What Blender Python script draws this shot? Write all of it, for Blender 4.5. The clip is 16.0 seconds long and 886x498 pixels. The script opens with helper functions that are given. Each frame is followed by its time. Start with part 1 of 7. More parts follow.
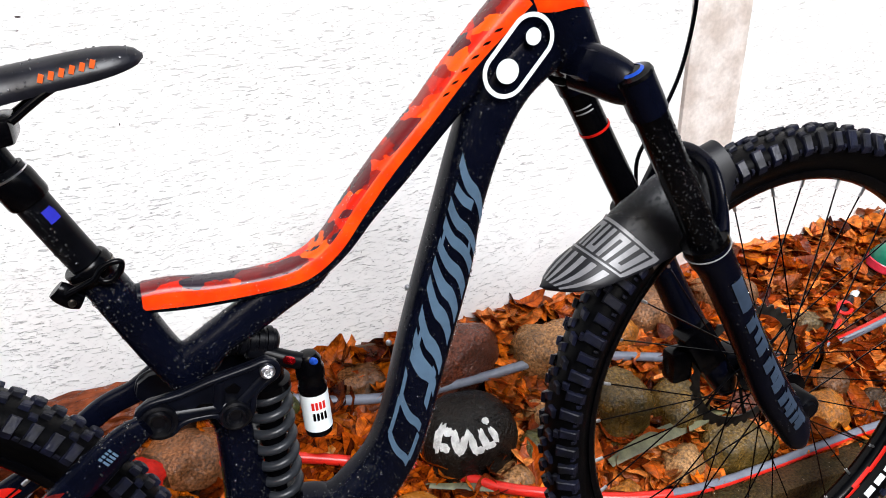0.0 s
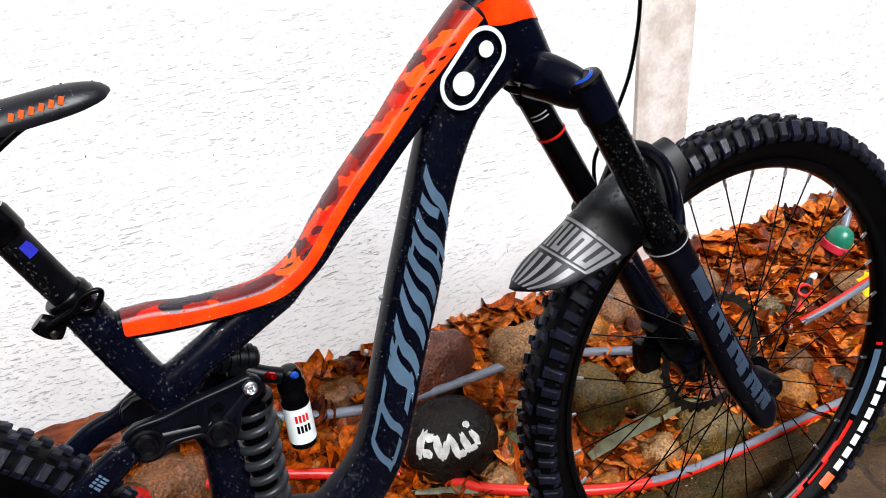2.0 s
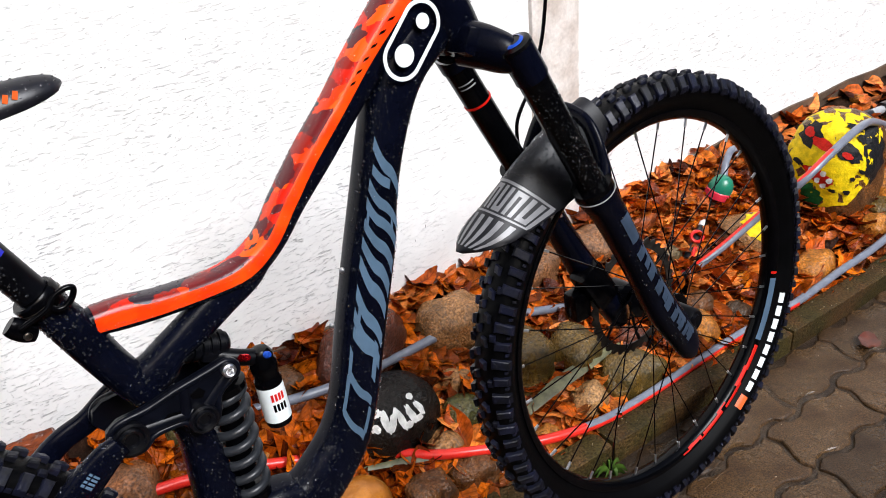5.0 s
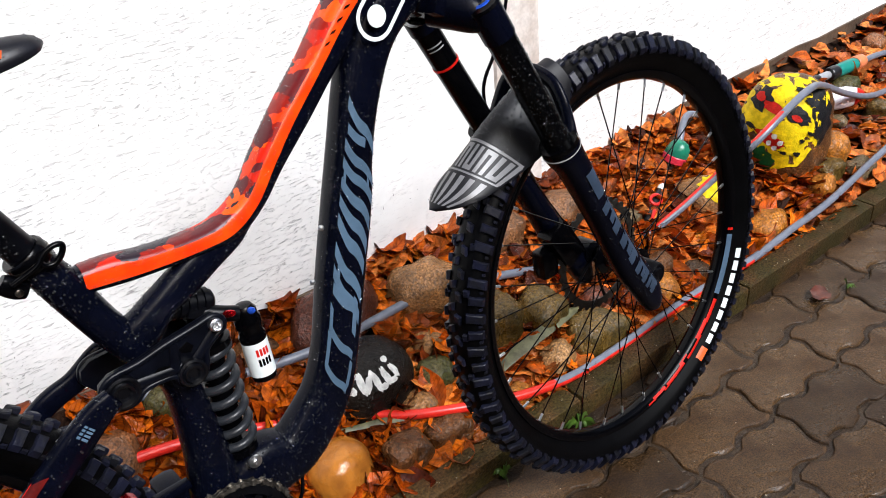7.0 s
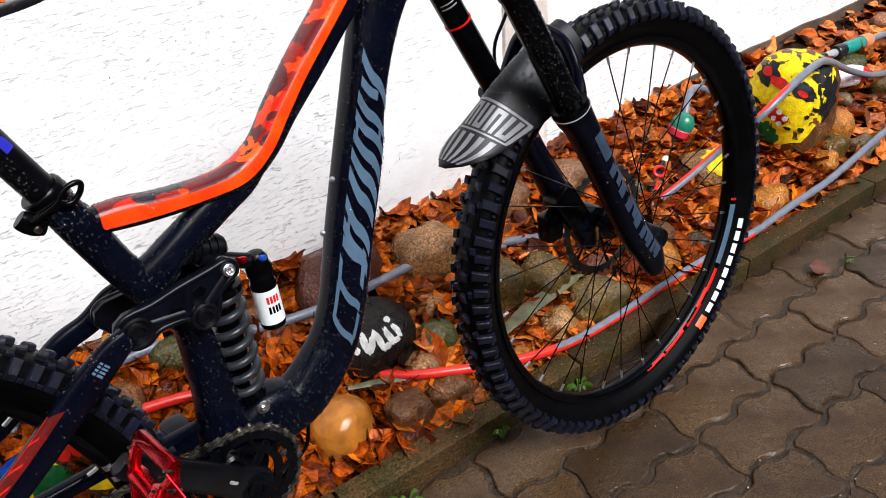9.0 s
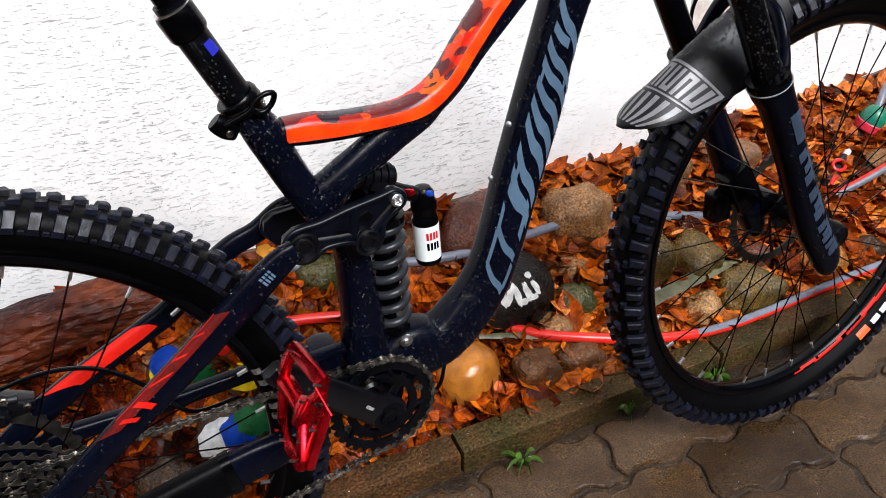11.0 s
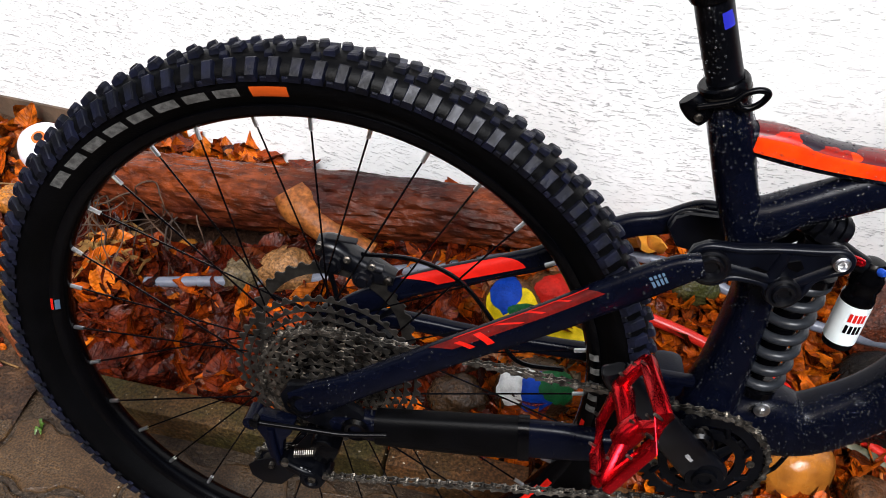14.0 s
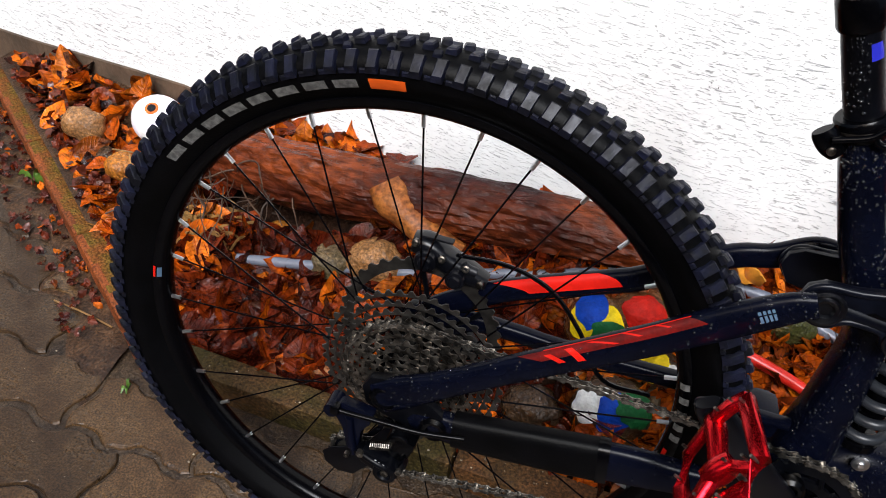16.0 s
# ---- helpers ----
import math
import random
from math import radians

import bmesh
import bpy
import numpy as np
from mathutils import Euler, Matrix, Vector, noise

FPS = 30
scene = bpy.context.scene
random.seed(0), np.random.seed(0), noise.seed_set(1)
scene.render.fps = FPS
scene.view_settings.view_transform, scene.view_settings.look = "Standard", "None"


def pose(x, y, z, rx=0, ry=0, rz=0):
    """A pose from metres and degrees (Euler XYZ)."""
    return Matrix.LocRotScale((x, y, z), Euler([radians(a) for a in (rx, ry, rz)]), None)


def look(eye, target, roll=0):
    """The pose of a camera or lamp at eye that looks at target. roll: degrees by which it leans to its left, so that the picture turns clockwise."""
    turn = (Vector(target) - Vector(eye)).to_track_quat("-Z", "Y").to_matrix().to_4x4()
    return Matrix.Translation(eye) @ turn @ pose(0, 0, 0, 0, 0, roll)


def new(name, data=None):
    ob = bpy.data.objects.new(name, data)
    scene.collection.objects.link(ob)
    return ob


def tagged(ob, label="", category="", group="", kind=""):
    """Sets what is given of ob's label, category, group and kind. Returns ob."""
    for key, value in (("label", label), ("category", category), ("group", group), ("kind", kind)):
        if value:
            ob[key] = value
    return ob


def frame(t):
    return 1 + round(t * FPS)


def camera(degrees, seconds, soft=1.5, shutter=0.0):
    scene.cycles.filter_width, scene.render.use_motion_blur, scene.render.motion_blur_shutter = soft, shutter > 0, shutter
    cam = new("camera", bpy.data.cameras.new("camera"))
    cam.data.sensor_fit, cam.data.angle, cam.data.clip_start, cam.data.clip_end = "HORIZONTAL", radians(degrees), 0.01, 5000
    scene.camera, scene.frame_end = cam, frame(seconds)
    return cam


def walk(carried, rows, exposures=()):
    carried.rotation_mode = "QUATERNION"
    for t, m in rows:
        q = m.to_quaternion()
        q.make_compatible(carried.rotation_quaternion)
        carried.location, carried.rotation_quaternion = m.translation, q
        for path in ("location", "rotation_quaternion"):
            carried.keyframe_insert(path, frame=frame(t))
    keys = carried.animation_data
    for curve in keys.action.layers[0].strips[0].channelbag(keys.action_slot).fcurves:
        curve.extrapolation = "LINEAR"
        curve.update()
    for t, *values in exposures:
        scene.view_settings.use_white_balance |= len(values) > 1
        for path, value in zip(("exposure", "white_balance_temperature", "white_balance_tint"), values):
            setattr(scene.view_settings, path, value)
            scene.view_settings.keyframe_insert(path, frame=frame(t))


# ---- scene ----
# Camera: a phone carried along a parked bicycle
cam = camera(58.96, 16.0, 0.95)
PATH = [
    (0, look((0.4093, -0.6529, 1.0940), (0.7274, 0.1611, 0.6080), -2.07)),
    (0.5, look((0.4089, -0.6621, 1.0966), (0.7376, 0.1502, 0.6149), -3.09)),
    (1, look((0.4071, -0.6698, 1.1013), (0.7479, 0.1389, 0.6218), -3.50)),
    (1.5, look((0.4055, -0.6783, 1.1035), (0.7527, 0.1304, 0.6286), -4.15)),
    (2, look((0.4002, -0.6777, 1.1058), (0.7558, 0.1264, 0.6294), -4.62)),
    (2.5, look((0.3908, -0.6749, 1.1072), (0.7658, 0.1176, 0.6261), -5.18)),
    (3, look((0.3777, -0.6710, 1.1077), (0.7807, 0.1062, 0.6244), -5.37)),
    (3.5, look((0.3585, -0.6704, 1.1083), (0.7889, 0.0915, 0.6242), -5.44)),
    (4, look((0.3382, -0.6707, 1.1069), (0.7930, 0.0736, 0.6179), -5.49)),
    (6.5, look((0.2723, -0.6881, 1.0983), (0.7780, 0.0062, 0.5863), -5.91)),
    (7, look((0.2643, -0.6954, 1.0958), (0.7783, -0.0148, 0.5738), -5.71)),
    (7.5, look((0.2603, -0.7022, 1.0936), (0.7740, -0.0285, 0.5623), -5.56)),
    (8, look((0.2535, -0.7063, 1.0898), (0.7670, -0.0370, 0.5529), -4.87)),
    (10.5, look((0.2171, -0.6952, 1.0683), (0.6527, 0.0025, 0.4995), -2.63)),
    (11, look((0.2090, -0.6718, 1.0654), (0.5622, 0.0585, 0.4807), -1.97)),
    (11.5, look((0.1924, -0.6354, 1.0581), (0.4089, 0.1350, 0.4585), -0.88)),
    (12, look((0.1818, -0.6115, 1.0517), (0.2727, 0.1768, 0.4432), 1.60)),
    (12.5, look((0.1786, -0.6020, 1.0457), (0.2089, 0.1843, 0.4286), 3.99)),
    (13, look((0.1768, -0.5970, 1.0434), (0.1768, 0.1849, 0.4201), 4.85)),
    (13.5, look((0.1744, -0.5939, 1.0402), (0.1453, 0.1834, 0.4118), 5.74)),
    (14, look((0.1702, -0.5907, 1.0381), (0.1093, 0.1815, 0.4057), 6.28)),
    (14.5, look((0.1630, -0.5887, 1.0367), (0.0765, 0.1789, 0.4016), 7.06)),
    (15, look((0.1573, -0.5873, 1.0350), (0.0445, 0.1745, 0.3971), 7.54)),
    (15.5, look((0.1513, -0.5873, 1.0347), (0.0164, 0.1695, 0.3951), 7.80)),
    (16, look((0.1461, -0.5881, 1.0336), (-0.0077, 0.1647, 0.3937), 7.87)),
]
walk(cam, PATH, [(0, 0.66, 6150, 10), (16, 0.66, 6150, 10)])

# World: wet overcast day, soft light from above
world = bpy.data.worlds.new("overcast")
scene.world = world
world.use_nodes = True
wn = world.node_tree
sky = wn.nodes.new("ShaderNodeTexSky")
sky.sky_type, sky.sun_disc = "NISHITA", False
sky.sun_elevation, sky.sun_rotation = radians(38), radians(190)
sky.air_density, sky.dust_density, sky.ozone_density = 1.0, 6.0, 1.0
wn.links.new(sky.outputs[0], wn.nodes["Background"].inputs[0])
wn.nodes["Background"].inputs[1].default_value = 0.07
sun = new("sun", bpy.data.lights.new("sun", "SUN"))
sun.data.energy, sun.data.angle, sun.data.color = 3.2, radians(28), (1.0, 0.99, 0.98)
sun.matrix_world = look((0.5, -2.8, 3.3), (0, 0, 0))
scene.view_settings.exposure = 0.66


# ---- materials ----
def mat(name, color, rough=0.5, metal=0.0, var=0.25, scale=30.0, bump=0.1, bscale=120.0, bdist=0.001, color2=None, coat=0.0, isl=0.0, spec=None, rvar=0.0, stretch=(1, 1, 1), grain=0.0, gscale=400.0):
    """A surface with two scales of colour variation and fine relief. isl: variation from piece to piece."""
    m = bpy.data.materials.new(name)
    m.use_nodes = True
    n, l = m.node_tree.nodes, m.node_tree.links
    b = n["Principled BSDF"]
    tc = n.new("ShaderNodeTexCoord")
    n1 = n.new("ShaderNodeTexNoise")
    n1.inputs["Scale"].default_value, n1.inputs["Detail"].default_value = scale, 5
    n2 = n.new("ShaderNodeTexNoise")
    n2.inputs["Scale"].default_value, n2.inputs["Detail"].default_value = scale * 7, 4
    mp = n.new("ShaderNodeMapping")
    mp.inputs["Scale"].default_value = stretch
    l.new(tc.outputs["Object"], mp.inputs["Vector"])
    for q in (n1, n2):
        l.new(mp.outputs[0], q.inputs["Vector"])
    mx = n.new("ShaderNodeMix")
    mx.data_type = "RGBA"
    c2 = color2 or tuple(max(0.0, c * (1 - var * 1.6)) for c in color)
    mx.inputs["A"].default_value = (*color, 1)
    mx.inputs["B"].default_value = (*c2, 1)
    rp = n.new("ShaderNodeMapRange")
    rp.inputs["From Min"].default_value, rp.inputs["From Max"].default_value = 0.38, 0.62
    l.new(n1.outputs["Fac"], rp.inputs["Value"])
    l.new(rp.outputs[0], mx.inputs["Factor"])
    hv = n.new("ShaderNodeHueSaturation")
    r2 = n.new("ShaderNodeMapRange")
    r2.inputs["To Min"].default_value, r2.inputs["To Max"].default_value = 1 - var, 1 + var
    l.new(n2.outputs["Fac"], r2.inputs["Value"])
    last = r2.outputs[0]
    if isl:
        oi = n.new("ShaderNodeObjectInfo")
        gi = n.new("ShaderNodeNewGeometry")
        ad = n.new("ShaderNodeMath")
        ad.operation = "ADD"
        l.new(oi.outputs["Random"], ad.inputs[0])
        l.new(gi.outputs["Random Per Island"], ad.inputs[1])
        fr = n.new("ShaderNodeMath")
        fr.operation = "FRACT"
        l.new(ad.outputs[0], fr.inputs[0])
        r3 = n.new("ShaderNodeMapRange")
        r3.inputs["To Min"].default_value, r3.inputs["To Max"].default_value = 1 - isl, 1 + isl
        l.new(fr.outputs[0], r3.inputs["Value"])
        mu = n.new("ShaderNodeMath")
        mu.operation = "MULTIPLY"
        l.new(last, mu.inputs[0])
        l.new(r3.outputs[0], mu.inputs[1])
        last = mu.outputs[0]
    if grain:
        n5 = n.new("ShaderNodeTexNoise")
        n5.inputs["Scale"].default_value, n5.inputs["Detail"].default_value = gscale, 3
        l.new(mp.outputs[0], n5.inputs["Vector"])
        r5 = n.new("ShaderNodeMapRange")
        r5.inputs["From Min"].default_value, r5.inputs["From Max"].default_value = 0.36, 0.64
        r5.inputs["To Min"].default_value, r5.inputs["To Max"].default_value = 1 - grain, 1 + grain
        l.new(n5.outputs["Fac"], r5.inputs["Value"])
        m5 = n.new("ShaderNodeMath")
        m5.operation = "MULTIPLY"
        l.new(last, m5.inputs[0])
        l.new(r5.outputs[0], m5.inputs[1])
        last = m5.outputs[0]
    l.new(last, hv.inputs["Value"])
    l.new(mx.outputs["Result"], hv.inputs["Color"])
    l.new(hv.outputs[0], b.inputs["Base Color"])
    b.inputs["Roughness"].default_value, b.inputs["Metallic"].default_value = rough, metal
    b.inputs["Coat Weight"].default_value, b.inputs["Coat Roughness"].default_value = coat, 0.08
    if spec is not None:
        b.inputs["Specular IOR Level"].default_value = spec
    if rvar:
        r4 = n.new("ShaderNodeMapRange")
        r4.inputs["From Min"].default_value, r4.inputs["From Max"].default_value = 0.35, 0.65
        r4.inputs["To Min"].default_value, r4.inputs["To Max"].default_value = rough - rvar, rough + rvar
        l.new(n1.outputs["Fac"], r4.inputs["Value"])
        l.new(r4.outputs[0], b.inputs["Roughness"])
    if bump:
        n3 = n.new("ShaderNodeTexNoise")
        n3.inputs["Scale"].default_value, n3.inputs["Detail"].default_value = bscale, 6
        l.new(mp.outputs[0], n3.inputs["Vector"])
        bp = n.new("ShaderNodeBump")
        bp.inputs["Strength"].default_value, bp.inputs["Distance"].default_value = bump, bdist
        l.new(n3.outputs["Fac"], bp.inputs["Height"])
        l.new(bp.outputs[0], b.inputs["Normal"])
    return m


def plaster_material():
    """White trowelled plaster: short torn level ridges with grey shade painted in them, and a few dark flecks."""
    m = mat("white_plaster", (0.86, 0.86, 0.85), 0.8, var=0.05, scale=6, bump=0)
    n, l = m.node_tree.nodes, m.node_tree.links
    b = n["Principled BSDF"]
    tc = n.new("ShaderNodeTexCoord")

    def strokes(sx, sz, turn, lo, hi, seed, detail=2.5, twist=0.9):
        mp = n.new("ShaderNodeMapping")
        mp.inputs["Scale"].default_value = (sx, sx, sz)
        mp.inputs["Rotation"].default_value = (0, radians(turn), 0)
        mp.inputs["Location"].default_value = (seed, seed * 2.0, seed * 3.0)
        l.new(tc.outputs["Object"], mp.inputs["Vector"])
        a = n.new("ShaderNodeTexNoise")
        a.inputs["Scale"].default_value, a.inputs["Detail"].default_value, a.inputs["Distortion"].default_value = 1.0, detail, twist
        l.new(mp.outputs[0], a.inputs["Vector"])
        r = n.new("ShaderNodeMapRange")
        r.inputs["From Min"].default_value, r.inputs["From Max"].default_value = lo, hi
        l.new(a.outputs["Fac"], r.inputs["Value"])
        return r.outputs[0]

    def calc(op, x, y):
        k = n.new("ShaderNodeMath")
        k.operation, k.use_clamp = op, True
        for q, sock in ((x, k.inputs[0]), (y, k.inputs[1])):
            if isinstance(q, float):
                sock.default_value = q
            else:
                l.new(q, sock)
        return k.outputs[0]

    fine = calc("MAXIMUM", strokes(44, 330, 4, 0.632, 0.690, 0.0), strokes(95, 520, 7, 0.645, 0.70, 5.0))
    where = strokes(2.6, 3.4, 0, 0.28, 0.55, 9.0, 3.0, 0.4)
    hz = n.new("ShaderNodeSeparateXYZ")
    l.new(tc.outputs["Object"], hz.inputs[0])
    # strokes, relief and painted grey alike, weaken with height
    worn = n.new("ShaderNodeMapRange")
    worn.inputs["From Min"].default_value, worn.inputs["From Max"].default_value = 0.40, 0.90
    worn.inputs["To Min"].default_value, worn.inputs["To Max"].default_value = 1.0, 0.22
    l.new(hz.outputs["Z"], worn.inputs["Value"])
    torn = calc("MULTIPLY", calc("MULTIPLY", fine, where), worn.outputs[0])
    bp = n.new("ShaderNodeBump")
    bp.inputs["Strength"].default_value, bp.inputs["Distance"].default_value = 0.9, 0.0045
    l.new(torn, bp.inputs["Height"])
    l.new(bp.outputs[0], b.inputs["Normal"])
    last = b.inputs["Base Color"].links[0].from_socket
    flecks = calc("MAXIMUM", strokes(62, 170, 50, 0.80, 0.82, 2.0, 1.0, 0.0), strokes(210, 60, 12, 0.815, 0.83, 7.0, 1.0, 0.0))
    # grey on the strokes paints the small shadows under the ridges
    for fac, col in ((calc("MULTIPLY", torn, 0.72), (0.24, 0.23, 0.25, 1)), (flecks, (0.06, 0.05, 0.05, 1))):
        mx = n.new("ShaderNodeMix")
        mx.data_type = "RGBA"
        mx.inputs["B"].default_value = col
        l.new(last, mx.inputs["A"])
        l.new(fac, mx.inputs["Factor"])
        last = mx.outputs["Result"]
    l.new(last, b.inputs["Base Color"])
    return m
M_PLASTER = plaster_material()
M_PIER = mat("grey_white_pier", (0.76, 0.71, 0.67), 0.8, var=0.14, scale=17, bump=0.7, bscale=60, bdist=0.004, color2=(0.57, 0.50, 0.45), grain=0.06, gscale=120)
M_PLINTH = mat("dirty_plinth", (0.105, 0.066, 0.040), 0.7, var=0.3, scale=14, bump=0.6, bscale=70, bdist=0.006)
M_BLOCKER = mat("dull_light_blocker", (0.10, 0.09, 0.075), 0.85, var=0.2, scale=3, bump=0.3, bscale=40, bdist=0.003)
M_PAVER = mat("wet_concrete_paver", (0.058, 0.032, 0.0135), 0.38, var=0.5, scale=9, bump=0.6, bscale=150, bdist=0.003, color2=(0.036, 0.018, 0.007), isl=0.35, spec=0.33, rvar=0.24, grain=0.6, gscale=330)
M_JOINT = mat("wet_joint_sand", (0.050, 0.033, 0.020), 0.34, var=0.45, scale=22, bump=0.8, bscale=260, bdist=0.004, color2=(0.020, 0.012, 0.007), spec=0.3, grain=0.5, gscale=260)
M_KERB = mat("mossy_concrete_kerb", (0.062, 0.031, 0.0105), 0.6, var=0.4, scale=14, bump=0.9, bscale=170, bdist=0.006, color2=(0.034, 0.025, 0.006), isl=0.25, spec=0.16, grain=0.55, gscale=220)
M_KERBBROWN = mat("brown_concrete_kerb", (0.082, 0.033, 0.0105), 0.6, var=0.4, scale=14, bump=0.9, bscale=170, bdist=0.006, color2=(0.044, 0.022, 0.007), spec=0.16, grain=0.55, gscale=220)
M_MOSS = mat("moss_on_concrete", (0.115, 0.072, 0.012), 0.7, var=0.4, scale=24, bump=1.0, bscale=150, bdist=0.006, color2=(0.15, 0.050, 0.012), spec=0.12, grain=0.5, gscale=220)
M_KERBRED = mat("reddish_kerb", (0.20, 0.050, 0.012), 0.6, var=0.35, scale=11, bump=0.6, bscale=190, bdist=0.003, color2=(0.13, 0.034, 0.010), spec=0.2, grain=0.5, gscale=220)
M_WASH = mat("washed_soil", (0.060, 0.030, 0.014), 0.42, var=0.5, scale=24, bump=0.9, bscale=130, bdist=0.005, color2=(0.026, 0.013, 0.007), spec=0.25, grain=0.6, gscale=260)
M_SOIL = mat("dark_soil", (0.028, 0.012, 0.006), 0.8, var=0.4, scale=40, bump=0.9, bscale=130, bdist=0.01, spec=0.1)


# ---- mesh helpers ----
def mesh_of(name, verts, faces, material, smooth=True):
    me = bpy.data.meshes.new(name)
    me.from_pydata([tuple(v) for v in verts], [], faces)
    me.validate()
    me.materials.append(material)
    if smooth:
        me.polygons.foreach_set("use_smooth", [True] * len(me.polygons))
    me.update()
    return me


def part(name, bm, material, parent=None, label="", smooth=True):
    """Links a bmesh, or a ready mesh, as ONE object under a thing or a part."""
    if isinstance(bm, bmesh.types.BMesh):
        bmesh.ops.recalc_face_normals(bm, faces=bm.faces)
        me = bpy.data.meshes.new(name)
        bm.to_mesh(me)
        bm.free()
        me.materials.append(material)
        if smooth:
            me.polygons.foreach_set("use_smooth", [True] * len(me.polygons))
            me.set_sharp_from_angle(angle=radians(38))
    else:
        me = bm
    ob = new(name, me)
    ob.parent = parent
    if label:
        ob["label"] = label
    return ob


def thing(name, label, category, group="", kind="", m=None):
    ob = new(name)
    if m is not None:
        ob.matrix_world = m
    return tagged(ob, label, category, group, kind)


def box_bm(sx, sy, sz, at=(0, 0, 0), bevel=0.0, bm=None, m=None):
    """A bevelled box, its centre at the given place."""
    own = bmesh.new()
    bmesh.ops.create_cube(own, size=1, matrix=Matrix.Translation(at) @ Matrix.Diagonal((sx, sy, sz, 1)))
    if bevel:
        bmesh.ops.bevel(own, geom=list(own.edges), offset=bevel, segments=2, affect="EDGES", profile=0.6)
    if m is not None:
        own.transform(m)
    return merge(bm, own)


def merge(bm, own):
    if bm is None:
        return own
    me = bpy.data.meshes.new("tmp")
    own.to_mesh(me)
    bm.from_mesh(me)
    bpy.data.meshes.remove(me)
    own.free()
    return bm


def plate_bm(outline, y0, y1, bevel=0.0015, bm=None):
    """A flat plate cut to an outline in x and z, from y0 to y1."""
    own = bmesh.new()
    f = own.faces.new([own.verts.new((x, y0, z)) for x, z in outline])
    r = bmesh.ops.extrude_face_region(own, geom=[f])
    bmesh.ops.translate(own, verts=[v for v in r["geom"] if isinstance(v, bmesh.types.BMVert)], vec=(0, y1 - y0, 0))
    bmesh.ops.recalc_face_normals(own, faces=own.faces)
    if bevel:
        bmesh.ops.bevel(own, geom=list(own.edges), offset=bevel, segments=2, affect="EDGES", profile=0.6)
    return merge(bm, own)


def smooth_path(pts, n):
    """Points along a Catmull-Rom curve through pts, any number of columns."""
    p = np.array(pts, float)
    p = np.vstack([2 * p[0] - p[1], p, 2 * p[-1] - p[-2]])
    out = []
    for i in range(1, len(p) - 2):
        for k in range(n):
            t = k / n
            a, b, c, d = p[i - 1], p[i], p[i + 1], p[i + 2]
            out.append(0.5 * (2 * b + (c - a) * t + (2 * a - 5 * b + 4 * c - d) * t * t + (3 * b - a - 3 * c + d) * t ** 3))
    out.append(p[-2])
    return np.array(out)


def tube_bm(pts, radius, segs=12, n=4, bm=None, caps=True, side=None, power=2.0, span=None):
    """A tube along pts: (x, y, z) or (x, y, z, a, b). a is the half height across side, b the half width along it. span: a part of the way round, in degrees from side."""
    p = smooth_path(pts, n) if n > 1 else np.array(pts, float)
    c = p[:, :3]
    ra = p[:, 3] if p.shape[1] > 3 else np.full(len(p), radius)
    rb = p[:, 4] if p.shape[1] > 4 else ra
    tan = np.gradient(c, axis=0)
    tan /= np.linalg.norm(tan, axis=1)[:, None]
    own = bmesh.new()
    rings = []
    u = np.array(side if side is not None else ((0, 0, 1) if abs(tan[0][2]) < 0.9 else (1, 0, 0)), float)
    a0, a1 = (0, 360) if span is None else span
    closed = span is None
    k = segs if closed else segs + 1
    for i in range(len(c)):
        w = np.array(side, float) if side is not None else u
        w = w - tan[i] * (w @ tan[i])
        w /= np.linalg.norm(w)
        u = w
        v = np.cross(tan[i], w)
        ring = []
        for s in range(k):
            th = radians(a0 + (a1 - a0) * s / segs)
            co, si = math.cos(th), math.sin(th)
            e = 2.0 / power
            x = math.copysign(abs(co) ** e, co) * rb[i]
            y = math.copysign(abs(si) ** e, si) * ra[i]
            ring.append(own.verts.new(c[i] + w * x + v * y))
        rings.append(ring)
    for i in range(len(rings) - 1):
        for s in range(segs):
            t = (s + 1) % k
            own.faces.new((rings[i][s], rings[i][t], rings[i + 1][t], rings[i + 1][s]))
    if caps and closed:
        own.faces.new(rings[0][::-1])
        own.faces.new(rings[-1])
    return merge(bm, own)


def lathe_bm(profile, at, axis, segs=32, bm=None, closed=False):
    """Turns (radius, height) about an axis through a place."""
    ax = Vector(axis).normalized()
    q = ax.to_track_quat("Z", "Y").to_matrix().to_4x4()
    own = bmesh.new()
    rings = []
    for r, h in profile:
        if r < 1e-6:
            rings.append([own.verts.new((0, 0, h))])
        else:
            rings.append([own.verts.new((r * math.cos(2 * math.pi * s / segs), r * math.sin(2 * math.pi * s / segs), h)) for s in range(segs)])
    pairs = list(zip(rings[:-1], rings[1:])) + ([(rings[-1], rings[0])] if closed else [])
    for a, b in pairs:
        for s in range(segs):
            t = (s + 1) % segs
            vs = []
            for q2 in (a[s % len(a)], a[t % len(a)], b[t % len(b)], b[s % len(b)]):
                if q2 not in vs:
                    vs.append(q2)
            if len(vs) > 2:
                own.faces.new(vs)
    own.transform(Matrix.Translation(at) @ q)
    return merge(bm, own)


# ---- the place: wall, pavement, kerb and planting bed ----
WALL_Y = 0.535


def wall_y(x):
    """The wall's face: it runs back a little towards the bed's end."""
    return WALL_Y + 0.22 * max(0.0, 0.25 - x)


def kerb_y(x):
    """The pavement side of the kerb."""
    return 0.103 - 0.045 * x


def bed_top(x):
    """How high the bed stands against the wall."""
    return float(np.interp(x, (-1.3, -0.9, -0.5, 0.0, 0.25, 0.5, 1.1, 3.5), (0.06, 0.10, 0.14, 0.215, 0.245, 0.222, 0.20, 0.195)))


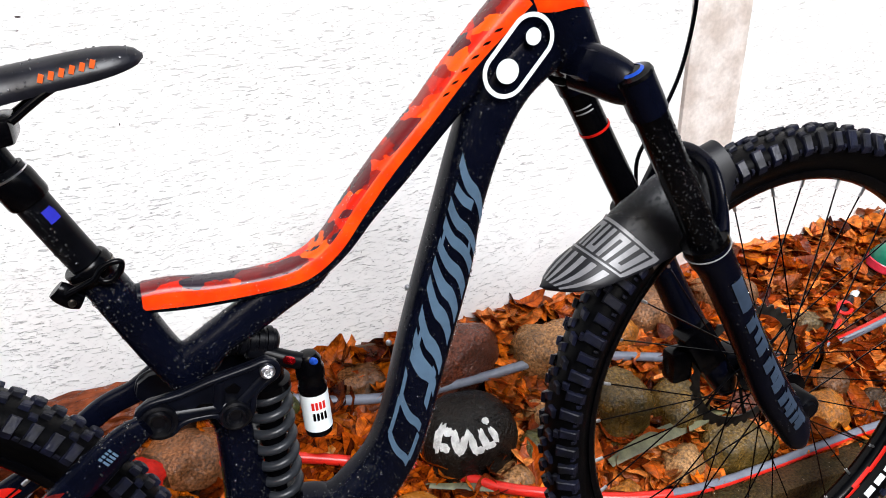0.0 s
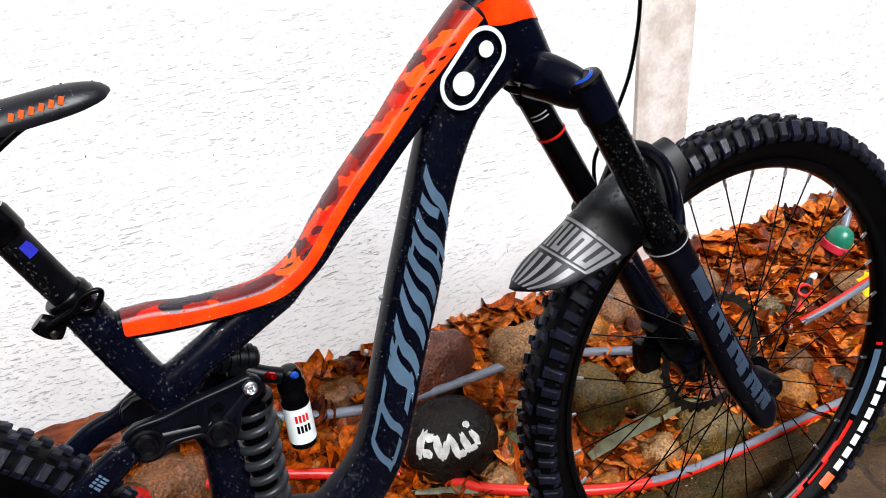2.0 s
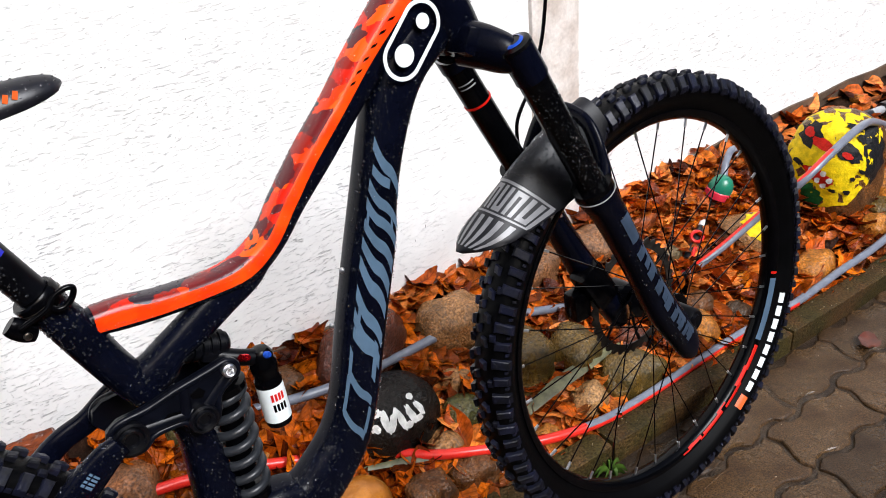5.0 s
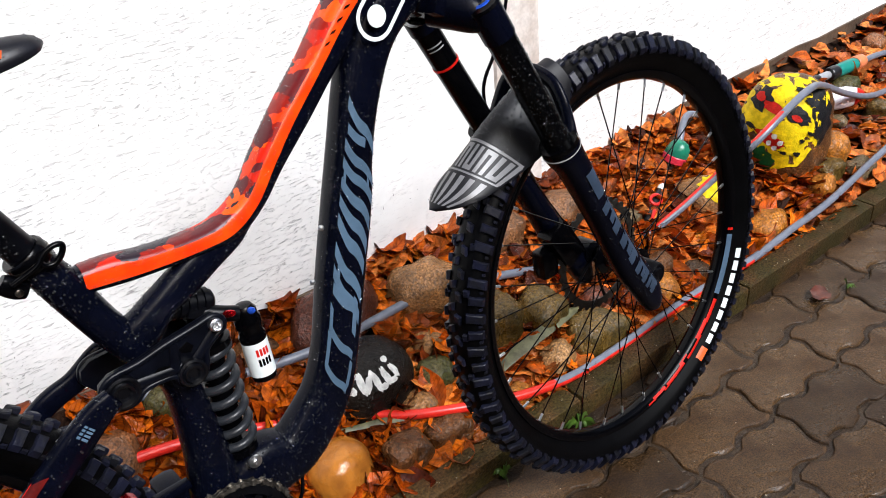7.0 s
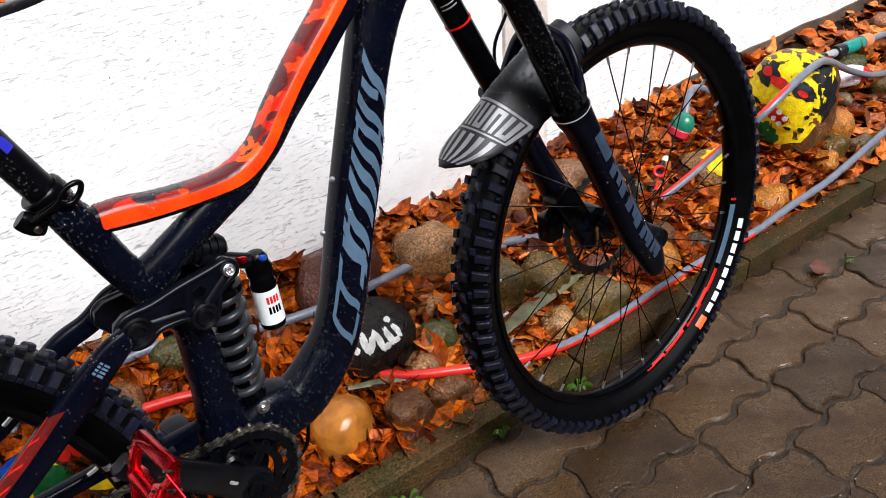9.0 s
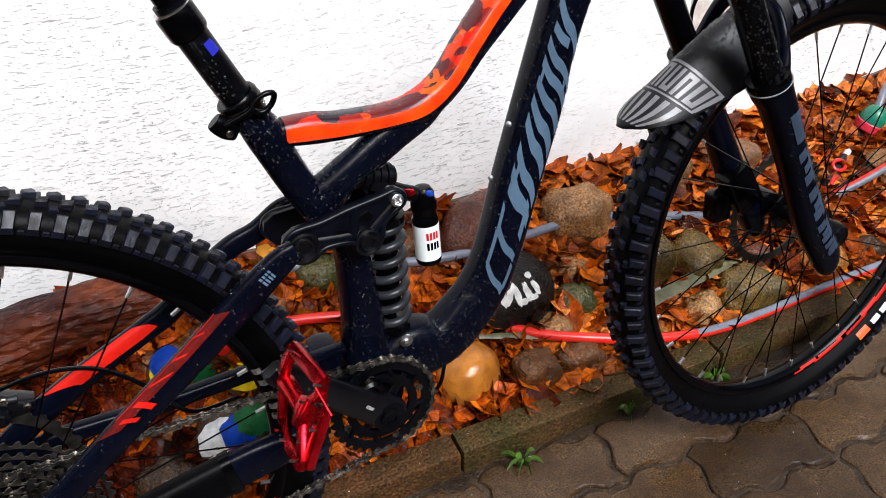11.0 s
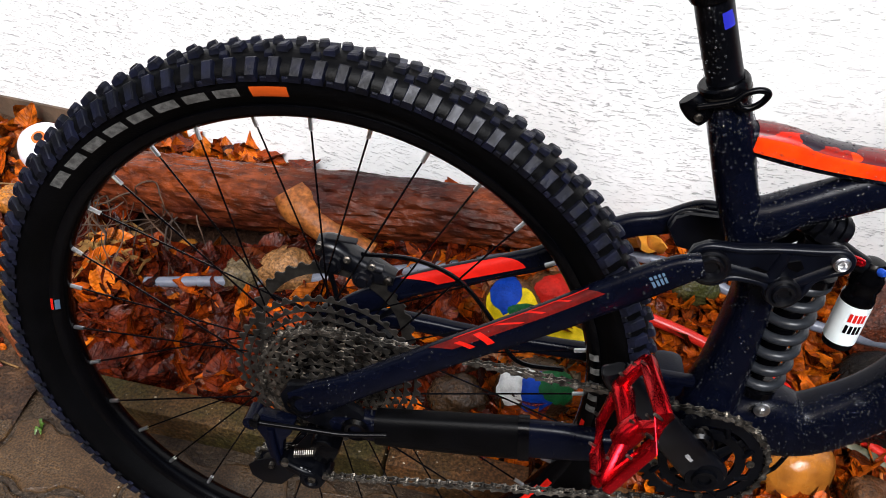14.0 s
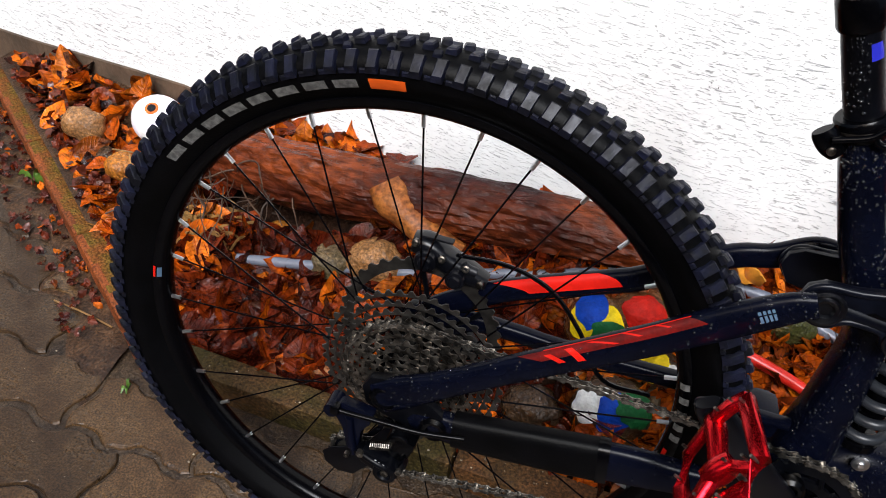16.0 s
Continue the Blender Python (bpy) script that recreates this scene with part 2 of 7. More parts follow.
def bed_z(x, y):
    """The height of the planting bed, which rises to the wall."""
    s = min(1.0, max(0.0, (y - kerb_y(x) - 0.05) / (wall_y(x) - kerb_y(x) - 0.05)))
    hollow = 0.055 * max(0.0, 1 - ((x + 0.36) / 0.17) ** 2) * min(1.0, max(0.0, (y - 0.425) / 0.05)) * (1 if y < 0.58 else 0)
    return 0.012 + (bed_top(x) - 0.012) * s ** 1.1 + 0.010 * noise.noise((x * 7, y * 7, 0)) - hollow


def wall_part(name, x0, x1, z0, z1, front, back, material, label=""):
    """A piece of the wall that follows its line, with a top edge that may vary."""
    n = 60
    v, f = [], []
    for i in range(n + 1):
        x = x0 + (x1 - x0) * i / n
        for y in (wall_y(x) - front, wall_y(x) + back):
            for z in (z0(x), z1(x)):
                v.append((x, y, z))
    for i in range(n):
        a, b = 4 * i, 4 * i + 4
        f += [(a, b, b + 1, a + 1), (a + 2, a + 3, b + 3, b + 2), (a + 1, b + 1, b + 3, a + 3), (a, a + 2, b + 2, b)]
    f += [(0, 1, 3, 2), (4 * n, 4 * n + 2, 4 * n + 3, 4 * n + 1)]
    return part(name, mesh_of(name, v, f, material, False), material, wall, label)


wall = thing("wall_north", "white roughly trowelled house wall above the planting bed", "wall", kind="structure")
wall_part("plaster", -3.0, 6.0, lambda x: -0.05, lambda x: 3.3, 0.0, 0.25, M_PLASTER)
wall_part("plinth", -3.0, 6.0, lambda x: -0.06, lambda x: bed_top(x) + float(np.interp(x, (-0.75, -0.60, -0.50, 0.0, 0.1, 1.8, 2.1), (0.036, 0.018, -0.020, -0.020, 0.006, 0.006, 0.028))) + 0.011 * noise.noise((x * 9, 0, 0)) + 0.005 * noise.noise((x * 31, 4, 0)), 0.007, 0.02, M_PLINTH, "stained grey-brown plinth under the plaster")
PIER_X0, PIER_X1 = 1.380, 1.514
pier = thing("wall_pier", "greyish white plastered pier standing out from the wall", "pier", kind="structure")
part("pier_shaft", box_bm(PIER_X1 - PIER_X0, 0.05, 3.1, ((PIER_X0 + PIER_X1) / 2, WALL_Y + 0.015, 1.70), 0.006), M_PIER, pier)

# unseen dark walls added behind and at the ends, to cut low sky reflections
yard = thing("blocker_south", "unseen dull grey-brown wall added to dim low reflections", "wall", kind="structure")
part("blocker_face", box_bm(16.0, 0.3, 3.3, (1.0, -4.6, 1.65), 0.01), M_BLOCKER, yard)
for nm, x in (("blocker_west", -6.8), ("blocker_east", 8.8)):
    end_blocker = thing(nm, "unseen dull grey-brown end wall added to dim reflections", "wall", kind="structure")
    part("blocker_face", box_bm(0.3, 5.6, 2.4, (x, -1.75, 1.2), 0.01), M_BLOCKER, end_blocker)

ground = thing("ground", "wet dark ground sheet under the paving", "ground", kind="structure")
xg = [-60, -6, -2.2] + [-2.0 + 0.022 * k for k in range(200)] + [2.6, 6, 60]
yg = [-60, -6, -1.2] + [-1.0 + 0.022 * k for k in range(62)] + [0.5, 6, 60]
gv = [(x, y, -0.0052 + (0.0032 * noise.noise((x * 16, y * 16, 0.5)) + 0.0012 * noise.noise((x * 50, y * 50, 2.5)) if -2.1 < x < 2.5 and -1.1 < y < 0.45 else 0.0)) for x in xg for y in yg]
gf = [(i * len(yg) + j, (i + 1) * len(yg) + j, (i + 1) * len(yg) + j + 1, i * len(yg) + j + 1) for i in range(len(xg) - 1) for j in range(len(yg) - 1)]
part("joint_sand", mesh_of("joint_sand", gv, gf, M_JOINT), M_JOINT, ground)
# ---- the bicycle ----
M_BLACK = mat("matt_black_paint", (0.0016, 0.0022, 0.0068), 0.27, var=0.2, scale=25, bump=0.05, bscale=300, bdist=0.0004, spec=0.10)
M_BLACK2 = mat("black_alloy", (0.0016, 0.0018, 0.0030), 0.34, var=0.3, scale=40, bump=0.12, bscale=240, bdist=0.0006, spec=0.13)
M_LINK = mat("satin_forged_black", (0.0022, 0.0028, 0.006), 0.3, var=0.3, scale=40, bump=0.08, bscale=240, bdist=0.0006, spec=0.17)
M_GLOSS = mat("gloss_black", (0.0010, 0.0010, 0.0015), 0.2, var=0.2, scale=40, bump=0.0, spec=0.13)
M_CRANK = mat("satin_black_crank", (0.0026, 0.0028, 0.0045), 0.28, var=0.3, scale=40, bump=0.05, bscale=240, bdist=0.0005, spec=0.34)
M_RUBBER = mat("wet_tyre_rubber", (0.0012, 0.0012, 0.0016), 0.42, var=0.3, scale=30, bump=0.35, bscale=420, bdist=0.0008, spec=0.08)
M_KNOB = mat("worn_tread_rubber", (0.0066, 0.0076, 0.0180), 0.44, var=0.5, scale=60, bump=0.5, bscale=240, bdist=0.0012, isl=0.25, spec=0.26, rvar=0.12)
M_GREY = mat("grey_blue_print", (0.075, 0.125, 0.19), 0.45, var=0.12, scale=20, bump=0.05, spec=0.2)
M_LEGPRINT = mat("dim_blue_print", (0.034, 0.052, 0.085), 0.45, var=0.15, scale=30, bump=0.05, spec=0.2)
M_WHITE = mat("white_print", (0.74, 0.80, 0.80), 0.4, var=0.06, scale=20, bump=0.0)
M_SILVERPRINT = mat("silver_print", (0.36, 0.36, 0.36), 0.4, var=0.15, scale=40, bump=0.05)
M_GREYPRINT2 = mat("dull_silver_print", (0.17, 0.17, 0.18), 0.35, var=0.15, scale=40, bump=0.05)
M_GREYPRINT = mat("worn_grey_print", (0.15, 0.147, 0.14), 0.5, var=0.4, scale=160, bump=0.05)
M_RED = mat("red_anodised", (0.72, 0.006, 0.014), 0.24, metal=0.92, var=0.2, scale=30, bump=0.04)
M_REDP = mat("red_print", (0.58, 0.010, 0.004), 0.45, var=0.12, scale=50, bump=0.0, spec=0.2)
M_REDDARK = mat("faded_red_print", (0.12, 0.005, 0.004), 0.4, var=0.5, scale=60, bump=0.0, color2=(0.07, 0.005, 0.004), spec=0.15)
M_CHAIN = mat("wet_chain_steel", (0.27, 0.25, 0.22), 0.26, metal=0.9, var=0.4, scale=80, bump=0.1, color2=(0.05, 0.045, 0.04), isl=0.5)
M_ORANGE = mat("orange_paint", (0.82, 0.034, 0.0008), 0.22, var=0.15, scale=30, bump=0.03, color2=(0.86, 0.064, 0.0014), spec=0.30, coat=0.25)
M_ORP = mat("orange_print", (0.75, 0.10, 0.004), 0.5, var=0.1, bump=0.0)
M_STEEL = mat("dirty_steel", (0.19, 0.17, 0.145), 0.28, metal=0.9, var=0.5, scale=90, bump=0.1, color2=(0.024, 0.020, 0.017))
M_DARKSTEEL = mat("dark_steel", (0.040, 0.036, 0.032), 0.30, metal=0.6, var=0.4, scale=60, bump=0.1)
M_CHROME = mat("bright_steel", (0.80, 0.80, 0.82), 0.30, metal=1.0, var=0.08, bump=0.0)
M_SPRING = mat("grey_spring_enamel", (0.018, 0.020, 0.024), 0.32, var=0.2, scale=40, bump=0.06, spec=0.3)
M_BLUE = mat("blue_anodised", (0.02, 0.09, 0.55), 0.25, metal=0.5, var=0.1, bump=0.0)
M_SADDLE = mat("wet_saddle_cover", (0.008, 0.008, 0.012), 0.33, var=0.3, scale=60, bump=0.2, bscale=300, bdist=0.0006, spec=0.3)
M_GUARD = mat("wet_black_plastic", (0.0050, 0.0050, 0.0076), 0.46, var=0.3, scale=50, bump=0.1, bscale=200, bdist=0.0006, spec=0.3)


def camo_material():
    """Orange paint with angular dark red, brown and charcoal patches."""
    m = mat("orange_camouflage_paint", (0.70, 0.03, 0.002), 0.26, var=0.08, bump=0.02, spec=0.25)
    n, l = m.node_tree.nodes, m.node_tree.links
    b = n["Principled BSDF"]
    tc = n.new("ShaderNodeTexCoord")
    mp = n.new("ShaderNodeMapping")
    mp.inputs["Scale"].default_value = (30, 44, 62)
    mp.inputs["Rotation"].default_value = (0, radians(40), 0)
    l.new(tc.outputs["Object"], mp.inputs["Vector"])
    wob = n.new("ShaderNodeTexNoise")
    wob.inputs["Scale"].default_value, wob.inputs["Detail"].default_value = 1.6, 2
    l.new(mp.outputs[0], wob.inputs["Vector"])
    bend = n.new("ShaderNodeMix")
    bend.data_type, bend.blend_type = "RGBA", "ADD"
    bend.inputs["Factor"].default_value = 0.9
    l.new(mp.outputs[0], bend.inputs["A"])
    l.new(wob.outputs["Color"], bend.inputs["B"])
    v = n.new("ShaderNodeTexVoronoi")
    v.inputs["Scale"].default_value = 1.0
    l.new(bend.outputs["Result"], v.inputs["Vector"])
    r = n.new("ShaderNodeValToRGB")
    r.color_ramp.interpolation = "CONSTANT"
    e = r.color_ramp.elements
    e[0].position, e[0].color = 0.0, (0.020, 0.012, 0.018, 1)
    e[1].position, e[1].color = 0.15, (0.120, 0.010, 0.010, 1)
    for pos, col in ((0.34, (0.55, 0.012, 0.0008, 1)), (0.50, (0.085, 0.010, 0.012, 1)), (0.62, (0.75, 0.040, 0.001, 1)), (0.76, (0.26, 0.010, 0.004, 1)), (0.90, (0.85, 0.085, 0.002, 1))):
        k = e.new(pos)
        k.color = col
    sp = n.new("ShaderNodeSeparateColor")
    l.new(v.outputs["Color"], sp.inputs[0])
    l.new(sp.outputs[0], r.inputs["Fac"])
    l.new(r.outputs[0], b.inputs["Base Color"])
    return m


M_CAMO = camo_material()
LEAN = 6.0
bike = thing("mountain_bike", "wet black and orange full-suspension mountain bike leaning to the wall", "bicycle", m=pose(0, -0.370 * math.sin(radians(LEAN)), 0, -LEAN))
Y = (0, 1, 0)


class Tube:
    """A frame tube in the bicycle's plane: points on it can be asked for, to lay prints and drops on it."""

    def __init__(self, pts, power=2.6, n=8, y=0.0):
        self.p = smooth_path([(q[0], q[4] if len(q) > 4 else y, q[1], q[2], q[3]) for q in pts], n)
        self.power = power
        c = self.p[:, :3]
        self.tan = np.gradient(c, axis=0)
        self.tan /= np.linalg.norm(self.tan, axis=1)[:, None]

    def at(self, t, deg, lift=0.0):
        """t: 0 to 1 along it; deg: 90 top, 180 the side to the camera, 270 below."""
        i = t * (len(self.p) - 1)
        k = min(int(i), len(self.p) - 2)
        f = i - k
        p = self.p[k] * (1 - f) + self.p[k + 1] * f
        tan = self.tan[k] * (1 - f) + self.tan[k + 1] * f
        w = np.array((0, 1.0, 0))
        v = np.cross(tan, w)
        v /= np.linalg.norm(v)
        co, si = math.cos(radians(deg)), math.sin(radians(deg))
        e = 2.0 / self.power
        x = math.copysign(abs(co) ** e, co) * (p[4] + lift)
        y = math.copysign(abs(si) ** e, si) * (p[3] + lift)
        return p[:3] + w * x + v * y

    def bm(self, segs=28, bm=None):
        return tube_bm(self.p, 0, segs, 1, bm, side=Y, power=self.power)

    def patch(self, t0, t1, d0, d1, lift, nt=24, nd=10, bm=None, slant=0.0, e0=0.0, e1=0.0):
        """A thin raised patch of its skin; e0 and e1 turn its far corners."""
        own = bmesh.new()
        g = [[own.verts.new(self.at(min(1, max(0, t0 + (t1 - t0) * i / nt + slant * (j / nd - 0.5))), d0 + e0 * i / nt + (d1 + e1 * i / nt - d0 - e0 * i / nt) * j / nd, lift)) for j in range(nd + 1)] for i in range(nt + 1)]
        for i in range(nt):
            for j in range(nd):
                own.faces.new((g[i][j], g[i][j + 1], g[i + 1][j + 1], g[i + 1][j]))
        return merge(bm, own)


# frame: x, z, half height, half width
DOWN = Tube([(0.434, 0.368, 0.026, 0.0306), (0.4747, 0.392, 0.043, 0.0298), (0.5236, 0.3925, 0.0350, 0.0272), (0.5587, 0.4145, 0.0342, 0.0246), (0.5912, 0.4483, 0.0320, 0.023), (0.6162, 0.4979, 0.0296, 0.023), (0.6453, 0.5829, 0.0300, 0.023), (0.6759, 0.6682, 0.0300, 0.023), (0.6972, 0.7357, 0.0258, 0.0238), (0.7242, 0.8036, 0.0268, 0.0246), (0.7564, 0.8578, 0.0302, 0.0255), (0.809, 0.901, 0.034, 0.0255)], 2.9)
TOP = Tube([(0.3494, 0.7168, 0.0108, 0.0136, -0.0155), (0.3962, 0.7127, 0.0150, 0.0153, -0.0157), (0.436, 0.7075, 0.0134, 0.0162, -0.0159), (0.4915, 0.7038, 0.0130, 0.0174, -0.0126), (0.5266, 0.7069, 0.0160, 0.0187, -0.0099), (0.559, 0.7251, 0.0155, 0.0196, -0.0076), (0.5911, 0.7577, 0.0175, 0.0204, -0.005), (0.6333, 0.7966, 0.0202, 0.0213, -0.0019), (0.6736, 0.8334, 0.0200, 0.0221, 0.0), (0.7161, 0.8739, 0.0236, 0.023, 0.0), (0.7676, 0.9154, 0.0293, 0.0246, 0.0), (0.8, 0.94, 0.031, 0.0255, 0.0)], 2.8)
SEAT = Tube([(0.3395, 0.751, 0.0190, 0.0185, -0.0188), (0.3475, 0.7345, 0.0185, 0.0185, -0.018), (0.3565, 0.7124, 0.0190, 0.019, -0.0168), (0.3803, 0.6530, 0.0182, 0.02, -0.013), (0.4040, 0.6105, 0.0200, 0.022, -0.0069), (0.4262, 0.5590, 0.0185, 0.026, -0.0004), (0.4290, 0.4893, 0.0222, 0.028, 0.0), (0.4281, 0.44, 0.026, 0.03, 0.0), (0.422, 0.375, 0.034, 0.034, 0.0)], 2.5)
STRUT = Tube([(0.3796, 0.6317, 0.02, 0.017, -0.0101), (0.4060, 0.6390, 0.0215, 0.0165, -0.0146), (0.4319, 0.6565, 0.0172, 0.016, -0.0146), (0.4591, 0.6690, 0.0190, 0.0145, -0.0142), (0.4926, 0.6845, 0.0185, 0.0135, -0.0125), (0.5272, 0.694, 0.0125, 0.0125, -0.0098), (0.5494, 0.7098, 0.0096, 0.01, -0.008)], 2.5)
HEAD = Tube([(0.842, 0.868, 0.029, 0.027), (0.829, 0.892, 0.032, 0.030), (0.812, 0.925, 0.034, 0.031), (0.796, 0.957, 0.031, 0.029)], 2.4)
fbm = None
for tb in (DOWN, TOP, SEAT, STRUT, HEAD):
    fbm = tb.bm(bm=fbm)
fbm = lathe_bm([(0.0, -0.038), (0.036, -0.038), (0.038, -0.034), (0.038, 0.034), (0.036, 0.038), (0.0, 0.038)], (0.42, 0, 0.371), Y, 32, fbm)
frame_main = part("frame", fbm, M_BLACK, bike, "matt black frame beaded with rain")
part("orange_panel", TOP.patch(0.62, 0.95, 148, 178, 0.0006, 24, 6, TOP.patch(0.045, 0.62, 156, 203, 0.0006, 46, 8, None, 0.0, -8, -25), 0.0, -4, -4), M_ORANGE, frame_main, "bright orange side band")
part("orange_panel", TOP.patch(0.62, 0.95, 2, 32, 0.0006, 24, 6, TOP.patch(0.045, 0.62, -23, 24, 0.0006, 46, 8, None, 0.0, 25, 8), 0.0, 4, 4), M_ORANGE, frame_main, "bright orange side band")
part("camouflage_panel", TOP.patch(0.62, 0.95, 32, 148, 0.0007, 24, 14, TOP.patch(0.045, 0.62, 22, 158, 0.0007, 46, 14, None, 0.0, 10, -10), 0.0, 4, -4), M_CAMO, frame_main, "orange camouflage paint with dark patches")
bt = None
for k in range(6):
    bt = TOP.patch(0.765 + 0.022 * k, 0.771 + 0.022 * k, 157, 165, 0.0011, 2, 3, bt, 0.008)
part("toptube_print", bt, M_GLOSS, frame_main, "small dark print as plain bars")
part("head_panel", HEAD.patch(0.66, 1.35, 270, 450, 0.0010, 24, 24, HEAD.patch(0.66, 1.35, 90, 270, 0.0010, 24, 24, None, -0.5), 0.5), M_ORANGE, frame_main, "orange head tube")
lm = None


def brand_bar(t0, t1, d0, d1, lean, nd=10):
    """One plain bar of the down tube's print."""
    global lm
    lm = DOWN.patch(t0, t1, d0, d1, 0.0007, 6, nd, lm, lean)


brand_bar(0.428, 0.486, 136, 147, -0.008)
brand_bar(0.395, 0.412, 140, 196, -0.060)
brand_bar(0.384, 0.436, 190, 199, -0.008)
brand_bar(0.482, 0.520, 139, 149, -0.010)
brand_bar(0.462, 0.476, 142, 195, -0.046)
brand_bar(0.478, 0.524, 187, 198, -0.010)
brand_bar(0.519, 0.533, 144, 192, -0.030)
for t, d1 in ((0.530, 206), (0.556, 208), (0.592, 210), (0.618, 213), (0.646, 216), (0.676, 222), (0.702, 226)):
    brand_bar(t - 0.0085, t + 0.0085, 141, d1, -0.064)
brand_bar(0.548, 0.572, 152, 160, -0.01)
brand_bar(0.678, 0.698, 146, 154, -0.01)
brand_bar(0.664, 0.680, 196, 204, -0.01)
brand_bar(0.744, 0.761, 139, 232, -0.074)
brand_bar(0.738, 0.752, 146, 186, -0.020)
part("downtube_print", lm, M_GREY, frame_main, "large grey-blue brand print as plain slanted bars")


def ring_shape(cx, cz, ux, uz, half, r0, r1, y):
    """A flat stadium-shaped band, its long way along (ux, uz)."""
    own = bmesh.new()
    vs = []
    for s in range(40):
        th = 2 * math.pi * s / 40
        off = half if math.cos(th) > 0 else -half
        q = []
        for r in (r0, r1):
            a, b = off + r * math.cos(th), r * math.sin(th)
            q.append(own.verts.new((cx + ux * a - uz * b, y, cz + uz * a + ux * b)))
        vs.append(q)
    for s in range(40):
        a, b = vs[s], vs[(s + 1) % 40]
        own.faces.new((a[0], a[1], b[1], b[0]))
    return own


bad = ring_shape(0.7596, 0.8868, 0.70, 0.714, 0.0213, 0.0200, 0.0246, -0.0318)
for cx, cz, r in ((0.7469, 0.8734, 0.0122), (0.7763, 0.9033, 0.0084)):
    bad = lathe_bm([(0, 0), (r, 0), (r, 0.0006), (0, 0.0006)], (cx, -0.0315, cz), (0, -1, 0), 28, bad)
part("head_badge", bad, M_WHITE, frame_main, "white round-ended badge outline with two dots")
for x, z, y in ((0.468, 0.4325, -0.0335), (0.628, 0.662, -0.018), (0.601, 0.603, -0.018)):
    part("frame_bolt", lathe_bm([(0, 0.004), (0.003, 0.004), (0.004, 0.003), (0.008, 0.002), (0.0085, 0.0)] if y < -0.03 else [(0, 0.003), (0.0028, 0.002), (0.0035, 0)], (x, y, z), (0, -1, 0) if y < -0.03 else (-0.6, -0.7, 0.3), 16), M_CHROME, frame_main, "bright steel bolt")
# internal cable leaving the frame by the cranks
part("cable", tube_bm([(0.54, -0.01, 0.39), (0.525, -0.012, 0.36), (0.512, -0.012, 0.325), (0.47, -0.01, 0.30)], 0.0025, 8), M_GLOSS, frame_main, "thin black cable")

# seat post, clamp, saddle
post = part("seat_post", tube_bm([(0.3550, -0.0173, 0.7220), (0.3420, -0.0188, 0.7505), (0.3300, -0.0200, 0.7755), (0.3112, -0.0218, 0.8182), (0.2960, -0.0239, 0.8560)], 0.0152, 28, 3), M_BLACK2, bike, "black dropper seat post")
part("post_collar", tube_bm([(0.3080, -0.0221, 0.8255, 0.0172, 0.0172), (0.3068, -0.0222, 0.8283, 0.0184, 0.0184), (0.2990, -0.0231, 0.8460, 0.0184, 0.0184), (0.2972, -0.0233, 0.8500, 0.0168, 0.0168)], 0.0195, 28, 1, tube_bm([(0.2960, -0.0239, 0.8560), (0.2880, -0.0240, 0.8750), (0.2840, -0.0240, 0.8890)], 0.0120, 20, 1)), M_GLOSS, post)
part("collar_ring", tube_bm([(0.2975, -0.0233, 0.8493), (0.2969, -0.0234, 0.8508)], 0.0172, 28, 1), M_CHROME, post, "thin bright ring")
part("post_mark", tube_bm([(0.3110, -0.0218, 0.8170), (0.3165, -0.0213, 0.8050)], 0.0156, 10, 1, side=Y, caps=False, span=(126, 166)), mat("blue_tape", (0.012, 0.016, 0.42), 0.5, bump=0.0), post, "small blue mark")
clamp = part("seat_clamp", tube_bm([(0.3420, -0.0186, 0.7460, 0.0195, 0.0195), (0.3410, -0.0187, 0.7482, 0.0212, 0.0212), (0.3355, -0.0193, 0.7605, 0.0212, 0.0212), (0.3345, -0.0194, 0.7625, 0.0196, 0.0196)], 0.0215, 28, 1), M_GLOSS, bike, "black quick-release seat clamp")
part("clamp_groove", tube_bm([(0.3388, -0.0189, 0.7532), (0.3380, -0.0190, 0.7552)], 0.0217, 28, 1), M_STEEL, clamp)
part("clamp_lever", tube_bm([(0.3160, -0.0420, 0.7440), (0.3396, -0.0450, 0.7533), (0.3490, -0.0450, 0.7625), (0.3590, -0.0450, 0.7662), (0.3655, -0.0445, 0.7640), (0.3625, -0.0440, 0.7560), (0.3550, -0.0440, 0.7500), (0.3478, -0.0440, 0.7500), (0.3440, -0.0440, 0.7535)], 0.0028, 10, 5), M_GLOSS, clamp, "curved black lever")
part("clamp_bolt", tube_bm([(0.3085, -0.034, 0.7480, 0.0085, 0.006), (0.3120, -0.034, 0.7440, 0.0100, 0.007), (0.3190, -0.034, 0.7370, 0.0100, 0.007), (0.3260, -0.033, 0.7320, 0.0080, 0.006)], 0.009, 16, 4, None, side=Y), M_GLOSS, clamp)
part("lever_pivot", lathe_bm([(0, 0.002), (0.002, 0.002), (0.0035, 0.0012), (0.0038, -0.004)], (0.3190, -0.0415, 0.7350), (0, -1, 0), 14), M_STEEL, clamp)
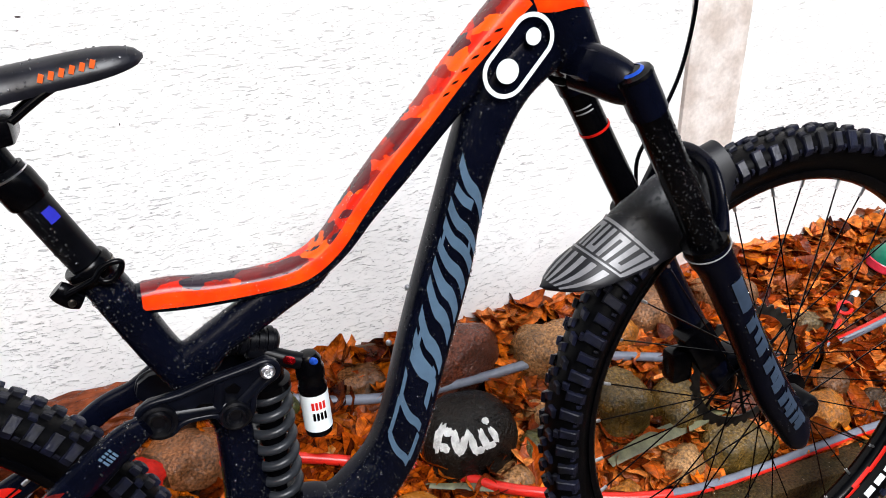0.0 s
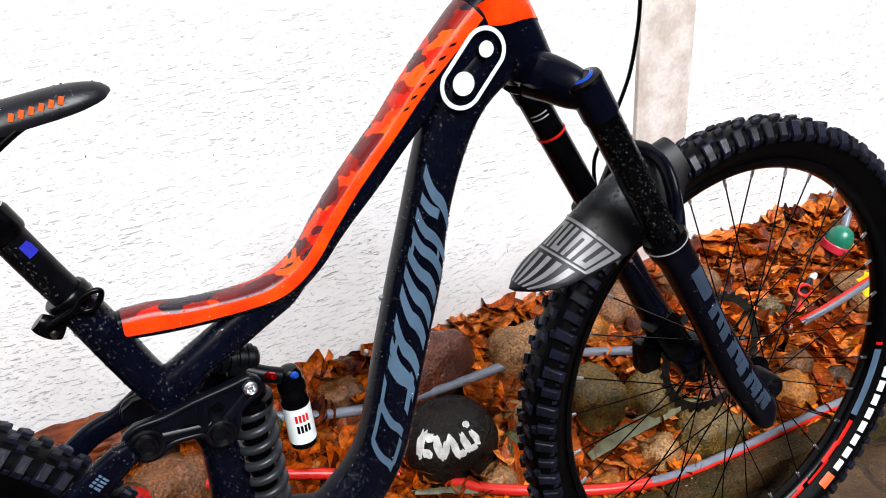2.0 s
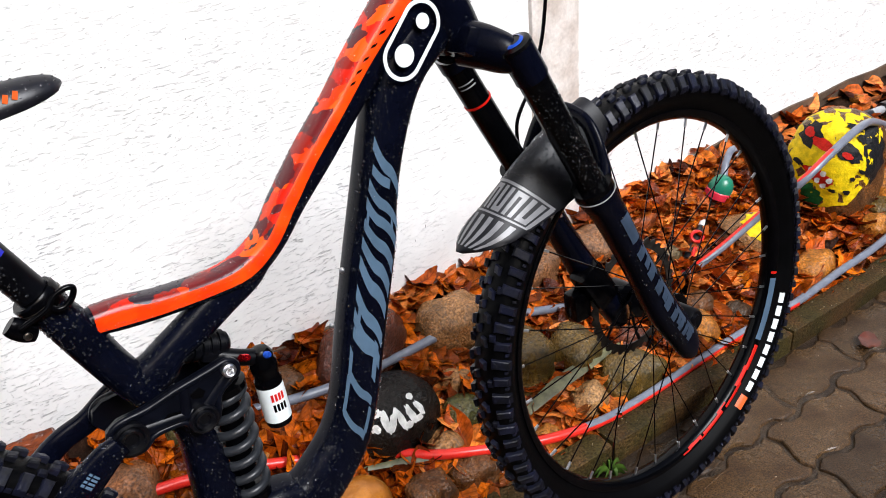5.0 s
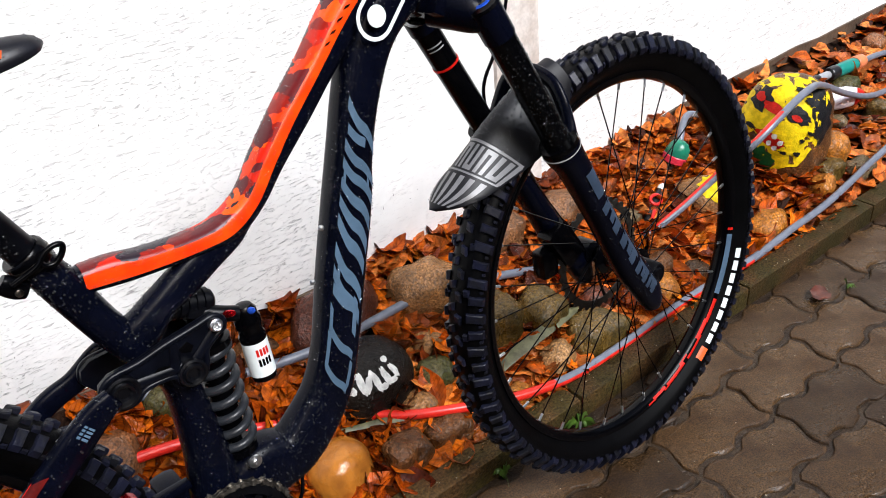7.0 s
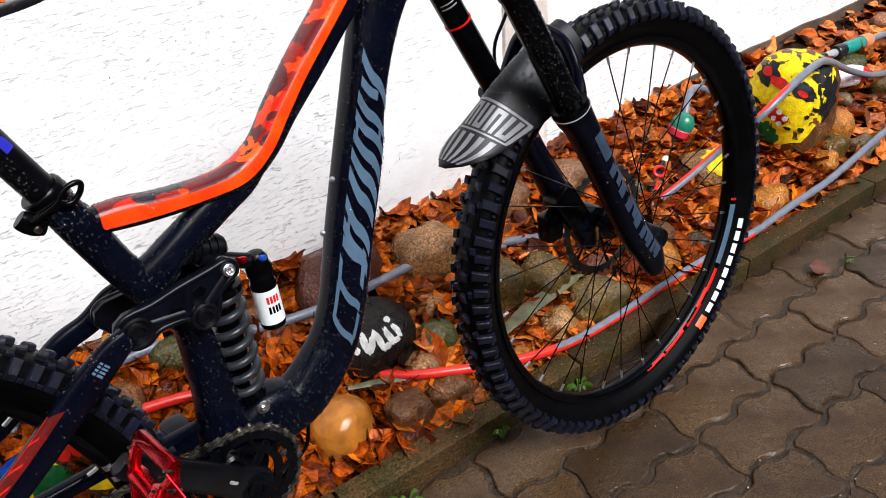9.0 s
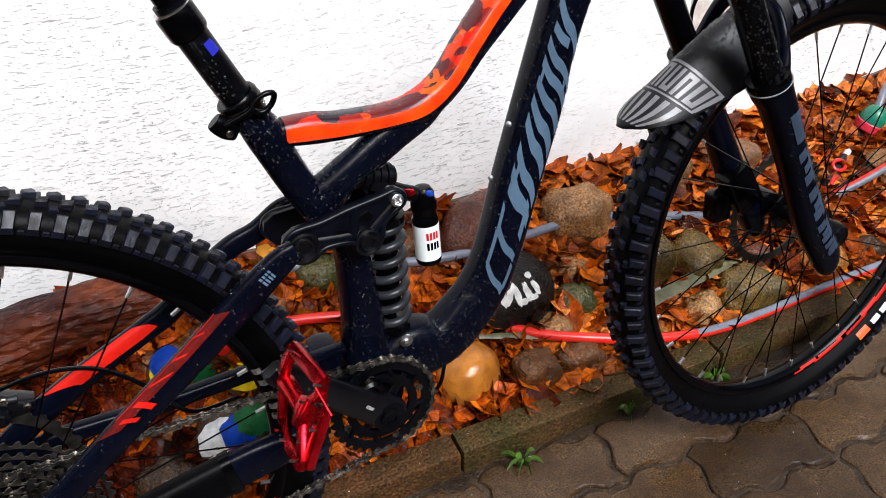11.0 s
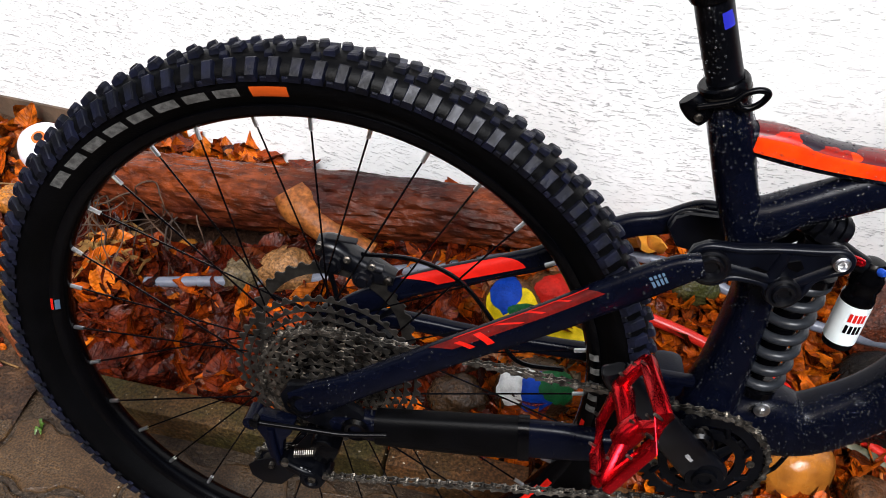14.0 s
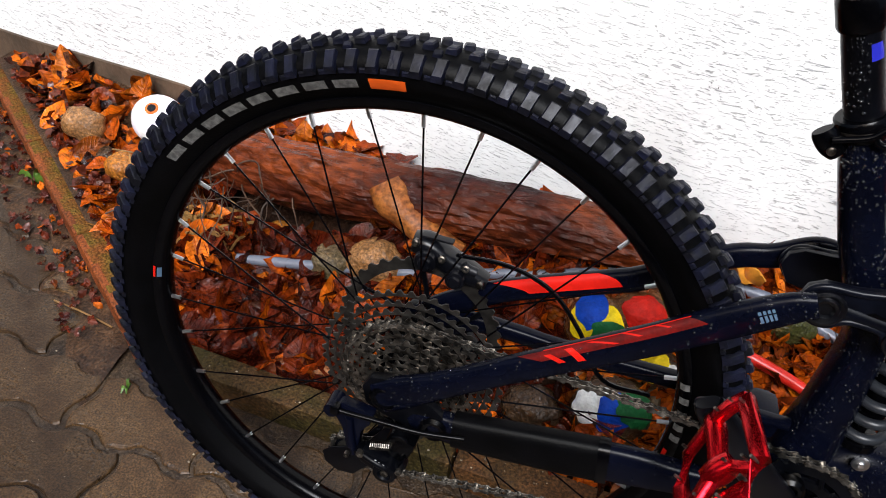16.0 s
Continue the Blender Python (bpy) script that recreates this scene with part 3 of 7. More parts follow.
def saddle_shape(t):
    """Half width, height of the ridge and depth of the sides along the saddle, its nose at t = 1."""
    k = math.sqrt(max(0.0, 1 - (max(0.0, t - 0.80) / 0.2001) ** 2.2))
    half = (0.024 + 0.050 * max(0.0, 1 - t / 0.62) ** 1.4) * (0.12 + 0.88 * k)
    z0 = 0.9385 + 0.115 * (0.270 * t - 0.245) + 0.004 * math.sin(t * 3.0) + 0.012 * max(0, 0.25 - t) - 0.013 * (1 - k)
    return half, z0, (0.031 - 0.007 * t) * (0.10 + 0.90 * k)
sad = bmesh.new()
NS, NW = 44, 16
top = []
for i in range(NS + 1):
    t = i / NS
    x = 0.150 + 0.270 * t
    half, z0, drop = saddle_shape(t)
    top.append([sad.verts.new((x, half * math.sin(math.pi * (j / NW - 0.5)) * (1.0 if abs(j / NW - 0.5) < 0.49 else 0.93), z0 - drop * (1 - math.cos(math.pi * (j / NW - 0.5))) ** 1.0)) for j in range(NW + 1)])
for i in range(NS):
    for j in range(NW):
        sad.faces.new((top[i][j], top[i][j + 1], top[i + 1][j + 1], top[i + 1][j]))
    sad.faces.new((top[i][0], top[i + 1][0], top[i + 1][NW], top[i][NW]))
sad.faces.new(top[NS])
saddle = part("saddle", sad, M_SADDLE, bike, "wet black saddle nose beaded with rain")
sp = None
for k in range(6):
    x = 0.340 + 0.0080 * k
    sp = box_bm(0.0040, 0.0008, 0.0070, (0, 0, 0), 0, sp, Matrix.Translation((x, -0.0215 - 0.0012 * (0.39 - x) / 0.04, 0.9262 + 0.150 * (x - 0.365))) @ Matrix.Rotation(radians(22), 4, "Y"))
part("saddle_print", sp, M_ORP, saddle, "orange brand print as plain bars")
for s in (-1, 1):
    part("saddle_rail", tube_bm([(0.385, s * 0.010, 0.918), (0.36, s * 0.015, 0.917), (0.343, s * 0.019, 0.9115), (0.325, s * 0.021, 0.901), (0.309, s * 0.022, 0.891), (0.290, s * 0.022, 0.884), (0.22, s * 0.022, 0.880)], 0.0036, 10), M_GLOSS, saddle)
part("rail_clamp", box_bm(0.05, 0.055, 0.022, (0.287, -0.012, 0.886), 0.006), M_GLOSS, post)

# rocker link and shock
LINK = [(0.3416, 0.606), (0.3457, 0.62), (0.3579, 0.627), (0.3844, 0.628), (0.414, 0.634), (0.4518, 0.639), (0.4701, 0.642), (0.4793, 0.635), (0.4783, 0.623), (0.466, 0.616), (0.4538, 0.606), (0.4497, 0.59), (0.4426, 0.577), (0.4314, 0.574), (0.4201, 0.58), (0.414, 0.593), (0.3926, 0.596), (0.3804, 0.594), (0.3691, 0.586), (0.3538, 0.588)]
for s in (-1, 1):
    dz, yo = (0.0, 0.0) if s < 0 else (-0.022, -0.008)
    link_o = [(x, z + dz) for x, z in LINK]
    y0, y1 = s * (0.044 + yo), s * (0.0535 + yo)
    lb = plate_bm(link_o, y0, y1, 0.002)
    rim_o = [(0.414 + (x - 0.414) * 0.965, y1, 0.612 + dz + (z - 0.612 - dz) * 0.90) for x, z in link_o]
    lb = tube_bm(rim_o + rim_o[:2], 0.0034, 10, 3, lb, side=Y)
    for a, b in (((0.376, 0.606), (0.429, 0.600)), ((0.435, 0.598), (0.467, 0.624)), ((0.417, 0.600), (0.423, 0.630))):
        lb = tube_bm([(a[0], y1, a[1] + dz, 0.006, 0.0035), (b[0], y1, b[1] + dz, 0.005, 0.0035)], 0.004, 10, 2, lb, side=Y)
    lk = part("rocker_link", lb, M_LINK, bike, "black forged rocker link")
    pk = None
    for hole in ([(0.393, 0.607), (0.402, 0.612), (0.413, 0.609), (0.412, 0.601), (0.400, 0.600)], [(0.426, 0.621), (0.436, 0.625), (0.441, 0.618), (0.437, 0.613), (0.428, 0.616)]):
        pk = plate_bm([(x, z + dz) for x, z in hole], y1 - s * 0.001, y1 + s * 0.0012, 0.0, pk)
    part("link_pocket", pk, M_GLOSS, lk)
    for x, z, r, m in ((0.3630, 0.6065, 0.0170, M_CRANK), (0.4310, 0.5915, 0.0150, M_CRANK), (0.4680, 0.6300, 0.0072, M_CHROME)):
        rr = [(0.0, 0.001), (r * 0.35, 0.001), (r * 0.45, 0.004), (r * 0.62, 0.005), (r * 0.70, 0.002), (r * 0.85, 0.003), (r, 0.002), (r, -0.004)]
        part("pivot_bolt", lathe_bm(rr, (x, y1 + s * 0.004, z + dz), (0, s, 0), 28), m, lk)
pz = (0.470, -0.002, 0.612), (0.464, -0.002, 0.426)
shock = part("rear_shock", lathe_bm([(0, 0.195), (0.017, 0.195), (0.020, 0.18), (0.020, 0.165), (0.0255, 0.163), (0.0255, 0.155), (0.0135, 0.150), (0.0135, 0.045), (0.0065, 0.043), (0.0065, 0.02), (0.022, 0.018), (0.022, 0.010), (0.010, 0.008), (0, 0.0)], pz[1], (pz[0][0] - pz[1][0], 0, pz[0][2] - pz[1][2]), 28), M_GLOSS, bike, "coil shock with a grey spring")
ax = Vector((pz[0][0] - pz[1][0], 0, pz[0][2] - pz[1][2]))
q = ax.to_track_quat("Z", "Y").to_matrix()
coil = []
for i in range(0, 7 * 20 + 1):
    t = i / 140
    th = 2 * math.pi * 7 * t
    h = 0.018 + 0.142 * (t if 0.07 < t < 0.93 else (0.035 + t * 0.5 if t <= 0.07 else 0.93 + (t - 0.93) * 0.5))
    v = q @ Vector((0.0205 * math.cos(th), 0.0205 * math.sin(th), h)) + Vector(pz[1])
    coil.append(tuple(v))
part("spring", tube_bm(coil, 0.0053, 10, 1), M_SPRING, shock, "grey enamelled coil spring")
ridges = [(0.0, -0.026), (0.009, -0.026), (0.0125, -0.023)]
for k in range(5):
    h = -0.020 + 0.0088 * k
    ridges += [(0.0155, h), (0.0155, h + 0.0052), (0.0128, h + 0.0062), (0.0128, h + 0.0082)]
ridges += [(0.0125, 0.025), (0.008, 0.028), (0.0, 0.028)]
hb = lathe_bm(ridges, (0.462, -0.004, 0.639), (0.93, 0, -0.30), 22)
hb = box_bm(0.030, 0.034, 0.012, (0, 0, 0), 0.004, hb, Matrix.Translation((0.470, -0.002, 0.628)) @ Matrix.Rotation(radians(18), 4, "Y"))
hb = box_bm(0.016, 0.036, 0.014, (0, 0, 0), 0.004, hb, Matrix.Translation((0.440, -0.002, 0.650)) @ Matrix.Rotation(radians(20), 4, "Y"))
hb = tube_bm([(0.470, -0.01, 0.626), (0.490, -0.018, 0.617), (0.506, -0.02, 0.610)], 0.009, 14, 3, hb)
part("shock_head", hb, M_BLACK2, shock, "black shock head with adjusters")
res = part("reservoir", lathe_bm([(0, -0.094), (0.010, -0.094), (0.0140, -0.091), (0.0148, -0.088), (0.0148, -0.040), (0.0152, -0.038), (0.0152, -0.034), (0.0138, -0.032), (0.0138, -0.024), (0.0150, -0.022), (0.0150, -0.012), (0.0130, -0.009), (0.0130, -0.002), (0.0090, 0.004), (0, 0.006)], (0.5135, -0.020, 0.613), (0, 0, 1), 28), M_GLOSS, shock, "black shock reservoir")
part("reservoir_label", lathe_bm([(0.0151, -0.084), (0.0151, -0.040)], (0.5135, -0.020, 0.613), (0, 0, 1), 28), M_WHITE, res, "white sticker with red and black bars")
lb = lb2 = None
for k in range(4):
    a = radians(250 + 15 * k)
    for zz, wd in ((-0.050, 0), (-0.063, 1)):
        cpos = (0.5135 + 0.0154 * math.cos(a), -0.020 + 0.0154 * math.sin(a), 0.611 + zz)
        mm = Matrix.Translation(cpos) @ Matrix.Rotation(a + math.pi / 2, 4, "Z")
        if wd:
            lb2 = box_bm(0.0028, 0.0004, 0.009, (0, 0, 0), 0, lb2, mm)
        else:
            lb = box_bm(0.0028, 0.0004, 0.009, (0, 0, 0), 0, lb, mm)
part("label_print", lb, M_REDP, res, "red print as plain bars")
part("label_print", lb2, M_GLOSS, res, "black print as plain bars")
for x, y, z, m in ((0.494, -0.031, 0.620, M_RED), (0.516, -0.030, 0.612, M_BLUE)):
    part("adjuster_knob", lathe_bm([(0, 0.006), (0.0025, 0.006), (0.0036, 0.0045), (0.0042, 0.0), (0.0042, -0.010)], (x, y, z), (0.35, -0.75, 0.2), 14), m, shock, "anodised adjuster knob")

# rear triangle
STAY = [(-0.006, 0.366, 0.020, 0.006), (0.020, 0.384, 0.020, 0.008), (0.060, 0.411, 0.0155, 0.009), (0.139, 0.468, 0.0150, 0.0095), (0.235, 0.535, 0.0160, 0.0095), (0.295, 0.580, 0.0165, 0.009), (0.332, 0.606, 0.0145, 0.008), (0.352, 0.616, 0.011, 0.007)]
CHAIN = [(0.028, 0.350, 0.020, 0.008), (0.065, 0.347, 0.0185, 0.010), (0.095, 0.349, 0.0200, 0.011), (0.18, 0.360, 0.0230, 0.011), (0.258, 0.371, 0.0235, 0.011), (0.305, 0.376, 0.0195, 0.011), (0.345, 0.384, 0.014, 0.010)]
FARSTAY = [(-0.006, 0.372, 0.018, 0.006), (0.030, 0.408, 0.016, 0.008), (0.095, 0.450, 0.0140, 0.009), (0.197, 0.496, 0.0140, 0.009), (0.229, 0.512, 0.0140, 0.009), (0.300, 0.562, 0.0130, 0.009), (0.340, 0.576, 0.0130, 0.008), (0.375, 0.592, 0.016, 0.008), (0.400, 0.592, 0.014, 0.007)]
FARCHAIN = [(0.028, 0.375, 0.016, 0.008), (0.062, 0.394, 0.012, 0.009), (0.116, 0.395, 0.0105, 0.009), (0.169, 0.392, 0.0105, 0.009), (0.292, 0.394, 0.0105, 0.009), (0.345, 0.394, 0.012, 0.010)]
for s in (-1, 1):
    st = Tube(STAY if s < 0 else FARSTAY, 2.8, 8, -0.072 if s < 0 else 0.064)
    ch = Tube(CHAIN if s < 0 else FARCHAIN, 3.0, 8, s * (0.066 if s < 0 else 0.060))
    stay = part("seat_stay", st.bm(20), M_BLACK, bike, "black seat stay with red accents")
    cs = part("chain_stay", ch.bm(20), M_BLACK, bike, "black chain stay with a rubber guard")
    if s < 0:
        NEAR_STAY, NEAR_CHAIN = st, ch
        part("stay_print", st.patch(0.435, 0.66, 104, 158, 0.0005, 12, 8, None, 0.03), M_REDDARK, stay, "faded dark red print")
        rm = None
        for a, b, d0, d1, sl in ((0.462, 0.470, 132, 176, 0.014), (0.485, 0.494, 122, 180, 0.010), (0.520, 0.527, 112, 150, 0.03), (0.556, 0.562, 106, 140, 0.02), (0.600, 0.606, 104, 132, 0.02), (0.455, 0.65, 101, 106, 0.0)):
            rm = st.patch(a, b, d0, d1, 0.0009, 5, 6, rm, sl)
        part("stay_print", rm, M_REDP, stay, "broken red brush-stroke print")
        gp = None
        for k in range(4):
            for row in range(2):
                gp = st.patch(0.775 + 0.0125 * k, 0.783 + 0.0125 * k, 158 + 16 * row, 170 + 16 * row, 0.0006, 2, 3, gp)
        part("stay_sticker", gp, M_GREY, stay, "small grey sticker as plain bars")
        part("stay_guard", ch.patch(0.26, 0.62, 15, 345, 0.0022, 20, 30), M_RUBBER, cs, "black rubber chain guard")
        part("guard_strap", ch.patch(0.60, 0.625, 0, 360, 0.0035, 2, 30), M_GLOSS, cs)
    else:
        part("stay_print", st.patch(0.252, 0.385, 106, 184, 0.0006, 14, 8, None, 0.05), M_REDP, stay, "solid red print")
    part("dropout", plate_bm([(-0.026, 0.376), (-0.018, 0.392), (0.002, 0.396), (0.03, 0.388), (0.06, 0.37), (0.078, 0.352), (0.074, 0.334), (0.056, 0.328), (0.030, 0.336), (0.0, 0.344), (-0.02, 0.354)], s * 0.062, s * 0.074, 0.003), M_BLACK2, cs)
    for x, z, r in ((0.0, 0.37, 0.017), (0.058, 0.346, 0.016), (0.405, 0.412, 0.014))[: 3 if s < 0 else 2]:
        part("pivot_bolt", lathe_bm([(0, 0.001), (r * 0.4, 0.001), (r * 0.5, 0.004), (r * 0.75, 0.005), (r, 0.002), (r, -0.006)], (x, s * 0.074, z), (0, s, 0), 24), M_GLOSS, cs)
bk = box_bm(0.034, 0.05, 0.030, (0.378, 0.01, 0.424), 0.012)
bk = box_bm(0.014, 0.03, 0.036, (0.356, -0.02, 0.420), 0.005, bk)
bk = box_bm(0.045, 0.012, 0.010, (0.372, -0.03, 0.452), 0.003, bk)
part("chain_guide_mount", bk, M_BLACK, bike, "black plastic guard behind the cranks")


# wheels
def gear_mesh(name, rout, rin, teeth, y, th, material, duty=0.5):
    """A toothed ring in the x-z plane."""
    v, f = [], []
    n = teeth * 4
    for k in range(n):
        a = 2 * math.pi * k / n
        r = rout if (k % 4) == 1 else (rout - 0.0008 if (k % 4) == 2 else rout - 0.0050)
        for rr in (rin, r):
            for yy in (y - th / 2, y + th / 2):
                v.append((rr * math.cos(a), yy, rr * math.sin(a)))
    for k in range(n):
        a, b = 4 * k, 4 * ((k + 1) % n)
        f += [(a, b, b + 2, a + 2), (a + 1, a + 3, b + 3, b + 1), (a + 2, b + 2, b + 3, a + 3), (a, a + 1, b + 1, b)]
    return mesh_of(name, v, f, material, False)


def tyre_meshes(seed, fine):
    """Carcass and tread; fine: the lower, closer blocks of the rear tyre."""
    prof = [(0.3105, 0.0125), (0.316, 0.0160), (0.324, 0.0235), (0.333, 0.0282), (0.342, 0.0292), (0.350, 0.0272), (0.357, 0.0205), (0.3612, 0.0100), (0.3622, 0.0)]
    prof = prof + [(r, -h) for r, h in prof[-2::-1]]
    carcass = lathe_bm(prof, (0, 0, 0), Y, 160)
    rnd = random.Random(seed)
    v, f = [], []

    def knob(a, y, r, la, ly, h, tilt, skew=0.0, taper=0.84, step=0.0):
        """a: place round the wheel; la, ly: half length round and half width across; step: a lower ledge on one side."""
        b = len(v)
        rows = ((0, 1.12, 0.0), (1, 1.0, 0.72), (1, taper, 1.0))
        for top, k, hh in rows:
            for sa, sy in ((-1, -1), (1, -1), (1, 1), (-1, 1)):
                yy = sy * ly * k
                up = h * hh - (step * h if top and sa > 0 else 0)
                dr = -math.sin(tilt) * yy + (up * math.cos(tilt) if top else -0.003)
                dy = math.cos(tilt) * yy + (up * math.sin(tilt) if top else 0)
                ang = a + (sa * la * k + skew * sy) / r
                v.append(((r + dr) * math.cos(ang), y + dy, (r + dr) * math.sin(ang)))
        for q in (0, 4):
            f.extend([(b + q + i, b + q + (i + 1) % 4, b + q + 4 + (i + 1) % 4, b + q + 4 + i) for i in range(4)])
        f.append((b + 8, b + 9, b + 10, b + 11))

    if fine:
        n = 108
        p = 2 * math.pi / n
        for k in range(n):
            a = p * k
            for s in (-1, 1):
                j = rnd.uniform(-0.0004, 0.0004)
                knob(a + j, s * 0.0266, 0.3508, 0.0050, 0.0088, 0.0046, s * 1.00, s * 0.0008, 0.86, 0.12)
                knob(a + p * 0.5, s * 0.0293, 0.3430, 0.0030, 0.0010, 0.0013, s * 1.35)
                knob(a + p * (0.25 if s > 0 else 0.75), s * 0.0078, 0.3624, 0.0048, 0.0042, 0.0058, s * 0.16, s * 0.0012, 0.78, 0.25)
                if k % 2:
                    knob(a + p * 0.3, s * 0.0160, 0.3598, 0.0040, 0.0030, 0.0034, s * 0.55, 0.0, 0.78, 0.2)
        return carcass, mesh_of("knobs", v, f, M_KNOB, False)
    n = 88
    p = 2 * math.pi / n
    for k in range(n):
        a = p * k
        for s in (-1, 1):
            j = rnd.uniform(-0.0005, 0.0005)
            # shoulder blocks, every second one longer, with a fine foot between them
            if k % 2:
                knob(a + j, s * 0.0262, 0.3514, 0.0062, 0.0122, 0.0052, s * 0.98, s * 0.0014, 0.80, 0.14)
            else:
                knob(a + j, s * 0.0266, 0.3508, 0.0055, 0.0104, 0.0056, s * 1.04, s * 0.0010, 0.80, 0.22)
            knob(a + p * 0.5, s * 0.0291, 0.3442, 0.0019, 0.0024, 0.0022, s * 1.3)
            knob(a, s * 0.0295, 0.3400, 0.0042, 0.0012, 0.0015, s * 1.4)
    n = 70
    p = 2 * math.pi / n
    for k in range(n):
        a = p * k
        for s in (-1, 1):
            if k % 2:
                knob(a + p * 0.5, s * 0.0168, 0.3596, 0.0050, 0.0036, 0.0046, s * 0.55, 0.0, 0.76, 0.2)
            knob(a + p * (0.25 if s > 0 else 0.72), s * 0.0062, 0.3619, 0.0056, 0.0044, 0.0062, s * 0.14, s * 0.0015, 0.78, 0.28)
    return carcass, mesh_of("knobs", v, f, M_KNOB, False)
def skin_y(r):
    """How far the tyre's or rim's side stands out at a radius."""
    return float(np.interp(r, (0.2955, 0.2985, 0.304, 0.3104, 0.3106, 0.316, 0.324, 0.333, 0.342), (0.004, 0.0108, 0.0153, 0.0158, 0.0128, 0.0163, 0.0239, 0.0286, 0.0296)))


def tyre_arc(a0, a1, r0, r1, y, n=12):
    """A flat arc on a sidewall, in degrees."""
    own = bmesh.new()
    g = []
    for i in range(n + 1):
        a = radians(a0 + (a1 - a0) * i / n)
        g.append([own.verts.new((r * math.cos(a), -skin_y(r) - 0.0004, r * math.sin(a))) for r in np.linspace(r0, r1, 6)])
    for i in range(n):
        for j in range(5):
            own.faces.new((g[i][j], g[i][j + 1], g[i + 1][j + 1], g[i + 1][j]))
    return own


def wheel(name, label, cx, prints, turn, grow=1.0):
    c = Matrix.Translation((cx, 0, 0.370 * grow)) @ Matrix.Scale(grow, 4)
    rim_p = [(0.3105, 0.0155), (0.3115, 0.0140), (0.306, 0.0135), (0.304, 0.009), (0.304, -0.009), (0.306, -0.0135), (0.3115, -0.0140), (0.3105, -0.0155), (0.304, -0.0150), (0.2985, -0.0105), (0.2955, -0.004), (0.2955, 0.004), (0.2985, 0.0105), (0.304, 0.0150)]
    w = part(name, lathe_bm(rim_p, (0, 0, 0), Y, 144, closed=True), M_GLOSS, bike, label)
    w.matrix_basis = c if cx < 0.5 else Matrix.Translation((cx, -0.004, 0.370 * grow)) @ Matrix.Rotation(radians(1.0), 4, "Z") @ Matrix.Rotation(radians(-2.0), 4, "X") @ Matrix.Scale(grow, 4)
    carcass, knobs = tyre_meshes(int(cx * 10) + 3, cx < 0.5)
    ty = part("tyre", carcass, M_RUBBER, w, "wet knobbly black tyre")
    tagged(part("tread", knobs, M_KNOB, ty), kind="stuff")
    part("hub", lathe_bm([(0.010, -0.060), (0.014, -0.058), (0.016, -0.036), (0.029, -0.034), (0.029, -0.029), (0.017, -0.024), (0.016, 0.02), (0.017, 0.024), (0.029, 0.029), (0.029, 0.034), (0.018, 0.036), (0.014, 0.056), (0.010, 0.058)], (0, 0, 0), Y, 32), M_GLOSS, w, "black hub")
    # spokes: one mesh for each of four ways from the hub to the rim
    base, nip = {}, {}
    for s in (-1, 1):
        for d in (-1, 1):
            h = radians(62 * d)
            a0 = (0.027 * math.cos(h), s * 0.031, 0.027 * math.sin(h))
            a1 = (0.298, s * 0.002, 0)
            sb = tube_bm([a0, tuple(np.array(a0) * 0.5 + np.array(a1) * 0.5), a1], 0.00105, 6, 1)
            base[s, d] = sb
            dv = np.array(a1) - np.array(a0)
            dv /= np.linalg.norm(dv)
            nip[s, d] = tube_bm([tuple(np.array(a1) - dv * 0.015), a1], 0.0023, 8, 1)
    objs = {}
    for k in range(32):
        s = 1 if k % 2 else -1
        d = 1 if (k // 2) % 2 else -1
        for nm, store, m in (("spoke", base, M_GLOSS), ("nipple", nip, M_CHROME)):
            if (nm, s, d) not in objs:
                o = part(nm, store[s, d], m, w)
                objs[nm, s, d] = o
            else:
                o = new(nm, objs[nm, s, d].data)
                o.parent = w
            o.matrix_basis = Matrix.Rotation(-radians(11.25 * k + turn), 4, "Y")
    # brake disc on the far side
    disc = gear_mesh("brake_disc", 0.100, 0.083, 36, 0.050, 0.002, M_DARKSTEEL)
    dc = part("brake_disc", disc, M_STEEL, w, "steel brake disc")
    for k in range(6):
        a = radians(60 * k)
        arm = tube_bm([(0.018 * math.cos(a), 0.050, 0.018 * math.sin(a), 0.001, 0.004), (0.06 * math.cos(a + 0.5), 0.050, 0.06 * math.sin(a + 0.5), 0.001, 0.003), (0.086 * math.cos(a + 0.6), 0.050, 0.086 * math.sin(a + 0.6), 0.001, 0.004)], 0.003, 6, 3)
        part("disc_arm", arm, M_BLACK2, dc)
    for a0, a1, r0, r1, m, lab, y in prints:
        part("sidewall_print" if r0 > 0.315 else "rim_decal", tyre_arc(a0, a1, r0, r1, y), m, ty if r0 > 0.315 else w, lab)
    return w


def bars(a0, a1, n, r0, r1, m, lab, y):
    """Plain bars along an arc, one for each sign of a brand print."""
    w = (a1 - a0) / n
    return [(a0 + w * k, a0 + w * (k + 0.76), r0 + 0.0012, r1 - 0.0012, m, lab, y) for k in range(n)]


YS = -0.0296
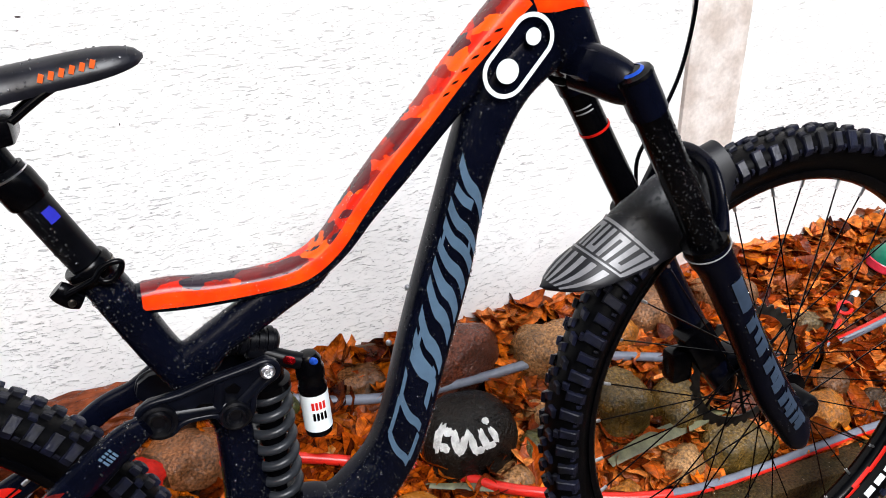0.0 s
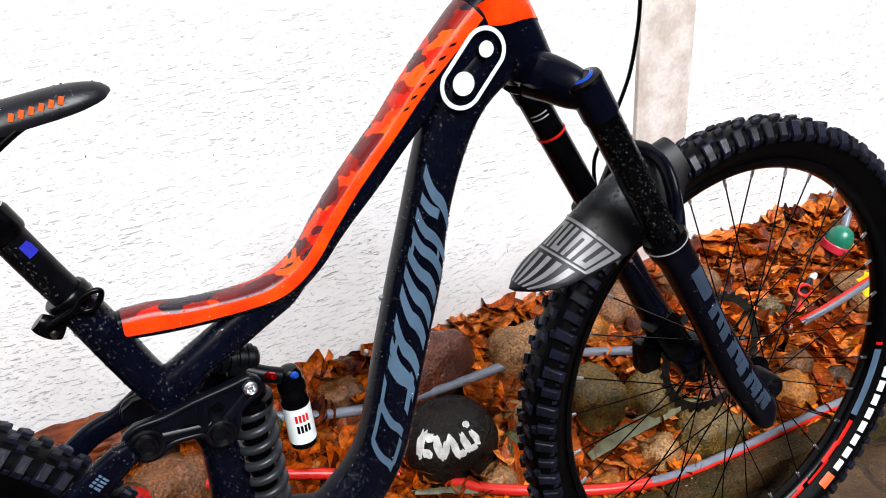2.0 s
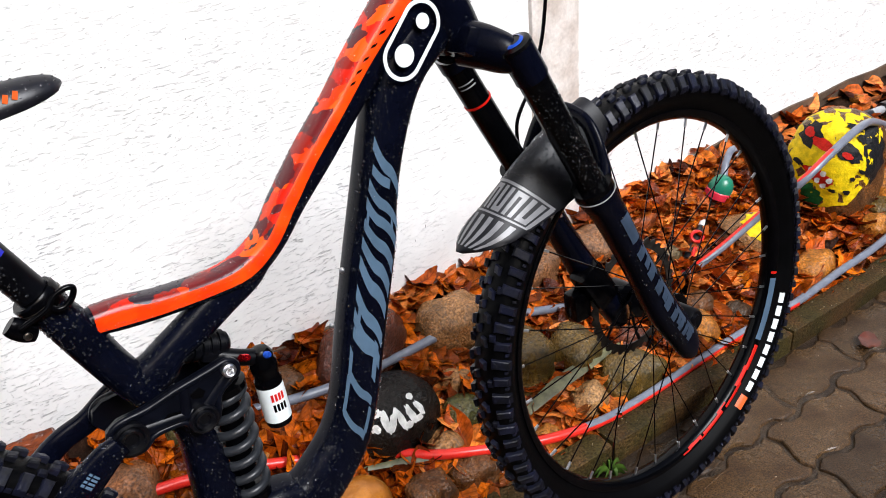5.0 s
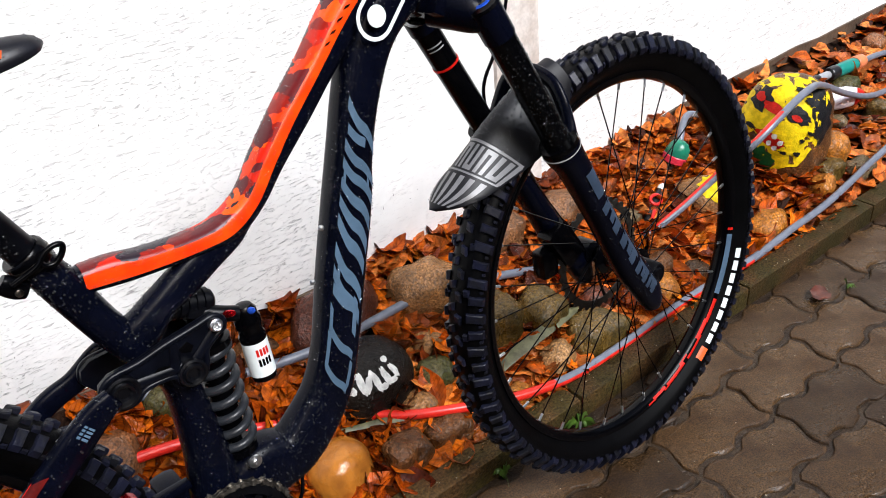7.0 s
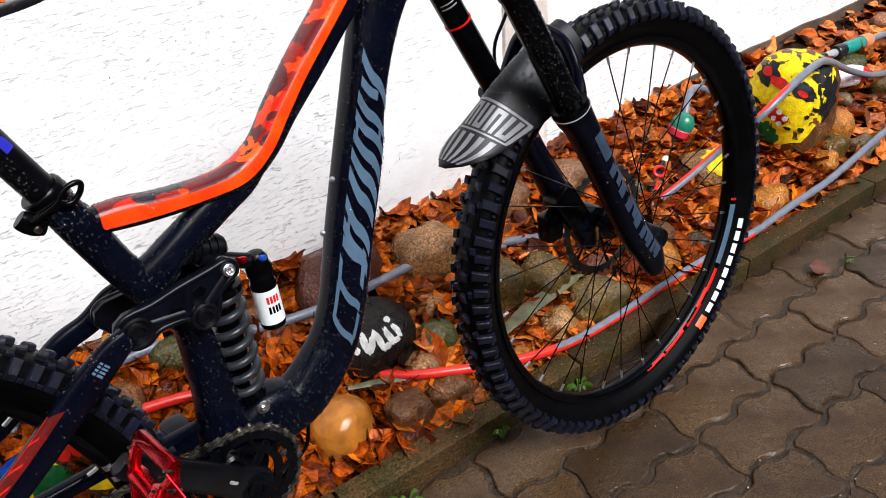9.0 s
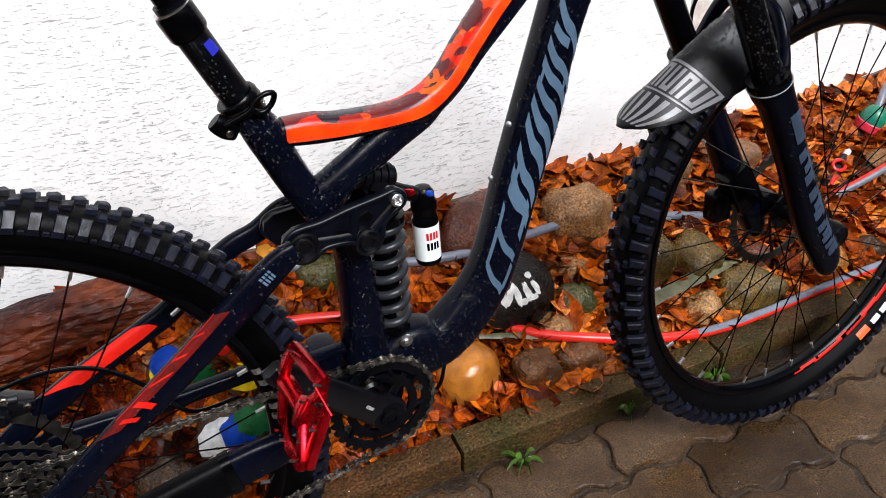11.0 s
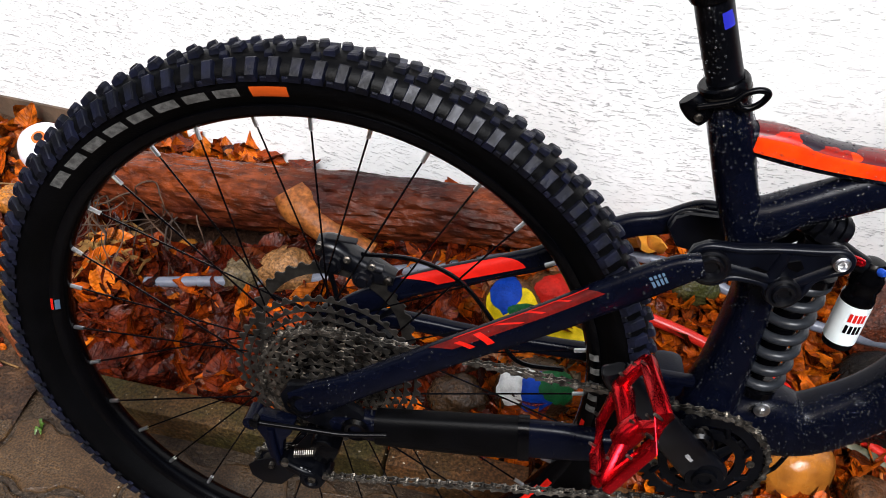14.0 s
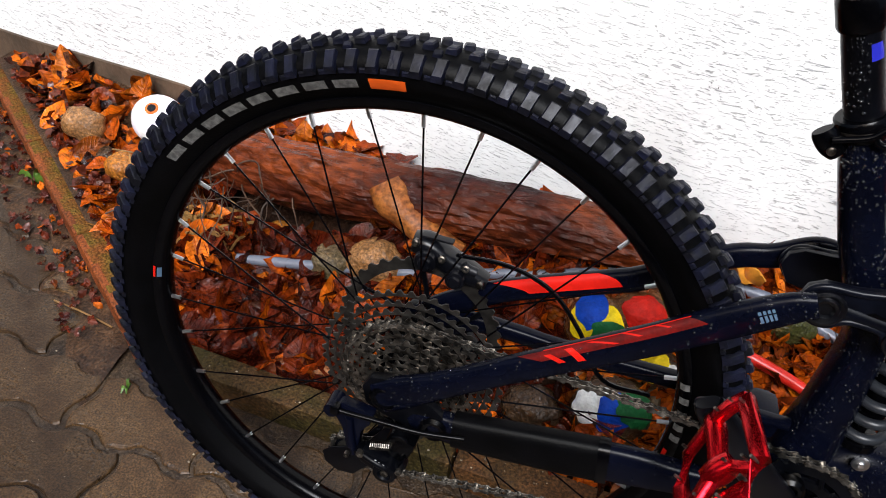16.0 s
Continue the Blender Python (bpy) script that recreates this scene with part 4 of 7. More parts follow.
rear = wheel("rear_wheel", "black rear wheel with a knobbly tyre", 0.0, bars(103, 146, 8, 0.3225, 0.3342, M_GREYPRINT, "worn grey brand bar", YS) + [(95.0, 101.0, 0.3225, 0.3342, M_ORP, "orange print", YS), (173.6, 176.6, 0.3068, 0.3095, M_REDP, "red rim mark", -0.0158), (173.8, 176.4, 0.3005, 0.3050, M_GREY, "grey rim mark", -0.0158), *[(a, b, r0, r1, M_REDP, "red brush stroke on the rim", -0.0158) for a, b, r0, r1 in ((-44, -36, 0.299, 0.304), (-38, -30, 0.3025, 0.3085), (-33, -26, 0.2985, 0.303), (-28, -22.5, 0.301, 0.308), (-8.5, -2.5, 0.2985, 0.3025))], *[(a, a + 1.6, 0.2992, 0.3088, M_GREYPRINT, "grey rim print", -0.0158) for a in (0.5, 3.5, 7.0, 10.5, 14.0)]], 3.0)
front = wheel("front_wheel", "black front wheel with a knobbly tyre", 1.1565, bars(-53, -18, 8, 0.3200, 0.3305, M_WHITE, "white brand bar", YS) + [(-59.5, -54.8, 0.3195, 0.3310, M_ORP, "orange print", YS), *[(a, b, r0, r1, M_REDP, "red brush stroke on the rim", -0.0157) for a, b, r0, r1 in ((-86, -82, 0.303, 0.306), (-83, -76, 0.300, 0.304), (-77, -74, 0.304, 0.308), (-75, -64, 0.301, 0.307), (-66, -61, 0.2985, 0.301), (-62, -52, 0.303, 0.3085), (-54, -46, 0.299, 0.305), (-47, -38, 0.301, 0.308))], (-36, -14, 0.2990, 0.3090, M_GREY, "grey rim print", -0.0157), (-12.5, -11.6, 0.2990, 0.3090, M_REDP, "red rim mark", -0.0157), (127, 133, 0.3200, 0.3330, M_SILVERPRINT, "silver bar", YS)], 5.0, 1.006)
AXLE = (0.013, 0.0, 0.002)
for k in range(12):
    t = k / 11
    r = 0.1055 - 0.0835 * t ** 0.86
    part("sprocket", gear_mesh("sprocket", r, max(0.012, r - 0.0080), int(50 - 39 * t), -0.023 - 0.0033 * k, 0.0018, M_DARKSTEEL if k < 3 else M_STEEL), M_STEEL, rear, "steel sprocket of the cassette").location = AXLE
part("freehub", lathe_bm([(0.017, -0.020), (0.017, -0.060), (0.0, -0.060)], AXLE, Y, 28), M_DARKSTEEL, rear)
for k in range(4):
    for j in range(6):
        a = radians(60 * j + 12 * k)
        q = 1 - 0.13 * k
        sp3 = tube_bm([(AXLE[0] + 0.015 * math.cos(a), -0.025 - 0.0033 * k, AXLE[2] + 0.015 * math.sin(a), 0.001, 0.004), (AXLE[0] + 0.090 * math.cos(a + 0.5) * q, -0.024 - 0.0033 * k, AXLE[2] + 0.090 * math.sin(a + 0.5) * q, 0.001, 0.004)], 0.002, 6, 2)
        part("spider_arm", sp3, M_DARKSTEEL, rear)

# cranks, chainring, chain and derailleur
BB = (0.420, 0.371)
cr = part("crank_set", lathe_bm([(0, -0.012), (0.019, -0.012), (0.020, -0.008), (0.020, 0.03), (0, 0.03)], (BB[0], -0.070, BB[1]), Y, 28), M_BLACK2, bike, "black crank set")
part("chainring", gear_mesh("chainring", 0.0655, 0.0505, 32, 0, 0.003, M_BLACK2), M_BLACK2, cr, "black chainring").location = (BB[0], -0.057, BB[1])
sp4 = None
for j in range(4):
    a = radians(45 + 90 * j)
    sp4 = tube_bm([(BB[0] + 0.012 * math.cos(a), -0.058, BB[1] + 0.012 * math.sin(a), 0.002, 0.007), (BB[0] + 0.048 * math.cos(a), -0.057, BB[1] + 0.048 * math.sin(a), 0.002, 0.005)], 0.004, 8, 2, sp4)
sp4 = lathe_bm([(0.034, -0.002), (0.044, -0.003), (0.044, 0.002), (0.034, 0.002)], (BB[0], -0.057, BB[1]), Y, 36, sp4, True)
part("ring_spider", sp4, M_BLACK2, cr)
for j in range(8):
    a = radians(22.5 + 45 * j)
    part("ring_rib", tube_bm([(BB[0] + 0.042 * math.cos(a), -0.058, BB[1] + 0.042 * math.sin(a)), (BB[0] + 0.053 * math.cos(a + 0.15), -0.058, BB[1] + 0.053 * math.sin(a + 0.15))], 0.0032, 8, 1), M_BLACK2, cr)
for j in range(4):
    a = radians(12 + 90 * j)
    part("ring_bolt", lathe_bm([(0, 0.001), (0.002, 0.001), (0.0025, 0.0025), (0.0042, 0.002), (0.0045, 0.0)], (BB[0] + 0.048 * math.cos(a), -0.0605, BB[1] + 0.048 * math.sin(a)), (0, -1, 0), 14), M_STEEL, cr)
PED = (0.308, 0.490)
arm = tube_bm([(BB[0] + 0.010, -0.072, BB[1] - 0.010, 0.016, 0.007), (BB[0] + 0.003, -0.073, BB[1] - 0.001, 0.022, 0.008), (BB[0] - 0.02, -0.075, BB[1] + 0.022, 0.020, 0.0085), (0.366, -0.086, 0.431, 0.0175, 0.008), (PED[0], -0.088, PED[1], 0.0155, 0.008), (PED[0] - 0.008, -0.089, PED[1] + 0.010, 0.010, 0.007)], 0.01, 18, 5, None, side=Y, power=3.2)
part("crank_arm", arm, M_CRANK, cr, "gloss black crank arm")
part("crank_bolt", lathe_bm([(0, 0.000), (0.006, 0.0), (0.007, 0.003), (0.012, 0.004), (0.013, 0.0)], (BB[0], -0.0812, BB[1]), (0, -1, 0), 24), M_BLACK2, cr)
cp = None
for k in range(5):
    cp = box_bm(0.0035, 0.0006, 0.009, (0, 0, 0), 0, cp, Matrix.Translation((0.3965 - 0.0038 * k, -0.0865, 0.4000 + 0.0044 * k)) @ Matrix.Rotation(radians(-49), 4, "Y"))
part("crank_print", cp, M_SILVERPRINT, cr, "grey print as plain bars")
# the pedal, seen from outside and above
OUT = [(0.326, -0.098, 0.531), (0.333, -0.182, 0.537), (0.326, -0.198, 0.512), (0.297, -0.200, 0.454)]
INN = [(0.306, -0.102, 0.498), (0.293, -0.116, 0.455), (0.290, -0.155, 0.446), (0.291, -0.192, 0.449)]
JN = (0.311, -0.160, 0.492)


def bar_bm(pts, a, b, power=3.5):
    """A squarish bar along pts, a high and b wide."""
    p = [np.array(q2) for q2 in pts]
    e0 = (p[0] - p[1]) / np.linalg.norm(p[0] - p[1])
    e1 = (p[-1] - p[-2]) / np.linalg.norm(p[-1] - p[-2])
    row = [(*(p[0] + e0 * 0.005), a * 0.35, b * 0.5), (*(p[0] + e0 * 0.002), a * 0.85, b * 0.9)] + [(*q2, a, b) for q2 in p] + [(*(p[-1] + e1 * 0.002), a * 0.85, b * 0.9), (*(p[-1] + e1 * 0.005), a * 0.35, b * 0.5)]
    return tube_bm(row, a, 14, 1, None, side=(0.2, 0.9, 0.3), power=power)


ped = part("pedal", bar_bm(OUT, 0.0056, 0.0086, 5.0), M_RED, bike, "red anodised platform pedal")
part("inner_rail", bar_bm(INN, 0.0056, 0.0078, 5.0), M_RED, ped)
part("cross_bar", bar_bm([OUT[0], (0.316, -0.098, 0.517), INN[0]], 0.0060, 0.0078, 5.0), M_RED, ped)
part("axle_tube", tube_bm([(0.308, -0.096, 0.491, 0.0105, 0.0105), (0.309, -0.110, 0.492, 0.0118, 0.0118), (0.310, -0.135, 0.493, 0.0100, 0.0100), (*JN, 0.0100, 0.0100)], 0.0095, 20, 3), M_RED, ped)
part("axle_boss", tube_bm([(0.320, -0.162, 0.506, 0.0090, 0.0105), (0.311, -0.165, 0.493, 0.0112, 0.0115), (0.303, -0.168, 0.480, 0.0090, 0.0105)], 0.0092, 16, 3, None, side=Y, power=4.0), M_RED, ped)
part("brace", bar_bm([JN, (0.321, -0.170, 0.508), (0.330, -0.184, 0.526)], 0.0056, 0.0066, 5.0), M_RED, ped)
part("brace", bar_bm([(0.306, -0.170, 0.484), (0.300, -0.182, 0.468), (0.294, -0.194, 0.455)], 0.0070, 0.0090, 5.0), M_RED, ped)
part("axle_end", tube_bm([(0.308, -0.078, 0.489), (0.308, -0.101, 0.491)], 0.0098, 16, 1), M_DARKSTEEL, ped, "dark steel axle collar")
for a, b, f2 in ((OUT[0], OUT[1], 0.12), (OUT[1], OUT[2], 0.1), (OUT[2], OUT[3], 0.35), (OUT[0], INN[0], 0.3), (OUT[0], INN[0], 0.75), (INN[0], INN[1], 0.9), (INN[1], INN[2], 0.8), (INN[2], INN[3], 0.8), (JN, OUT[3], 0.6), (JN, OUT[1], 0.3), (JN, OUT[1], 0.75), (OUT[1], OUT[2], 0.75)):
    p0 = np.array(a) * (1 - f2) + np.array(b) * f2
    part("traction_pin", tube_bm([tuple(p0 + np.array((0.003, 0, -0.002))), tuple(p0 + np.array((-0.010, -0.001, 0.007)))], 0.0017, 8, 1), M_STEEL, ped)
for p0, p1 in ((OUT[0], OUT[1]), (OUT[2], OUT[3])):
    a0, a1 = np.array(p0), np.array(p1)
    u = (a1 - a0) / np.linalg.norm(a1 - a0)
    nrm = np.array((0.75, -0.45, -0.49)) if p0 is OUT[0] else np.array((0.35, -0.90, -0.25))
    nrm = nrm - u * (nrm @ u)
    nrm /= np.linalg.norm(nrm)
    c = a0 + (a1 - a0) * (0.16 if p0 is OUT[0] else 0.12) + nrm * 0.0066
    w = np.cross(nrm, u)
    part("pedal_badge", tube_bm([tuple(c + u * (math.cos(th) * 0.0065) + w * (math.sin(th) * 0.003)) for th in [k * math.pi / 8 for k in range(17)]], 0.0006, 6, 1), M_WHITE, ped, "small white outline")
ped.matrix_basis = Matrix.Translation((0.309, -0.135, 0.490)) @ Matrix.Scale(0.88, 4) @ Matrix.Translation((-0.309, 0.135, -0.490))


def arc_pts(cx, cz, r, a0, a1, y, n=24):
    return [(cx + r * math.cos(radians(a0 + (a1 - a0) * i / n)), y, cz + r * math.sin(radians(a0 + (a1 - a0) * i / n))) for i in range(n + 1)]


J1, J2 = (0.012, 0.292), (-0.040, 0.243)
loop = arc_pts(0.013, 0.372, 0.0715, 205, 84, -0.037) + arc_pts(BB[0], BB[1], 0.0655, 84, -95, -0.057) + arc_pts(J2[0], J2[1], 0.023, -95, -235, -0.047, 8) + arc_pts(J1[0], J1[1], 0.023, -55, 60, -0.047, 8) + arc_pts(0.013, 0.372, 0.0715, -140, -155, -0.037, 2)
P3 = np.array(loop)
seg = np.r_[0, np.cumsum(np.linalg.norm(np.diff(P3, axis=0), axis=1))]
links = int(seg[-1] / 0.0127)
link_p = np.stack([np.interp(np.arange(links + 1) * 0.0127, seg, P3[:, k]) for k in range(3)], 1)
v, f = [], []
for k in range(links):
    a, b = link_p[k], link_p[k + 1]
    d = (b - a) / np.linalg.norm(b - a)
    nrm = np.array((-d[2], 0, d[0]))
    for s in (-1, 1):
        yo = s * (0.0034 if k % 2 else 0.0022)
        base = len(v)
        out = [a - d * 0.0040, a - d * 0.002 + nrm * 0.0042, a + d * 0.0063 + nrm * 0.0016, b + d * 0.002 + nrm * 0.0042, b + d * 0.0040, b + d * 0.002 - nrm * 0.0042, a + d * 0.0063 - nrm * 0.0016, a - d * 0.002 - nrm * 0.0042]
        for th in (-0.0005, 0.0005):
            v += [tuple(q2 + np.array((0, yo + th, 0))) for q2 in out]
        f += [tuple(base + i for i in range(8)), tuple(base + 8 + i for i in range(7, -1, -1))]
        f += [(base + i, base + 8 + i, base + 8 + (i + 1) % 8, base + (i + 1) % 8) for i in range(8)]
    base = len(v)
    for yy in (-0.0042, 0.0042):
        v += [tuple(a + 0.0026 * (d * math.cos(2 * math.pi * i / 8) + nrm * math.sin(2 * math.pi * i / 8)) + np.array((0, yy, 0))) for i in range(8)]
    f += [tuple(base + i for i in range(8)), tuple(base + 8 + i for i in range(7, -1, -1))]
    f += [(base + i, base + 8 + i, base + 8 + (i + 1) % 8, base + (i + 1) % 8) for i in range(8)]
tagged(part("chain", mesh_of("chain", v, f, M_CHAIN, False), M_CHAIN, bike, "dirty steel chain"), kind="stuff")
# derailleur: hanger body, parallelogram, cage
der = plate_bm([(-0.050, 0.356), (-0.040, 0.362), (-0.004, 0.356), (-0.008, 0.340), (-0.016, 0.328), (-0.018, 0.296), (-0.024, 0.290), (-0.032, 0.300), (-0.038, 0.325), (-0.050, 0.345)], -0.092, -0.078, 0.003)
der = tube_bm([(-0.030, -0.093, 0.345), (-0.026, -0.095, 0.318), (-0.020, -0.094, 0.296)], 0.004, 10, 3, der)
der = tube_bm([(-0.050, -0.074, 0.352), (-0.050, -0.098, 0.352)], 0.0085, 16, 1, der)
dr = part("derailleur", der, M_BLACK, bike, "black rear derailleur beaded with rain")
pg = plate_bm([(-0.022, 0.302), (-0.010, 0.312), (0.004, 0.308), (0.030, 0.298), (0.036, 0.312), (0.040, 0.300), (0.030, 0.284), (0.012, 0.280), (-0.010, 0.290)], -0.100, -0.084, 0.0035)
pg = lathe_bm([(0, 0.0), (0.006, 0.0), (0.008, 0.003), (0.013, 0.002), (0.0145, -0.003), (0.0145, -0.026), (0, -0.026)], (0.018, -0.102, 0.288), (0, -1, 0), 24, pg)
pg = tube_bm([(-0.014, -0.098, 0.304), (0.010, -0.103, 0.300), (0.030, -0.098, 0.290)], 0.0042, 10, 3, pg)
part("parallelogram", pg, M_BLACK2, dr)
part("knuckle", box_bm(0.026, 0.030, 0.034, (0, 0, 0), 0.007, lathe_bm([(0, 0.0), (0.012, 0.0), (0.014, -0.003), (0.014, -0.028), (0, -0.028)], (0.026, -0.092, 0.325), (0, -1, 0), 24), Matrix.Translation((0.029, -0.078, 0.318)) @ Matrix.Rotation(radians(18), 4, "Y")), M_GLOSS, dr)
for x, z, r in ((-0.012, 0.306, 0.0042), (0.033, 0.296, 0.0036), (-0.027, 0.298, 0.003), (0.018, 0.288, 0.0044)):
    part("derailleur_bolt", lathe_bm([(0, 0.0005), (r * 0.5, 0.0005), (r * 0.6, 0.002), (r, 0.0015), (r, -0.004)], (x, -0.1025, z), (0, -1, 0), 14), M_STEEL, dr)
for k in range(3):
    part("print_bar", box_bm(0.0022, 0.0006, 0.005, (0, 0, 0), 0, None, Matrix.Translation((0.006 + 0.0045 * k, -0.1035, 0.3035 - 0.002 * k)) @ Matrix.Rotation(radians(24), 4, "Y")), M_SILVERPRINT, dr)
for yy in (-0.037, -0.058):
    part("cage_plate", plate_bm([(0.028, 0.300), (0.018, 0.312), (0.000, 0.306), (-0.024, 0.266), (-0.060, 0.250), (-0.070, 0.240), (-0.066, 0.224), (-0.050, 0.214), (-0.030, 0.216), (-0.012, 0.240), (0.025, 0.280)], yy - 0.001, yy + 0.001, 0.0006), M_BLACK2, dr)
for cx2, cz2 in (J1, J2):
    part("jockey_wheel", gear_mesh("jockey_wheel", 0.0235, 0.015, 12, 0, 0.003, M_BLACK2), M_BLACK2, dr).location = (cx2, -0.047, cz2)
    part("jockey_hub", lathe_bm([(0, 0.012), (0.004, 0.012), (0.006, 0.010), (0.009, 0.006), (0.016, 0.003), (0.016, -0.003), (0, -0.003)], (cx2, -0.047, cz2), (0, -1, 0), 20), M_DARKSTEEL, dr)
part("tension_spring", tube_bm([(-0.002 + 0.022 * i / 70, -0.100 + 0.0042 * math.cos(i * 0.9), 0.3215 + 0.0042 * math.sin(i * 0.9) + 0.008 * i / 70) for i in range(71)], 0.0009, 6, 1), M_STEEL, dr)
part("shift_cable", tube_bm([(-0.050, -0.094, 0.354), (-0.038, -0.094, 0.352), (0.005, -0.092, 0.352), (0.047, -0.090, 0.352), (0.093, -0.085, 0.357)], 0.0030, 10, 5), M_GLOSS, dr, "black shift cable")
part("cable_clip", box_bm(0.010, 0.012, 0.012, (-0.046, -0.094, 0.354), 0.003), M_GLOSS, dr)

# rear brake caliper and hoses on the far side
cal = tube_bm([(-0.022, 0.056, 0.486, 0.010, 0.013), (-0.004, 0.057, 0.484, 0.014, 0.016), (0.022, 0.058, 0.471, 0.013, 0.016), (0.050, 0.058, 0.460, 0.012, 0.014), (0.068, 0.058, 0.456, 0.008, 0.010)], 0.012, 16, 5, None, side=Y, power=3.0)
cl = part("rear_brake", cal, M_CRANK, bike, "black rear brake caliper")
for x, z, r, d in ((-0.002, 0.474, 0.0135, 0.040), (0.034, 0.460, 0.0120, 0.036)):
    part("piston_housing", lathe_bm([(0, 0.004), (r * 0.5, 0.004), (r * 0.6, 0.001), (r * 0.9, 0.0), (r, -0.003), (r, -d), (0, -d)], (x, 0.036, z), (0, -1, 0), 24), M_CRANK, cl)
part("banjo", tube_bm([(0.040, 0.044, 0.480), (0.046, 0.044, 0.476), (0.056, 0.044, 0.474)], 0.0055, 12, 3), M_GUARD, cl)
for x, z in ((-0.016, 0.494), (0.044, 0.478), (0.016, 0.482), (0.062, 0.462)):
    part("caliper_bolt", lathe_bm([(0, 0.001), (0.002, 0.001), (0.0025, 0.003), (0.0042, 0.0025), (0.0042, -0.006)], (x, 0.040, z), (0, -1, 0.3), 14), M_STEEL, cl)
part("cooling_fin", box_bm(0.036, 0.010, 0.003, (0.006, 0.052, 0.500), 0.001, None), M_GUARD, cl)
part("brake_hose", tube_bm([(0.03, 0.05, 0.486), (0.09, 0.035, 0.500), (0.14, 0.030, 0.487), (0.18, 0.02, 0.452), (0.215, 0.0, 0.415), (0.27, 0.02, 0.395)], 0.0026, 8, 6), M_GLOSS, cl, "black brake hose")

# fork
fork = part("fork", box_bm(0.062, 0.10, 0.036, (0, 0, 0), 0.014, None, Matrix.Translation((0.846, 0, 0.862)) @ Matrix.Rotation(radians(26), 4, "Y")), M_BLACK, bike, "black single-crown suspension fork")
for s in (-1, 1):
    t0, t1 = np.array((0.8655, s * 0.072, 0.8570)), np.array((0.9690, s * 0.072, 0.6510))
    d = (t1 - t0) / np.linalg.norm(t1 - t0)
    part("crown_clamp", tube_bm([tuple(t0 - d * 0.002), tuple(t0 + d * 0.006), tuple(t0 + d * 0.036), tuple(t0 + d * 0.042)], 0.0203, 28, 1, tube_bm([(0.836, s * 0.016, 0.866, 0.027, 0.024), (0.849, s * 0.038, 0.859, 0.026, 0.023), (0.861, s * 0.058, 0.850, 0.023, 0.021), (0.871, s * 0.071, 0.842, 0.016, 0.018)], 0.02, 20, 4, None, side=(1, 0, 0))), M_BLACK, fork)
    part("stanchion", tube_bm([tuple(t0), tuple(t1 + d * 0.02)], 0.0186, 28, 1), M_GLOSS, fork, "gloss black stanchion")
    part("top_cap", lathe_bm([(0, 0.007), (0.010, 0.007), (0.0125, 0.005), (0.0195, 0.0035), (0.0208, 0.0)], tuple(t0 - d * 0.002), tuple(-d), 28), M_GLOSS, fork)
    if s < 0:
        part("damper_knob", lathe_bm([(0.0095, 0.0076), (0.0118, 0.0064), (0.0128, 0.0054)], tuple(t0 - d * 0.002), tuple(-d), 28), M_BLUE, fork, "dark blue ring on the fork cap")
    else:
        part("travel_ring", tube_bm([tuple(t0 + d * 0.0985), tuple(t0 + d * 0.1015)], 0.0196, 28, 1), M_REDP, fork, "thin red rubber ring")
        bx = None
        for dd in (0.061, 0.067):
            bx = tube_bm([tuple(t0 + d * dd), tuple(t0 + d * (dd + 0.002))], 0.0189, 12, 1, bx, side=Y, caps=False, span=(175, 245))
        part("stanchion_print", bx, M_SILVERPRINT, fork, "small grey bars")
    lower = [(*(t1 + d * -0.004), 0.0262, 0.0275), (*(t1 + d * 0.012), 0.0255, 0.0270), (0.990, s * 0.072, 0.6145, 0.0225, 0.0250), (1.036, s * 0.072, 0.5225, 0.0208, 0.0235), (1.088, s * 0.072, 0.4215, 0.0250, 0.0235), (1.127, s * 0.072, 0.362, 0.0245, 0.022), (1.140, s * 0.072, 0.334, 0.020, 0.019), (1.146, s * 0.071, 0.318, 0.014, 0.014)]
    lw = part("lower_leg", tube_bm(lower, 0.02, 28, 4, None, side=Y), M_BLACK, fork, "black lower fork leg")
    part("dust_seal", tube_bm([tuple(t1 - d * 0.012), tuple(t1 - d * 0.004), tuple(t1 + d * 0.001)], 0.0268, 28, 1), M_GLOSS, lw)
    part("seal_ring", tube_bm([tuple(t1 + d * 0.0005), tuple(t1 + d * 0.0018)], 0.0279, 28, 1), M_SILVERPRINT, lw)
    part("axle_boss", lathe_bm([(0, 0.0), (0.009, 0.0), (0.011, -0.004), (0.016, -0.002), (0.0185, -0.006), (0.0185, -0.04), (0, -0.04)], (1.145, s * 0.088, 0.380), (0, s, 0), 24, box_bm(0.030, 0.026, 0.030, (1.134, s * 0.076, 0.376), 0.009)), M_BLACK2, lw)
    if s < 0:
        LEG = Tube([(0.990, 0.6145, 0.0225, 0.0250), (1.036, 0.5225, 0.0208, 0.0235), (1.088, 0.4215, 0.0250, 0.0235), (1.127, 0.362, 0.0245, 0.022)], 2.0, 8, -0.072)
        dec = LEG.patch(0.01, 0.17, 150, 195, 0.0010, 5, 8)
        for a, b in ((0.22, 0.40), (0.44, 0.60), (0.64, 0.80), (0.83, 0.97)):
            dec = LEG.patch(a, b, 152, 166, 0.0010, 4, 4, dec, 0.02)
            dec = LEG.patch(a, a + 0.05, 166, 200, 0.0010, 2, 5, dec, 0.02)
            dec = LEG.patch((a + b) / 2 - 0.015, (a + b) / 2 + 0.025, 166, 192, 0.0010, 2, 5, dec, 0.02)
            dec = LEG.patch(b - 0.05, b, 166, 200, 0.0010, 2, 5, dec, 0.02)
        part("leg_print", dec, M_LEGPRINT, lw, "grey-blue brand print as plain bars")
